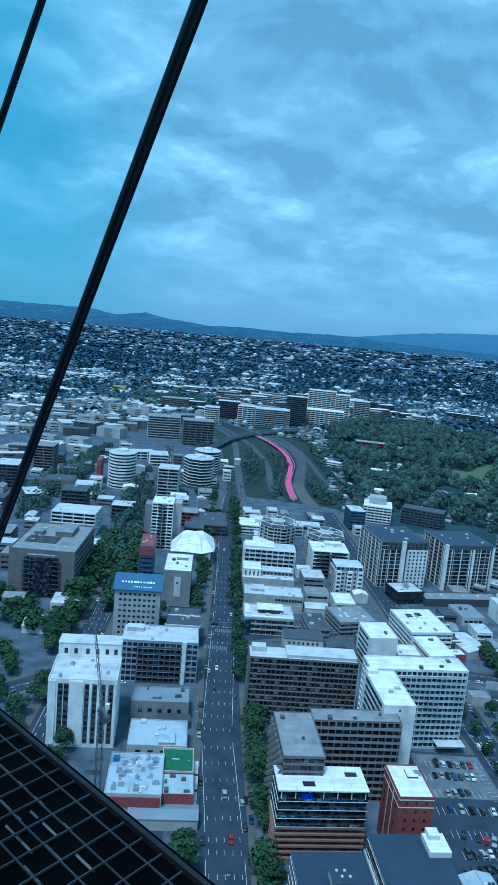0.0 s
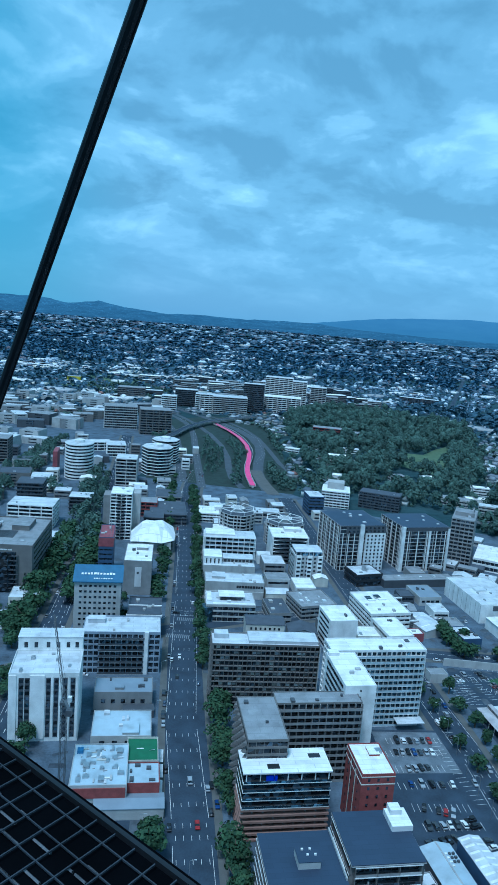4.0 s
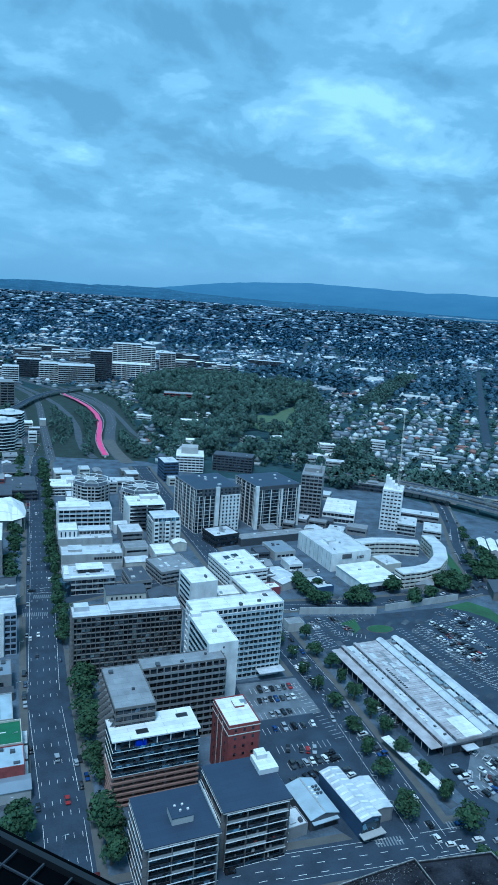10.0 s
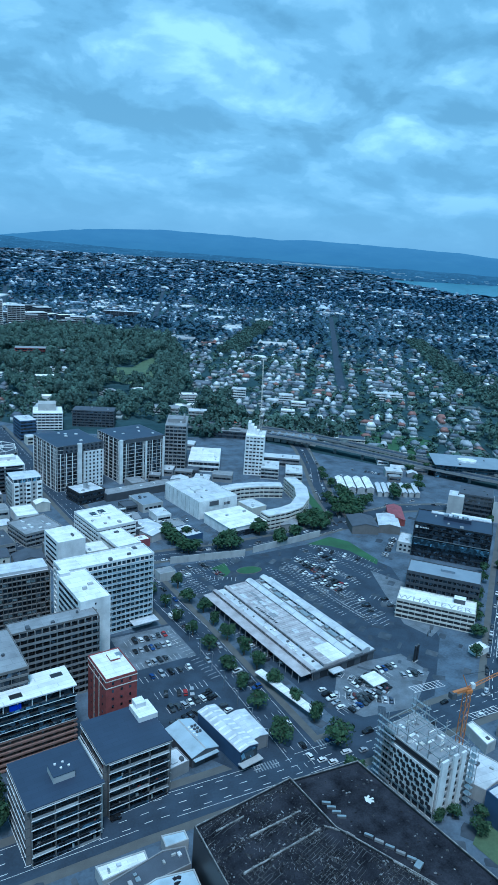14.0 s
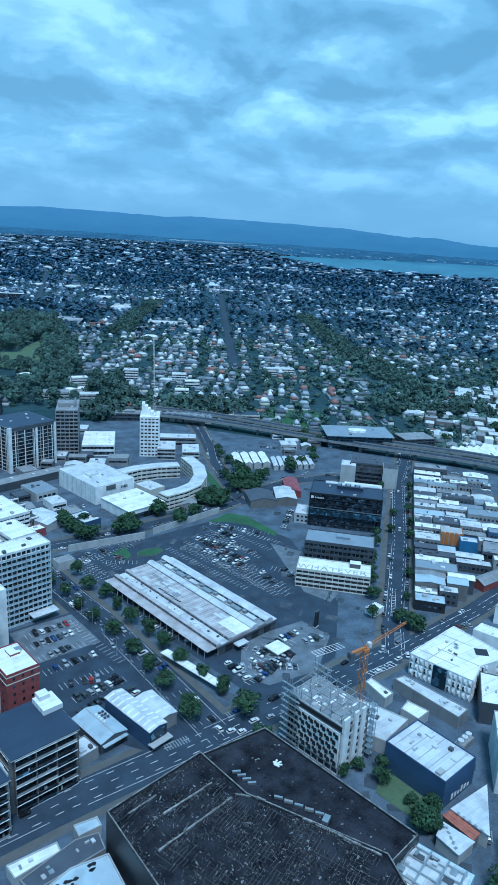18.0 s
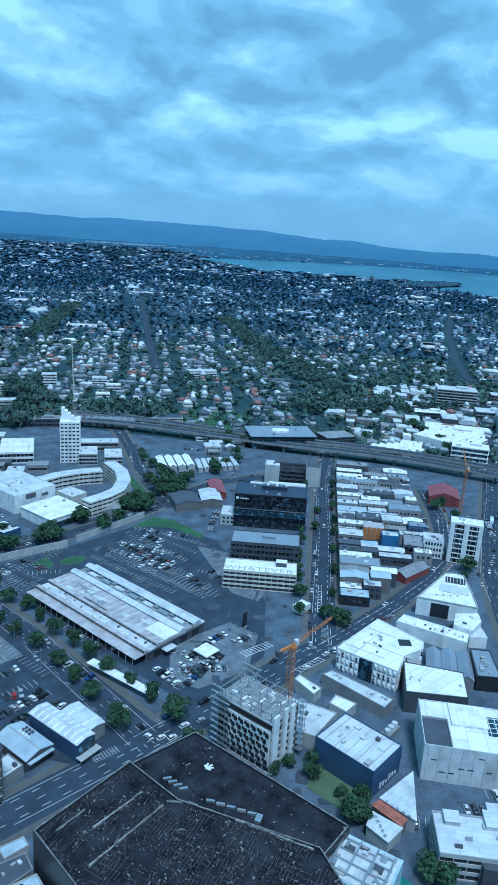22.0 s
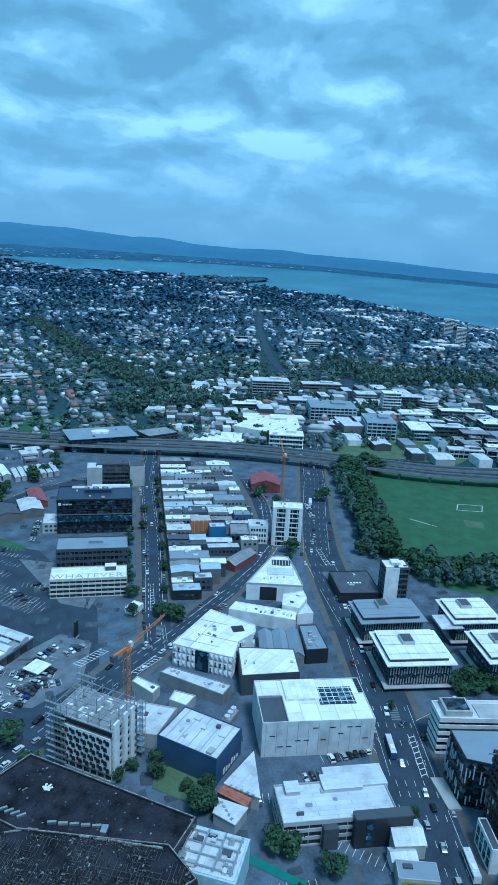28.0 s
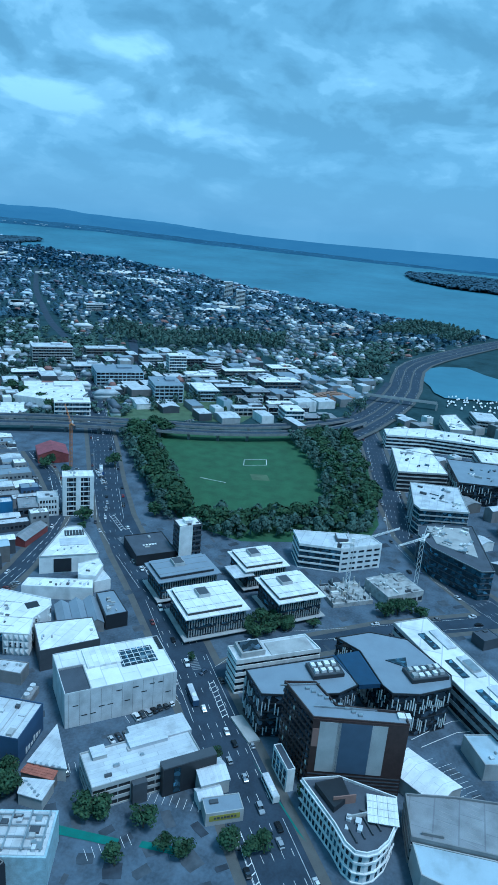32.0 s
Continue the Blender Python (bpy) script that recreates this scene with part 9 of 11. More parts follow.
e = flat_poly("low_roofs", "low building with a pale blue roof holed by fire", [(40, 155.5), (52, 159.5), (64, 158.5), (64, 146), (42, 144)], 5, PALE, PALEBLUE, 3)
q = random.Random(17)
for k in range(16):
    a_ = q.uniform(0, 6.28)
    x_, y_ = q.uniform(-7, 8), q.uniform(-5, 5)
    shape("burnt_hole", *prism([(x_ + q.uniform(0.5, 1.3) * math.cos(t_ * 0.9 + a_), y_ + q.uniform(0.4, 1.0) * math.sin(t_ * 0.9 + a_)) for t_ in range(7)], 5.13, 5.17 + 0.003 * k), CHARRED, e)
sheet("garden", [(158, 138), (170, 146), (172, 126), (162, 118)], 0.2, GRASSDRY, "rough grass plot beside the blue store")

# ---- offices along the straight street ----
e = block("car_park", "parking building with cream bands and a white roof deck", 246, 267, 42, 15, 11, -44, 4, CREAM, ROOFWHITE, glass=BLACK, sp=0.4, bays=(12, 4), pier=0.25, gear=0)
piece("stair_head", DARKGREY, e, 12, 4, 11.1, 6, 4, 2.6)
piece("stair_head_roof", ROOFWHITE, e, 12, 4, 13.7, 6.4, 4.4, 0.2)
letters = bpy.data.curves.new("roof_lettering", "FONT")
letters.body, letters.size, letters.extrude, letters.align_x = "WHATEVER", 7.0, 0.02, "CENTER"
letters.space_character = 1.12
flat = new("roof_lettering", letters)
lettering = new("roof_lettering", bpy.data.meshes.new_from_object(flat))
bpy.data.objects.remove(flat)
lettering.data.materials.append(PALE)
lettering.parent, lettering.location = e, (-1.0, -5.6, 11.16)
tagged(lettering, "faded grey capital letters painted on the deck")
e = block("glass_office", "dark office with a long grey roof", 269, 289, 42, 18, 15, -44, 4, DARKGREY, SLATEROOF, sp=0.45, bays=(16, 6), gear=0, rooms=[(2, 2, 8, 5, 1.4)])
e = block("black_office", "black glass office building with a flat grey roof", 314, 335, 50, 27, 24, -44, 7, BLACK, NAVY, glass=GLASS, sp=0.16, bays=(12, 8), pier=0.2, gear=4, rooms=[(2, 3, 18, 6, 2.2)])
piece("silver_floor_line", STEEL, e, 0, -13.6, 13.5, 49, 0.3, 0.5)
piece("glazed_terrace", GLASSBLUE, e, 0, -14.2, 9.2, 49, 1.4, 3.4, label="sloping band of blue glass across the front")
piece("rear_roof", ROOFPALE, e, 4, 11.2, 24.2, 40, 4.0, 0.6)
for k in range(6):
    piece("roof_plant", ROOFPALE if k % 2 else STEEL, e, -6 + 3.2 * k, 3, 26.5, 2.2, 4, 0.8)
piece("round_sign", PAINT, e, -23, -13.8, 20.5, 1.8, 0.2, 1.8)
sign_bars(e, -18, -13.8, 20.8, 6, 0.9, 6, PAINT)
e = solid("pale_towers", "pale tower pair with a dark central block", 372, 398, 12, 14, 17, -44, PALE, ROOFPALE, 0.4, 1)
solid("pale_towers", "pale tower beside the dark central block", 398, 376, 12, 14, 17, -44, PALE, ROOFDARK, 0.4, 1)
block("dark_block", "dark angular office between two pale towers", 390, 396, 26, 22, 18, -44, 5, DARKGREY, ROOFDARK, sp=0.4)
solid("low_store", "low store with white roofs", 365, 372, 30, 16, 6, -44, PALE, ROOFWHITE)
e = block("curved_office", "low curved glass office with a white roof drum", 455, 480, 62, 36, 13, -30, 4, DARKGREY, SLATEROOF, glass=GLASSBLUE, sp=0.3)
shape("roof_drum", *prism([(9 * math.cos(a_ * 0.35), 6 * math.sin(a_ * 0.35)) for a_ in range(18)], 13.2, 15), ROOFWHITE, e)
piece("roof_overhang", SLATEROOF, e, 0, 0, 13.0, 66, 40, 0.25)
block("office", "dark slanted office by the viaduct", 510, 455, 34, 24, 9, -16, 3, DARKGREY, ROOFGREY)
for k in range(5):
    gable("white_sheds", "shed with a white pitched roof", 524 + k * 8, 404 - k * 3, 7.6, 30, 5, 2.2, -8, PALE, ROOFWHITE, "y")
solid("big_white_store", "big store with a broad white roof", 622, 398, 66, 44, 9, 6, WHITE, ROOFWHITE, gear=6)
block("white_flats", "white flats with a pale roof", 604, 358, 44, 18, 13, 12, 4, WHITE, ROOFWHITE, bays=(10, 4))
for k in range(4):
    gable("yard_shed", "long narrow yard shed with a white pitched roof", 313.5 + k * 7.6, 476.5 - k * 2.6, 6.8, 30, 5.2, 1.6, -24, PALE, ROOFWHITE, "y")
for k in range(7):
    gable("row_shed", "small shed in a row beside the yard", 341 + k * 5.2, 459 - k * 1.7, 4.4, 26, 3.8, 1.1, -28, PALE, ROOFPALE, "y", group="sheds in a row")
sheet("bank_grass_2", [(262, 430), (268, 424), (273, 440), (278, 462), (284, 486), (279, 489), (272, 468), (267, 446)], 0.26, GRASS, "green verge beside the curving road")
gable("brick_house", "low building with a red steel roof", 317, 402, 12, 30, 5, 2, -30, BRICK, REDROOF, "y")
gable("brick_house", "low brown building with a pale roof", 300, 388, 16, 24, 6, 1.6, -30, BROWN, ROOFPALE, "y")
gable("brick_house", "brown gabled hall by the trees", 280, 392, 20, 22, 6, 2.2, -20, BROWN, ROOFDARK, "y")
solid("small_office", "small pale office by the parking ground", 292, 352, 14, 18, 7, -44, PALE, ROOFPALE, wins=(("F", 4, 2, 1.6, 1.4), ("L", 5, 2, 1.6, 1.4)))
e = solid("barrier_hut", "small white booth at the parking exit", 246, 232, 9, 6, 3, 10, WHITE, ROOFWHITE, gear=0)

# ---- close-packed row between the straight street and the wide road ----
ROW_U, ROW_V = Vector((0.72, 0.69, 0)), Vector((0.69, -0.72, 0))
ROW_O = Vector((264, 222, 0))
KEEP = [(331, 223, 17), (356.1, 275.0, 13), (354.4, 259.0, 13), (357.5, 242.4, 13), (367.8, 234.4, 13)]   # places of the single houses
q = random.Random(44)
a_ = 4.0
kinds = [(GREY, ROOFWHITE), (BROWN, ROOFPALE), (GREY, ROOFPALE), (DARKGREY, ROOFWHITE), (BROWN, PALEBLUE), (BLUEWALL, SLATEROOF), (DARKGREY, ROOFPALE), (DARKGREY, ROOFGREY), (GREY, ROOFWHITE), (PALE, SLATEROOF), (DARKGREY, ROOFDARK), (GREY, SLATEROOF), (BROWN, ROOFPALE), (BLACK, PALEBLUE), (GREY, ROOFDARK)]
while a_ < 236:
    du = q.uniform(7.5, 13)
    wide = min(62, 15 + 0.74 * a_)
    b_ = 1.0
    while b_ < wide - 6:
        dv = min(q.uniform(11, 30), wide - b_)
        c_ = ROW_O + ROW_U * (a_ + du / 2) + ROW_V * (b_ + dv / 2)
        wall, roof = q.choice(kinds)
        hh = q.uniform(5, 10.5)
        if any(math.hypot(c_.x - kx, c_.y - ky) < kr for kx, ky, kr in KEEP):
            b_ += dv
            continue
        if q.random() < 0.22:
            gable("shop_house", "narrow shop house with a pale pitched roof", c_.x, c_.y, du - 0.4, dv - 0.5, hh, 1.1, 44, GREY if wall is WHITE else wall, roof, q.choice("xy"), group="close-packed row")
        else:
            solid("shop_house", "narrow shop house with a flat roof and vents", c_.x, c_.y, du - 0.4, dv - 0.5, hh, 44, wall, roof, 0.4, q.randint(1, 4), group="close-packed row",
                  wins=(("F", max(2, int(du / 2.6)), 1 if hh < 7.5 else 2, 1.5, 1.5), ("L", max(2, int(dv / 3)), 1 if hh < 7.5 else 2, 1.6, 1.5)))
        b_ += dv
    a_ += du
e = solid("cream_corner_house", "cream three-storey corner building with many windows", 367.8, 234.4, 11, 13, 12.5, 38, WHITE, ROOFPALE, 1.0, 2, wins=(("F", 5, 3, 1.1, 1.9), ("L", 6, 3, 1.1, 1.9)))
block("glazed_shop", "dark shop building with large glazed bays", 357.5, 242.4, 19, 13, 9.5, 38, 2, DARKGREY, ROOFGREY, sp=0.3, bays=(5, 4))
e = thing("scaffolded_house", 356.1, 275.0, 44, "house wrapped in orange mesh scaffolding", "building")
piece("wall", PALE, e, 0, 0, 0, 12, 14, 9)
for i in range(5):
    piece("orange_mesh", ORANGE, e, -6.4, -6 + i * 3, 1, 0.15, 2.4, 9)
    piece("orange_mesh", ORANGE, e, -5 + i * 2.5, -7.4, 1, 2.0, 0.15, 9 - (i % 2))
solid("blue_house", "narrow bright blue rendered house", 354.4, 259.0, 8, 11, 9, 44, BLUEROOF, ROOFPALE, gear=1)
gable("red_roofed_hall", "old hall with a big dull red roof", 463, 292, 26, 24, 7, 4, 38, BRICK, REDROOF, "x")
e = block("slim_tower", "slim white tower with tall dark window panels", 378, 218, 11, 20, 27, 34, 8, WHITE, ROOFWHITE, sp=0.2, gear=3)
piece("white_pier_wall", WHITE, e, -5.6, 0, 0, 0.4, 3.2, 27.4)
piece("white_pier_wall", WHITE, e, -5.6, 8.6, 0, 0.4, 2.6, 27.4)
piece("white_pier_wall", WHITE, e, -5.6, -8.6, 0, 0.4, 2.6, 27.4)
gable("long_grey_roof", "long low building with a grey hipped roof", 331, 223, 10, 25, 4.5, 2.2, -88, BRICK, ROOFGREY, "y")

# ---- pavilion offices by the park ----
PAV = "office pavilion with overhanging roof and dark finned walls"
for px_, py_, pw_, pd_, ph_, pr_, proof in ((288, 92, 28, 32, 13, 42, ROOFWHITE), (318, 57.5, 27, 26, 13, 42, ROOFWHITE), (342.5, 82, 24, 26, 12.5, 42, ROOFWHITE), (313.5, 116, 22, 34, 12.5, 44, SLATEROOF)):
    e = block("pavilion_office", PAV, px_, py_, pw_ - 2, pd_ - 2, ph_, pr_, 4, BLACK, ROOFGREY, sp=0.2, gear=0, parapet=0, glass=GLASSBLUE)
    piece("roof_plate", proof, e, 0, 0, ph_ + 0.1, pw_ + 1.5, pd_ + 1.5, 0.5)
    piece("upper_storey", BLACK, e, 0.5, 0.5, ph_ + 0.6, pw_ - 4, pd_ - 4, 1.4)
    piece("upper_roof", proof, e, 0.5, 0.5, ph_ + 2.0, pw_ - 3.4, pd_ - 3.4, 0.35)
    for k in range(3):
        piece("roof_seam", GREY, e, -pw_ * 0.28 + k * pw_ * 0.28, 0.5, ph_ + 2.35, 0.2, pd_ - 4, 0.08)
    piece("plant_screen", PALE, e, 3, 2, ph_ + 2.35, 7.5, 6, 1.7)
    piece("plant_well", DARKGREY, e, 3, 2, ph_ + 4.06, 6.6, 5.2, 0.06)
    q = random.Random(int(px_))
    fins = []
    for s in ("F", "L"):
        run, off = (pw_ - 2, (pd_ - 2) / 2) if s == "F" else (pd_ - 2, (pw_ - 2) / 2)
        for k in range(int(run / 1.3)):
            for j in range(2):
                a_ = -run / 2 + 0.7 + k * 1.3
                zz, hh = 2.6 + j * 5.2 + q.uniform(0, 1), q.uniform(2.6, 4.4)
                fx_, fy_ = (a_, -off - 0.2) if s == "F" else (-off - 0.2, a_)
                fins.append(((fx_, fy_, zz), (fx_, fy_, zz + hh)))
    tagged(bars("fin_screen", fins, 0.42, PALE, e), "pale upright fins", "", "", "stuff")
    piece("terrace", PALE, e, 0, 0, 2.0, pw_ + 2.5, pd_ + 2.5, 0.4)
piece("glass_link_roof", ROOFPALE, thing("link_bridge", 327, 88, 42, "pale roofed glass link between the pavilions", "building"), 0, 0, 11, 14, 12, 0.4)
e = solid("corner_hall", "low dark hall with white lettering on its roof", 345, 150, 28, 24, 6, 42, BLACK, ROOFDARK, 0.6, 2)
sign_bars(e, -2, 0, 6.3, 9, 1.6, 5, PAINT, -90, -90)
e = block("square_tower", "small white and black tower beside the park", 349, 128, 11, 14, 23, 42, 7, DARKGREY, ROOFWHITE, sp=0.3, gear=2, rooms=[(0, 0, 5, 5, 2)])
piece("white_wall", WHITE, e, -5.7, 3, 0, 0.5, 8, 23.5)
piece("white_wall", WHITE, e, 0, -7.2, 0, 3, 0.4, 23)
def poly_building(name, label, pts, h, n, wall, roof, glass=None, sp=0.35, parapet=0.8, gear=3, fins=None, fin_mat=None, piers=0.0, group="city buildings"):
    """A building on any plan: glazed core, floor bands, roof, parapet, fins or piers on the walls that face the city. Returns it and its walls."""
    cx_, cy_ = sum(p[0] for p in pts) / len(pts), sum(p[1] for p in pts) / len(pts)
    e = thing(name, cx_, cy_, 0, label, "building", group)
    loc = grow([(p[0] - cx_, p[1] - cy_) for p in pts], 0)
    xs_, ys_ = [p[0] for p in loc], [p[1] for p in loc]
    FOOT.append((cx_, cy_, max(xs_) - min(xs_), max(ys_) - min(ys_), 0))
    shape("core_glazing", *prism(grow(loc, -0.35), 0, h - 0.1), glass or GLASS, e, "dark window glass between the storeys")
    fh = h / n
    for k in range(n + 1):
        z0, z1 = max(0, k * fh - sp * fh / 2), min(h, k * fh + sp * fh / 2)
        if k == n:
            z0 = h - sp * fh * 0.75
        shape("floor_band", *prism(loc, z0, z1), wall, e)
    shape("roof", *prism(grow(loc, -0.5), h, h + 0.12), roof, e)
    walls, q = [], random.Random(int(cx_ * 3 + cy_))
    for p, q_ in zip(loc, loc[1:] + loc[:1]):
        a_, b_ = Vector(p), Vector(q_)
        ln, rot_ = (b_ - a_).length, math.degrees(math.atan2(b_.y - a_.y, b_.x - a_.x))
        m_ = (a_ + b_) / 2
        nrm = Vector((b_.y - a_.y, a_.x - b_.x)).normalized()
        if parapet:
            inn = m_ - nrm * 0.22
            piece("parapet", wall, e, inn.x, inn.y, h, ln - 0.02, 0.4, parapet, rot_)
        if nrm.dot(m_ + Vector((cx_, cy_))) < 0:
            walls.append((a_, b_, nrm, rot_))
            if fins:
                rods = []
                for k in range(int(ln / fins)):
                    for j in range(2):
                        c_ = a_.lerp(b_, (k + 0.5) * fins / ln) + nrm * 0.25
                        z0 = h * 0.48 * j + q.uniform(0.03, 0.22) * h
                        z1 = min(h - 0.3, z0 + q.uniform(0.12, 0.34) * h)
                        if q.random() < 0.8:
                            rods.append(((c_.x, c_.y, z0), (c_.x + q.uniform(-0.25, 0.25), c_.y, z1)))
                tagged(bars("fin_screen", rods, 0.36, fin_mat or PALE, e), "white slanting fins", "", "", "stuff")
            for k in range(int(ln / piers) + 1 if piers else 0):
                c_ = a_.lerp(b_, min(1, k * piers / ln)) - nrm * 0.16
                piece("pier", wall, e, c_.x, c_.y, 0, 0.5, 0.3, h - 0.05, rot_)
    if gear:
        s_ = min(max(xs_) - min(xs_), max(ys_) - min(ys_)) * 0.5
        plant_boxes(e, s_, s_, h + 0.12, gear, int(abs(cx_) * 7))
    return e, walls


def on_wall(e, wall_, name, material, s_, z, w_, h_, thick=0.12, out=0.02):
    """A flat part on a wall of a poly_building at share s_ of its length."""
    a_, b_, nrm, rot_ = wall_
    c_ = a_.lerp(b_, s_) + nrm * (out + thick / 2)
    return piece(name, material, e, c_.x, c_.y, z, w_, thick, h_, rot_)


def longest(walls):
    return sorted(walls, key=lambda w_: -(w_[1] - w_[0]).length)


e, walls = poly_building("glass_front_office", "white office with a green glass front", [(384, 72), (398, 27), (389, 18), (371, 40), (367, 64)], 15, 4, WHITE, ROOFPALE, GLASSBLUE, 0.28, gear=0)
for w_ in longest(walls)[:2]:
    if abs((w_[1] - w_[0]).length - 28.6) < 3:
        on_wall(e, w_, "white_end", WHITE, 0.5, 0, 28, 15.4, 0.2)
        for j in range(4):
            for i in range(5):
                on_wall(e, w_, "window", GLASS, 0.12 + 0.19 * i, 1.4 + j * 3.5, 3.6, 1.2, 0.1, 0.24)
piece("plant_room", DARKGREY, e, 3, -2, 15.1, 8, 7, 2.2, 20)
piece("plant_room_roof", ROOFPALE, e, 3, -2, 17.3, 7, 6, 0.2, 20)

# ---- offices by the harbour road ----
e, walls = poly_building("banded_office", "white office with dark window bands and roof plant", [(250.2, 68.8), (273.6, 39.5), (265.1, 30.5), (241.5, 61.8)], 16, 5, WHITE, ROOFPALE, None, 0.5, gear=0)
piece("plant_room", PALE, e, -6, 9, 16.1, 9, 11, 2.4, 38)
piece("glazed_skylight", GLASS, e, -6, 9, 18.5, 7, 9, 0.3, 38)
piece("roof_step", PALE, e, 4, -6, 16.1, 9, 20, 0.5, 38)


def plant_well(e, x_, y_, z_, w_, d_, rot_, n_, seed):
    piece("plant_well", BLACK, e, x_, y_, z_, w_, d_, 1.6, rot_)
    piece("plant_floor", DARKGREY, e, x_, y_, z_ + 1.61, w_ - 0.8, d_ - 0.8, 0.05, rot_)
    r_ = random.Random(seed)
    c_, s_ = math.cos(radians(rot_)), math.sin(radians(rot_))
    for k in range(n_):
        u_, v_ = -w_ / 2 + (k // 2 + 0.7) * w_ / (n_ / 2 + 0.5), (-0.22 if k % 2 else 0.22) * d_
        piece("chiller", r_.choice((ROOFWHITE, ROOFWHITE, PALE)), e, x_ + u_ * c_ - v_ * s_, y_ + u_ * s_ + v_ * c_, z_ + 1.66, r_.uniform(1.5, 2.2), r_.uniform(1.8, 2.8), r_.uniform(0.7, 1.3), rot_)


e, walls = poly_building("dark_office", "dark faceted office with slanting white fins", [(233.3, 55.6), (258, 22.5), (241.7, 10.7), (233.4, 16.7), (226, 31), (220.8, 45.2)], 19.5, 5, BLACK, SLATEROOF, None, 0.12, 0.5, 0, 1.3, ROOFPALE)
plant_well(e, 245.3 - e.location.x, 25.2 - e.location.y, 19.6, 13.5, 9.5, -57, 8, 4)
shape("entrance_terrace", *prism([(-9, 28), (-20, 17), (-17, 13), (-6, 24)], 0, 1.0), PALE, e)
e, walls = poly_building("striped_office", "dark glass office with white vertical strips", [(271.7, 25.4), (282.5, 11.7), (283.8, -5), (264, -25), (255.4, -25.4), (245.5, -13.6), (241.7, -2.8), (245.6, 1.7), (265.5, 13.7)], 19.5, 5, BLACK, SLATEROOF, None, 0.1, 0.5, 0, 1.05, ROOFWHITE)
plant_well(e, 259.8 - e.location.x, -14.5 - e.location.y, 19.6, 17, 9, -57, 10, 5)
shape("blue_roof_slope", *prism([(a_ - e.location.x, b_ - e.location.y) for a_, b_ in ((257.0, 24.2), (265.2, 14.2), (246.0, 2.4), (241.7, 10.4))], 18, 20.0), mat("navy_roof_glazing", (0.020, 0.050, 0.105), 0.3, size=3), e, "dark navy glazed roof slope")
shape("roof_glazing", *prism([(a_ - e.location.x, b_ - e.location.y) for a_, b_ in ((263.3, 2.5), (268.8, -5.6), (261.7, -6.9))], 19.65, 20.0), GLASSBLUE, e)
sign_bars(e, -6, -9, 21.4, 4, 0.9, 3, PAINT)
HOTEL = mat("dark_brown_panels", (0.050, 0.030, 0.026), 0.5, size=2, fine=0.4, var=0.3)
hp = [(217.6, 36.2), (222.1, 25.1), (211.9, 15.1), (217.8, -8.0), (211.5, -10.5), (202.2, 21.9)]
e, walls = poly_building("dark_hotel", "dark brown hotel tower with tall grey wall panels", hp, 30, 10, HOTEL, SLATEROOF, None, 0.5, 1.0, 0)
front = [w_ for w_ in walls if (w_[1] - w_[0]).length > 30][0]
on_wall(e, front, "end_wall", HOTEL, 0.5, 0, 33.4, 30.4, 0.3, 0.0)
rev = front[0].y < front[1].y   # shares run from the street corner
for s_, w_, m_, z_, hh in ((0.19, 7.6, PALE, 8.5, 21), (0.45, 12.6, mat("slate_blue_panel", (0.075, 0.105, 0.155), 0.6, size=3, var=0.1), 8.5, 21), (0.70, 5.4, PALE, 8.5, 21)):
    on_wall(e, front, "wall_panel", m_, 1 - s_ if rev else s_, z_, w_, hh, 0.12, 0.32)
on_wall(e, front, "photo_panel", PINKBAND, 0.955 if rev else 0.045, 19, 2.4, 7.5, 0.12, 0.32)
for j in range(5):
    on_wall(e, front, "base_band", DARKGREY, 0.5, 1 + j * 1.5, 33, 0.5, 0.1, 0.32)
side = [w_ for w_ in walls if 18 < (w_[1] - w_[0]).length < 24][0]
for j in range(10):
    for i in range(11):
        on_wall(e, side, "window", GLASS if (i * 7 + j * 5) % 17 else CREAM, 0.06 + 0.088 * i, 1.0 + j * 2.95, 0.9, 1.7, 0.1, 0.05)
for px_, py_, ln_, rot_ in ((4.5, 17, 15, -63), (-3, 2, 16, -72), (0, -8, 12, -72)):
    piece("roof_rail", STEEL, e, px_, py_, 30.3, ln_, 0.3, 0.5, rot_)
for k in range(9):
    piece("roof_unit", STEEL, e, 3.5 - 0.9 * k, 14 - 2.6 * k, 30.15, 1.2, 1.5, 0.7, 20)
piece("white_glass_box", ROOFWHITE, e, 1.6, -21.5, 26, 4.6, 3.0, 5.0, -72)
e = solid("white_arched_front", "old white facade with tall arched windows", 203.8, 30.6, 3, 13, 9.5, -52.6, WHITE, ROOFDARK, 0.4, 0)
for k in range(4):
    piece("arched_window", GLASSBLUE, e, -1.56, -4.5 + k * 3.0, 1.5, 0.12, 1.9, 3.0)
    piece("arched_window", GLASSBLUE, e, -1.56, -4.5 + k * 3.0, 5.2, 0.12, 1.9, 3.0)
e, walls = poly_building("old_corner_hotel", "old white corner hotel with a rounded front and cornice", [(193, 22), (178.5, 7.8), (172.8, 3.4), (170.6, 0.0), (171.2, -3.6), (173.5, -6.6), (178.3, -9.3), (186, -11), (197, -10), (199, 10)], 12, 3, WHITE, ROOFDARK, WHITE, 0.2, 0.9, 6)
ox_, oy_ = e.location.x, e.location.y
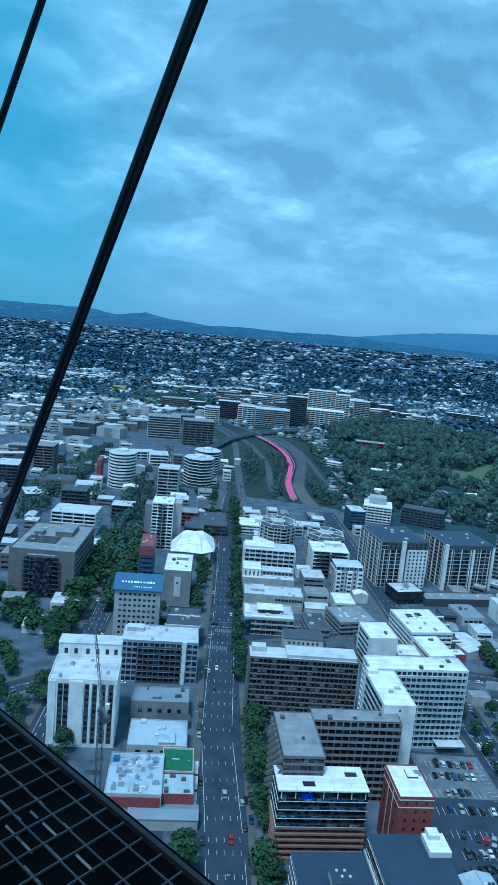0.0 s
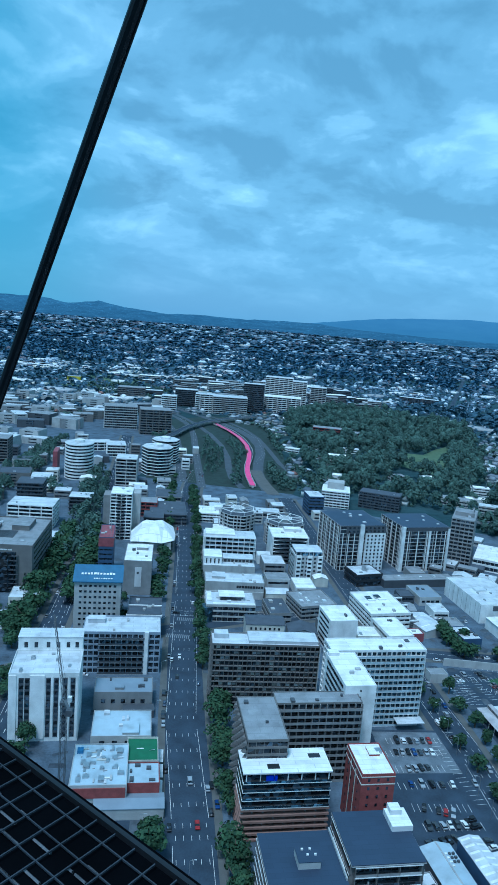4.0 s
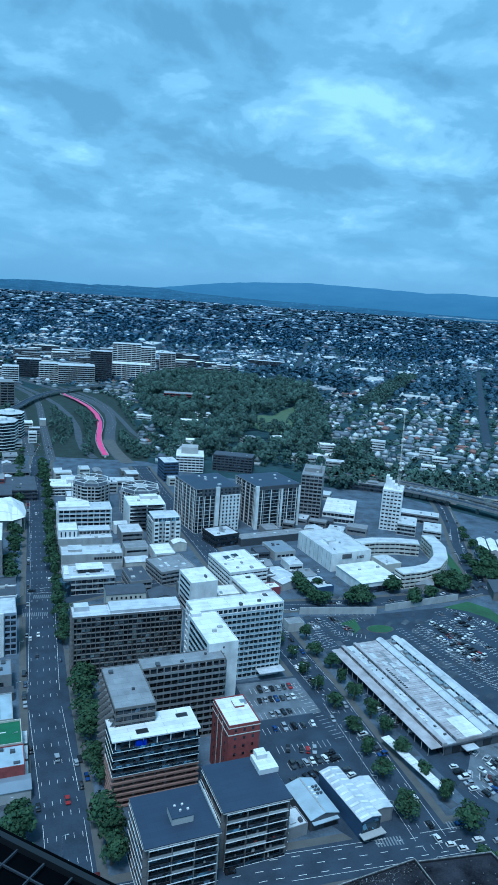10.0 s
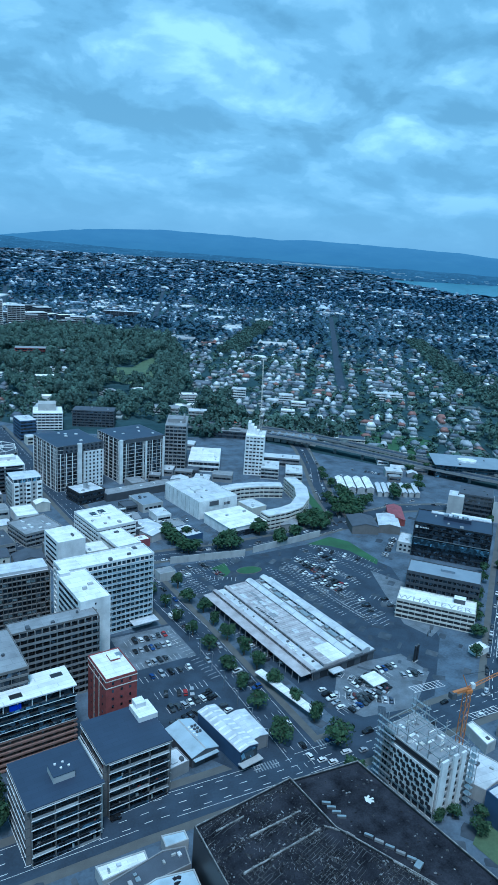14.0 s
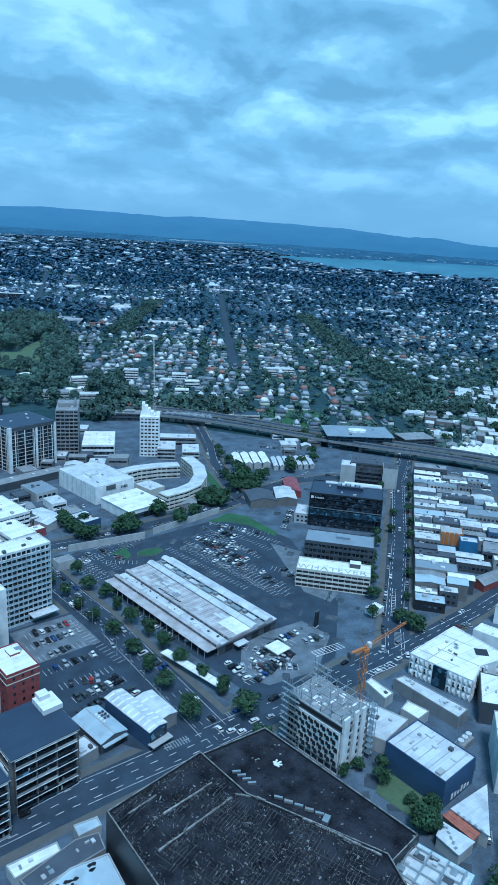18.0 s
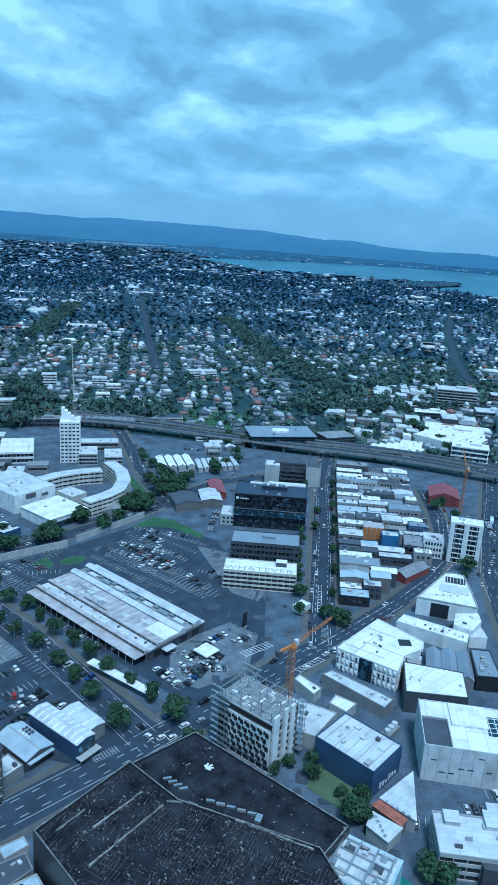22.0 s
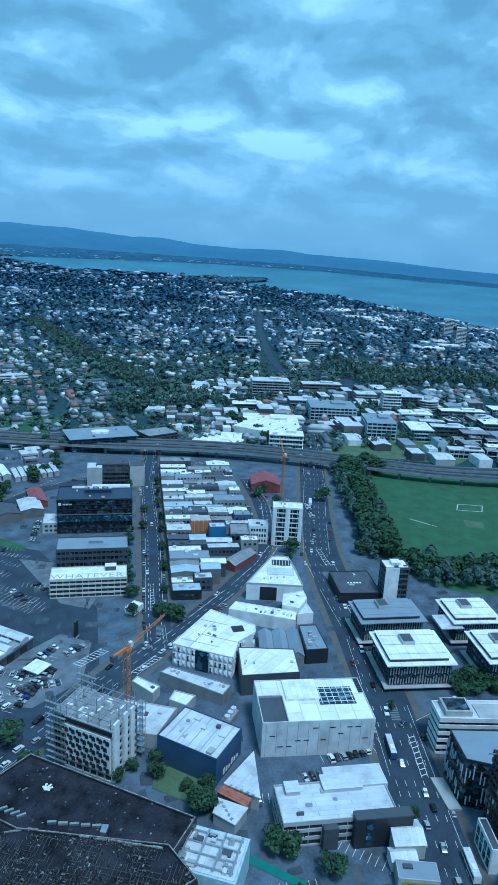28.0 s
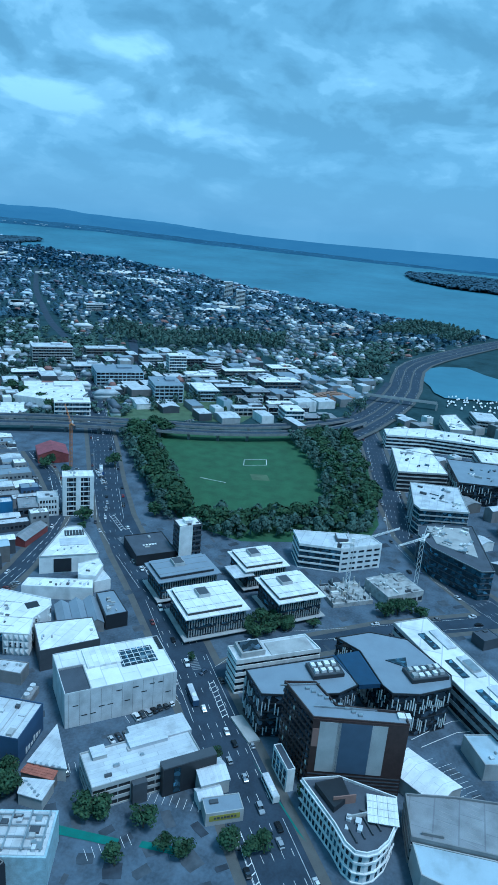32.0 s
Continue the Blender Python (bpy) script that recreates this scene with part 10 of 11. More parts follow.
for w_ in walls:
    ln = (w_[1] - w_[0]).length
    k_ = max(1, int(ln / 1.9))
    for j in range(3):
        for i in range(k_):
            on_wall(e, w_, "window", GLASSBLUE if j < 2 else GLASS, (i + 0.5) / k_, 1.0 + j * 3.9, 1.05, 2.2, 0.12, -0.28)
    on_wall(e, w_, "cornice", WHITE, 0.5, 11.4, ln + 0.3, 0.5, 0.5)
    on_wall(e, w_, "cornice", WHITE, 0.5, 4.2, ln + 0.2, 0.3, 0.3)
shape("raised_roof", *prism([(191 - ox_, 17 - oy_), (183 - ox_, 9 - oy_), (190 - ox_, 5 - oy_), (197 - ox_, 9 - oy_)], 12.1, 14.4), BLACK, e)
piece("mural_panel", PINKBAND, e, 188 - ox_, 6.5 - oy_, 12.1, 8, 0.4, 3.4, -60)
piece("terrace_front", PALE, e, 184 - ox_, 1.5 - oy_, 12.1, 7, 0.4, 1.6, -55)
for k in range(4):
    piece("roof_ridge", DARKGREY, e, 177 + 2.4 * k - ox_, 2 - 2.2 * k - oy_, 12.15, 7, 0.5, 0.7, 35)
e = thing("glazed_canopy", 189, -6, 10, "white glazed canopy over a yard", "canopy")
for k in range(4):
    for j in range(3):
        piece("glass_panel", ROOFWHITE, e, -4.4 + 2.95 * k, -3.4 + 3.4 * j, 13.3, 2.8, 3.25, 0.15)
piece("frame_post", STEEL, e, 0, 0, 0, 10, 8, 13.25)
e, walls = poly_building("grey_parking_roof", "broad low building with a grey parking roof and worn bay lines", [(201.9, -12.5), (207, -29), (214, -64), (190, -72), (187, -40), (184.5, -16)], 10, 3, GREY, ROOFGREY, None, 0.5, 0.9, 0)
marks = []
for row_y in (-24, -33, -43, -53):
    for k in range(9):
        x_ = 187.5 + k * 2.1 - row_y * 0.06
        marks.append(((x_ - e.location.x, row_y - e.location.y, 10.15), (x_ - 0.8 - e.location.x, row_y - 4.2 - e.location.y, 10.15)))
tagged(bars("bay_lines", marks, 0.12, PALE, e), "worn pale bay lines", "", "", "stuff")
shape("ramp_wall", *prism([(a_ - e.location.x, b_ - e.location.y) for a_, b_ in ((187, -19), (187.5, -19), (188.5, -26), (188, -26))], 10.12, 11.2), GREY, e)
flat_poly("pale_blue_store", "low store with a smooth pale blue flat roof", [(184, -16.5), (186.5, -40), (189.5, -73), (166, -62), (170, -36), (173, -20)], 9, PALE, PALEBLUE, 3)
e = gable("pale_gable", "low building with a pale ribbed gable roof", 217.5, -18, 15, 24, 6.4, 2.6, -32, PALE, ROOFWHITE, "y", strips=5)
e, walls = poly_building("long_hall", "long hall with a broad white roof and roof lights", [(305.5, 2.5), (317.5, -12.8), (255, -62), (243, -47)], 13.5, 3, PALE, ROOFWHITE, None, 0.4, 0.5, 0)
for k in range(3):
    piece("rooflight", GLASSBLUE, e, 16 - 17 * k, 15 - 13 * k, 13.65, 13, 3.6, 0.3, 38)
    piece("roof_step", ROOFPALE, e, 20 - 17 * k, 9 - 13 * k, 13.65, 15, 5, 0.7, 38)
piece("roof_plant", STEEL, e, 2, -4, 13.65, 8, 4, 1.8, 38)
flat_poly("flat_building", "pale blue flat building beside the loop road", [(245, -32), (250, -44), (236, -52), (231, -40)], 7, PALE, PALEBLUE, 2)
for line in ([(240, -17), (247, -25), (256, -30), (262, -36), (258, -43), (250, -47)], [(243, -13), (252, -22), (263, -27), (270, -36), (266, -46), (256, -53)]):
    strip("kerb_line", line, 0.3, 0.21, PAINT, "white kerb line of the turning loop")
# building site
e = thing("site_deck", 345.5, 32, 36, "building site with concrete decks and formwork", "building")
SITE = mat("site_concrete", (0.36, 0.36, 0.35), 0.9, size=3, var=0.4, fine=0.4, bump=0.2)
piece("deck", SITE, e, 0, 0, 0, 22, 24, 2.4)
q = random.Random(44)
for k in range(44):
    piece(q.choice(("formwork", "shuttering", "stacked_board")), q.choice((SITE, PALE, GREY, ROOFWHITE, CREAM, DARKGREY)), e, q.uniform(-10, 10), q.uniform(-11, 11), 2.41, q.uniform(0.6, 6), q.uniform(0.3, 1.6), q.uniform(0.2, 2.4), q.choice((0, 90, 0, 90, 30)))
for k in range(16):
    piece("column", SITE, e, -9.5 + 6.3 * (k % 4), -10.5 + 7 * (k // 4), 2.41, 0.6, 0.6, 3.4)
e = thing("site_deck", 358.5, 6.5, 42, "new concrete building of the site with an open top deck", "building")
piece("deck", SITE, e, 0, 0, 0, 22, 24, 6.8)
for k in range(30):
    piece("formwork", q.choice((PALE, GREY, ROOFWHITE, SITE, DARKGREY)), e, q.uniform(-10, 10), q.uniform(-11, 11), 6.81, q.uniform(0.6, 5), q.uniform(0.3, 1.2), q.uniform(0.2, 1.4), q.choice((0, 90)))
for j in range(6):
    piece("opening", BLACK, e, -11.02, -10 + 4 * j, 1.2, 0.1, 2.8, 2.2)
    piece("opening", BLACK, e, -9 + 3.6 * j, -12.02, 1.2, 2.6, 0.1, 2.2)
HARB = "harbour office block with bands of windows and roof plant"


def roof_clutter(e, ring, z, count, seed, mats, big=5.0):
    """Plant, ducts and frames inside a plan on a roof; ring in world places."""
    r_ = random.Random(seed)
    xs_, ys_ = [p[0] for p in ring], [p[1] for p in ring]
    made = 0
    while made < count:
        x_, y_ = r_.uniform(min(xs_), max(xs_)), r_.uniform(min(ys_), max(ys_))
        if in_poly(x_, y_, ring):
            made += 1
            piece(r_.choice(("air_handler", "duct", "vent", "plant_frame")), r_.choice(mats), e, x_ - e.location.x, y_ - e.location.y, z, r_.uniform(0.8, big), r_.uniform(0.6, 2.2), r_.uniform(0.4, 1.6), r_.choice((-14, 76)))


HARBOUR = (("boat_shaped_office", "dark glass office on a boat-shaped plan with white roof plant", [(421, -1), (430, -10), (437, -34), (376, -46), (372, -39), (382, -25), (392, -11), (407, -2)], 18, 5, DARKGREY, ROOFDARK, GLASSBLUE, 0.12, None),
           ("blue_glass_office", "blue glass office with stepped white roofs", [(500, 11), (506, -24), (458, -32), (448, 0), (456, 5)], 19, 5, PALE, ROOFPALE, GLASSBLUE, 0.22, None),
           ("open_deck_office", "office with dark open floors and a white roof", [(590, 34), (586, -3), (540, -16), (526, 22)], 17, 5, PALE, ROOFWHITE, BLACK, 0.3, None),
           ("striped_harbour_office", "slate roofed office with black and white striped walls", [(582, -13), (588, -60), (530, -55), (524, -24)], 17, 4, BLACK, SLATEROOF, GLASS, 0.15, 2.2),
           ("long_white_office", "long white office row with terraces", [(658, 48), (683, 12), (684, -60), (654, -60), (650, 8), (638, 43)], 14, 4, WHITE, ROOFWHITE, GLASS, 0.4, None),
           ("white_roofed_shed", "big boat shed with a white roof", [(758, -2), (772, -18), (710, -36), (702, -14)], 12, 2, PALE, ROOFWHITE, GLASS, 0.7, None))
for hname, hwords, hpts, fh, fn, fwall, froof, gl, fsp, hfins in HARBOUR:
    e, walls = poly_building(hname, hwords, hpts, fh, fn, fwall, froof, gl, fsp, 0.6, 0, fins=hfins, fin_mat=ROOFWHITE, group="harbour offices")
    if hname == "boat_shaped_office":
        deck = [(423, -6), (431, -31), (390, -37), (399, -13)]
        shape("plant_deck", *prism(grow([(a_ - e.location.x, b_ - e.location.y) for a_, b_ in deck], 0), fh + 0.1, fh + 0.5), PALE, e)
        roof_clutter(e, deck, fh + 0.5, 34, 3, (ROOFWHITE, STEEL, PALE, ROOFPALE))
        for w_ in walls:
            on_wall(e, w_, "pale_coping", PALE, 0.5, fh + 0.3, (w_[1] - w_[0]).length, 0.35, 0.15)
    else:
        cx_, cy_ = e.location.x, e.location.y
        inner = [(cx_ + (a_ - cx_) * 0.72, cy_ + (b_ - cy_) * 0.72) for a_, b_ in hpts]
        roof_clutter(e, inner, fh + 0.13, 12, int(cx_), (ROOFWHITE, STEEL, PALE, DARKGREY, GLASSBLUE), 7.0)
for fx, fy, fw, fd, fh, fr, fwall, froof in ((470, -80, 40, 40, 16, 25, GREY, ROOFPALE), (622, -52, 34, 26, 13, 12, PALE, ROOFWHITE), (800, -50, 40, 26, 8, 12, PALE, ROOFPALE)):
    block("harbour_office", HARB, fx, fy, fw, fd, fh, fr, max(2, int(fh / 3.6)), fwall, froof, sp=0.42, gear=4, group="harbour offices")

# ---- offices and houses beyond the viaduct ----
HILL = "office building on the far side of the viaduct"
for fx, fy, fw, fd, fh, fr, fwall, froof in ((781, 496, 52, 30, 22, -50, PALE, ROOFPALE), (861, 461, 58, 22, 13, -49, BROWN, ROOFPALE), (721, 369, 56, 44, 16, -53, PALEBLUE, SLATEROOF), (622, 391, 63, 50, 9, -55, PALE, ROOFWHITE), (578, 343, 35, 20, 14, -57, WHITE, ROOFWHITE), (850, 386, 29, 24, 12, -51, PALE, ROOFPALE),
                                             (796, 326, 23, 18, 30, -53, WHITE, ROOFWHITE), (845, 321, 27, 22, 19, -52, DARKGREY, ROOFPALE), (677, 288, 32, 44, 20, -55, PALEBLUE, SLATEROOF), (792, 292, 40, 26, 10, -53, PALE, ROOFWHITE), (707, 254, 26, 40, 13, -55, PALEBLUE, ROOFWHITE), (864, 257, 59, 18, 8, -52, BROWN, ROOFWHITE), (806, 193, 49, 26, 13, -54, BROWN, ROOFWHITE),
                                             (919, 219, 41, 26, 8, -52, PALE, ROOFWHITE), (744, 234, 40, 16, 13, -55, DARKGREY, ROOFPALE), (737, 202, 30, 18, 13, -55, DARKGREY, ROOFGREY), (677, 192, 36, 14, 9, -57, PALE, ROOFPALE), (674, 145, 21, 24, 14, -57, WHITE, ROOFWHITE), (688, 119, 37, 20, 7, -57, DARKGREY, ROOFGREY), (547, 389, 22, 30, 6, -57, WHITE, ROOFWHITE),
                                             (1290, 716, 50, 16, 14, -38, PALE, ROOFPALE), (900, 320, 40, 18, 9, -52, PALE, ROOFPALE), (760, 430, 40, 26, 9, -50, GREY, ROOFPALE), (690, 470, 40, 22, 8, -45, DARKGREY, ROOFWHITE), (770, 262, 30, 12, 10, -55, GREY, ROOFPALE), (715, 168, 30, 14, 9, -55, PALE, ROOFWHITE)):
    dl = math.hypot(fx, fy)
    block("hill_office", HILL, fx * (1 + fd / 2 / dl), fy * (1 + fd / 2 / dl), fw, fd, fh, fr, max(2, int(fh / 3.6)), fwall, froof, glass=GLASS if int(fx) % 2 else GLASSBLUE, sp=0.30 if int(fx) % 3 else 0.42, bays=(0, 0) if int(fy) % 3 else (max(3, int(fw / 5)), max(3, int(fd / 5))), pier=0.6, proud=0.8, gear=3, rooms=[(fw * 0.15, fd * 0.1, fw * 0.3, fd * 0.35, 2.0)] if fw > 30 else (), group="offices beyond the viaduct")
e = round_tower("round_office", "dark round office with pale floor rings", 862, 302, 14, 16, 5, PALE, ROOFPALE, 0.35)
e = thing("sails_hall", 802, 124, -55, "low hall with a brown shell roof", "building")
shape("wall", *prism([(26 * math.cos(a_ * 0.52), 18 * math.sin(a_ * 0.52)) for a_ in range(12)], 0, 5), PALE, e)
for k in range(6):
    shape("roof_ring", *prism([((28 - k * 4.6) * math.cos(a_ * 0.52), (20 - k * 3.3) * math.sin(a_ * 0.52)) for a_ in range(12)], 5 + k * 1.1, 6.1 + k * 1.1), mat("brown_shingle", (0.26, 0.16, 0.11), 0.85), e)
for k, (tx_, ty_) in enumerate(((1797, 600), (1630, 512))):
    block("far_tower", "pair of slim pale residential towers near the shore", tx_, ty_, 24, 22, 48 - 4 * k, 20, 14, WHITE, ROOFPALE, sp=0.4, gear=0, group="far towers")
# dark villas with white framed fronts above the reserve
for k in range(9):
    x_, y_ = 722 + 9.5 * (k % 5) - 30 * (k // 5), 214 - 15.0 * (k % 5) - 26 * (k // 5)
    e = solid("framed_villa", "dark flat-roofed villa with a white framed balcony front", x_, y_, 12, 11, 9 + 2 * (k % 2), -57, DARKGREY, ROOFGREY, 0.3, 1, group="framed villas")
    for px, pz, pw, ph in ((-5.4, 3.2, 0.5, 5.4), (5.4, 3.2, 0.5, 5.4), (0, 3.0, 11.3, 0.45), (0, 8.4, 11.3, 0.45)):
        piece("white_frame", WHITE, e, px, -5.9, pz, pw, 1.0, ph)
    piece("balcony_glazing", GLASS, e, 0, -5.56, 3.5, 10.2, 0.12, 4.8)
# boats and sheds by the basin
q = random.Random(61)
v, f = [], []
for k in range(90):
    bx_, by_ = q.uniform(850, 925), q.uniform(-110, -8)
    i, l_, w_ = len(v), q.uniform(5, 10), q.uniform(1.6, 2.8)
    v += [(bx_ - l_ / 2, by_ - w_ / 2, 1.7), (bx_ + l_ / 3, by_ - w_ / 2, 1.7), (bx_ + l_ / 2, by_, 1.9), (bx_ + l_ / 3, by_ + w_ / 2, 1.7), (bx_ - l_ / 2, by_ + w_ / 2, 1.7), (bx_ - l_ / 6, by_, 3.6)]
    f += [(i, i + 1, i + 5), (i + 1, i + 2, i + 5), (i + 2, i + 3, i + 5), (i + 3, i + 4, i + 5), (i + 4, i, i + 5)]
tagged(new("moored_boats", mesh_of("moored_boats", v, f, ROOFWHITE)), "rows of small white boats at the marina", "boats", "", "stuff")

# ---- small buildings, yards and trees in the gaps of the city ----
def free_spot(x, y, r):
    """Whether a round place is clear of all buildings and streets."""
    for fx, fy, fw, fd, fr in FOOT:
        a_ = radians(-fr)
        lx, ly = (x - fx) * math.cos(a_) - (y - fy) * math.sin(a_), (x - fx) * math.sin(a_) + (y - fy) * math.cos(a_)
        if abs(lx) < fw / 2 + r and abs(ly) < fd / 2 + r:
            return False
    for line, wd in STREETS.values():
        if near_line(np.array([x]), np.array([y]), line, wd / 2 + 3 + r * 0.8)[0]:
            return False
    return True


FOOT += [(191, -44, 50, 60, 0), (243, 360, 44, 44, 0), (229, 346, 50, 50, 45), (345.5, 32, 28, 28, 36), (358.5, 6.5, 26, 28, 42), (103, 130, 80, 95, 10), (162, 287, 50, 95, 11), (-158, 465, 50, 70, 4), (-189, 772, 40, 46, 0), (-110, 872, 50, 60, 0), (-56, 541, 34, 46, 6), (0, 590, 34, 34, 0), (42, 582, 34, 34, 0), (316, 190, 46, 30, 34), (213, 9, 24, 44, 22),
         (183, 2, 26, 30, 30), (140, 98, 20, 26, 20), (240, 460, 80, 80, 0), (171, 113, 18, 32, 30), (394, -18, 50, 30, 20), (84, 215, 16, 24, 14), (88, 262, 44, 90, 5)]
GAPS = [([(-30, 370), (110, 370), (95, 700), (-40, 700)], 34, 6, 11), ([(110, 395), (230, 395), (230, 640), (110, 660)], 26, 4, 8), ([(-300, 380), (-60, 380), (-60, 1000), (-330, 1000)], 60, 6, 14), ([(-140, 600), (-60, 600), (-60, 760), (-140, 760)], 8, 6, 10),
        ([(330, 400), (420, 500), (400, 540), (340, 440)], 7, 4, 6), ([(200, 190), (330, 140), (370, 200), (290, 250)], 12, 4, 7), ([(380, 235), (460, 285), (440, 330), (350, 290)], 14, 4, 8), ([(60, 195), (110, 200), (110, 250), (60, 240)], 4, 3, 5), ([(240, -90), (420, -90), (430, 30), (300, 60)], 12, 5, 9), ([(420, -120), (780, -100), (760, 40), (430, 30)], 40, 6, 14),
        ([(640, 130), (900, 90), (960, 420), (640, 480)], 90, 6, 12), ([(520, 400), (700, 420), (900, 640), (600, 560)], 42, 5, 9)]
q = random.Random(90)
loose = []
for zone, count, h0, h1 in GAPS:
    xs_, ys_ = [p[0] for p in zone], [p[1] for p in zone]
    made, tries = 0, 0
    while made < count and tries < count * 14:
        tries += 1
        x_, y_ = q.uniform(min(xs_), max(xs_)), q.uniform(min(ys_), max(ys_))
        if not in_poly(x_, y_, zone):
            continue
        w_, dd_ = q.uniform(8, 18), q.uniform(8, 20)
        if x_ > 640 and y_ > 90:
            w_, dd_ = w_ * 1.9, dd_ * 1.2
        if not free_spot(x_, y_, max(w_, dd_) * 0.5):
            continue
        made += 1
        rot_ = 8 if x_ < 150 else (-28 if y_ > 380 and x_ < 420 else 42)
        wall, roof = q.choice(((WHITE, ROOFWHITE), (PALE, ROOFPALE), (GREY, ROOFGREY), (CREAM, ROOFPALE), (DARKGREY, ROOFDARK), (PALE, ROOFGREY), (WHITE, ROOFPALE), (GREY, ROOFPALE), (CREAM, ROOFWHITE), (BROWN, ROOFGREY), (GREY, ROOFPALE)))
        if x_ > 640 and y_ > 90:
            wall, roof = q.choice(((PALEBLUE, SLATEROOF), (DARKGREY, ROOFGREY), (BROWN, ROOFPALE), (GREY, SLATEROOF), (PALE, ROOFPALE), (DARKGREY, ROOFPALE), (WHITE, ROOFPALE)))
        hh = q.uniform(h0, h1)
        if q.random() < (0.12 if x_ > 640 else 0.35):
            gable("small_building", "small city building with a pitched steel roof", x_, y_, w_, dd_, hh * 0.7, 1.8, rot_, wall, roof, q.choice("xy"), group="small city buildings")
        else:
            solid("small_building", "small flat-roofed city building with roof vents", x_, y_, w_, dd_, hh, rot_, wall, roof, 0.4, q.randint(0, 1), group="small city buildings", wins=(("F", 1, max(1, int(hh / 3.4)), w_ * 0.86, 1.5), ("R", 1, max(1, int(hh / 3.4)), dd_ * 0.8, 1.5)))
    for k in range(int(count * 0.7)):
        x_, y_ = q.uniform(min(xs_), max(xs_)), q.uniform(min(ys_), max(ys_))
        if in_poly(x_, y_, zone) and free_spot(x_, y_, 2.5):
            loose.append((x_, y_, q.uniform(3, 5.5), q.uniform(4, 6)))
lt = np.array(loose)
scatter("city_trees", *shrub_shape(31, 260, 0.15), lt[:, 0], lt[:, 1], lt[:, [2, 2, 3]], rs.uniform(0, 6.3, len(lt)), LEAF, "small leafy city trees among the buildings", "trees")

# patched tar, repairs and oil stains on the open ground, laid in a loose grid
PATCH = island_mat("patched_tar", [(0.058, 0.070, 0.087), (0.078, 0.092, 0.110), (0.050, 0.060, 0.076), (0.088, 0.100, 0.116), (0.064, 0.078, 0.096)], 0.9, 4, 0.3, 0.2)
v, f = [], []
q = random.Random(91)
for gx_ in range(-130, 480, 10):
    for gy_ in range(-60, 460, 10):
        x_, y_ = gx_ + q.uniform(-2, 2), gy_ + q.uniform(-2, 2)
        if q.random() < 0.35 or not 150 < math.hypot(x_, y_) < 520 or in_poly(x_, y_, PARKZONE) or (x_ > 380 and y_ > 20) or not free_spot(x_, y_, 2.0):
            continue
        w_, d_ = q.uniform(0.8, 3.8), q.uniform(0.8, 3.8)
        a_ = radians(8 if x_ < 150 else 42) + q.choice((0, 0, 0.3))
        i = len(v)
        v += [(x_ + cx_ * w_ * math.cos(a_) - cy_ * d_ * math.sin(a_), y_ + cx_ * w_ * math.sin(a_) + cy_ * d_ * math.cos(a_), 0.145) for cx_, cy_ in ((-1, -0.9), (0.9, -1), (1, 0.8), (0.2, 1.0), (-0.9, 0.9))]
        f.append((i, i + 1, i + 2, i + 3, i + 4))
tagged(new("tar_patches", mesh_of("tar_patches", v, f, PATCH)), "patches of darker and paler tar on the open ground", "paving", "", "stuff")

# ---- cars and a bus ----
FAR_ROWS = [((206.3, 360.5), (215.7, 314.0), 18, 0.45), ((218.8, 371.8), (228.2, 318.8), 20, 0.18), ((228.8, 376.8), (247.7, 334.1), 17, 0.07), ((195.8, 351.2), (210.2, 272.9), 30, 0.1), ((208.7, 322.1), (220.4, 280.3), 16, 0.1), ((144.3, 373.1), (152.1, 350.2), 9, 0.4), ((130.5, 364.3), (135.8, 340.1), 9, 0.3), ((132.2, 292.1), (145.7, 255.4), 15, 0.6), ((108.5, 318.0), (113.0, 295.6), 8, 0.5), ((162.4, 243.9), (181.5, 219.5), 11, 0.8), ((155.7, 226.4), (179.5, 212.6), 10, 0.8),
            ((262, 340), (300, 376), 16, 0.5), ((290, 196), (270, 200), 6, 0.7), ((208, 88), (196, 97), 5, 0.8), ((420, 235), (450, 262), 12, 0.7), ((430, 226), (462, 252), 12, 0.6), ((400, 262), (420, 280), 8, 0.7), ((330, 505), (350, 485), 9, 0.7),
            ((352, 520), (372, 500), 9, 0.7), ((312, 470), (332, 452), 9, 0.6), ((130, 445), (165, 440), 12, 0.6), ((190, 420), (225, 424), 12, 0.6), ((-75, 330), (-70, 380), 14, 0.6), ((-85, 300), (-80, 350), 14, 0.6), ((600, 250), (640, 230), 12, 0.5), ((290, 12), (300, -6), 7, 0.7)]
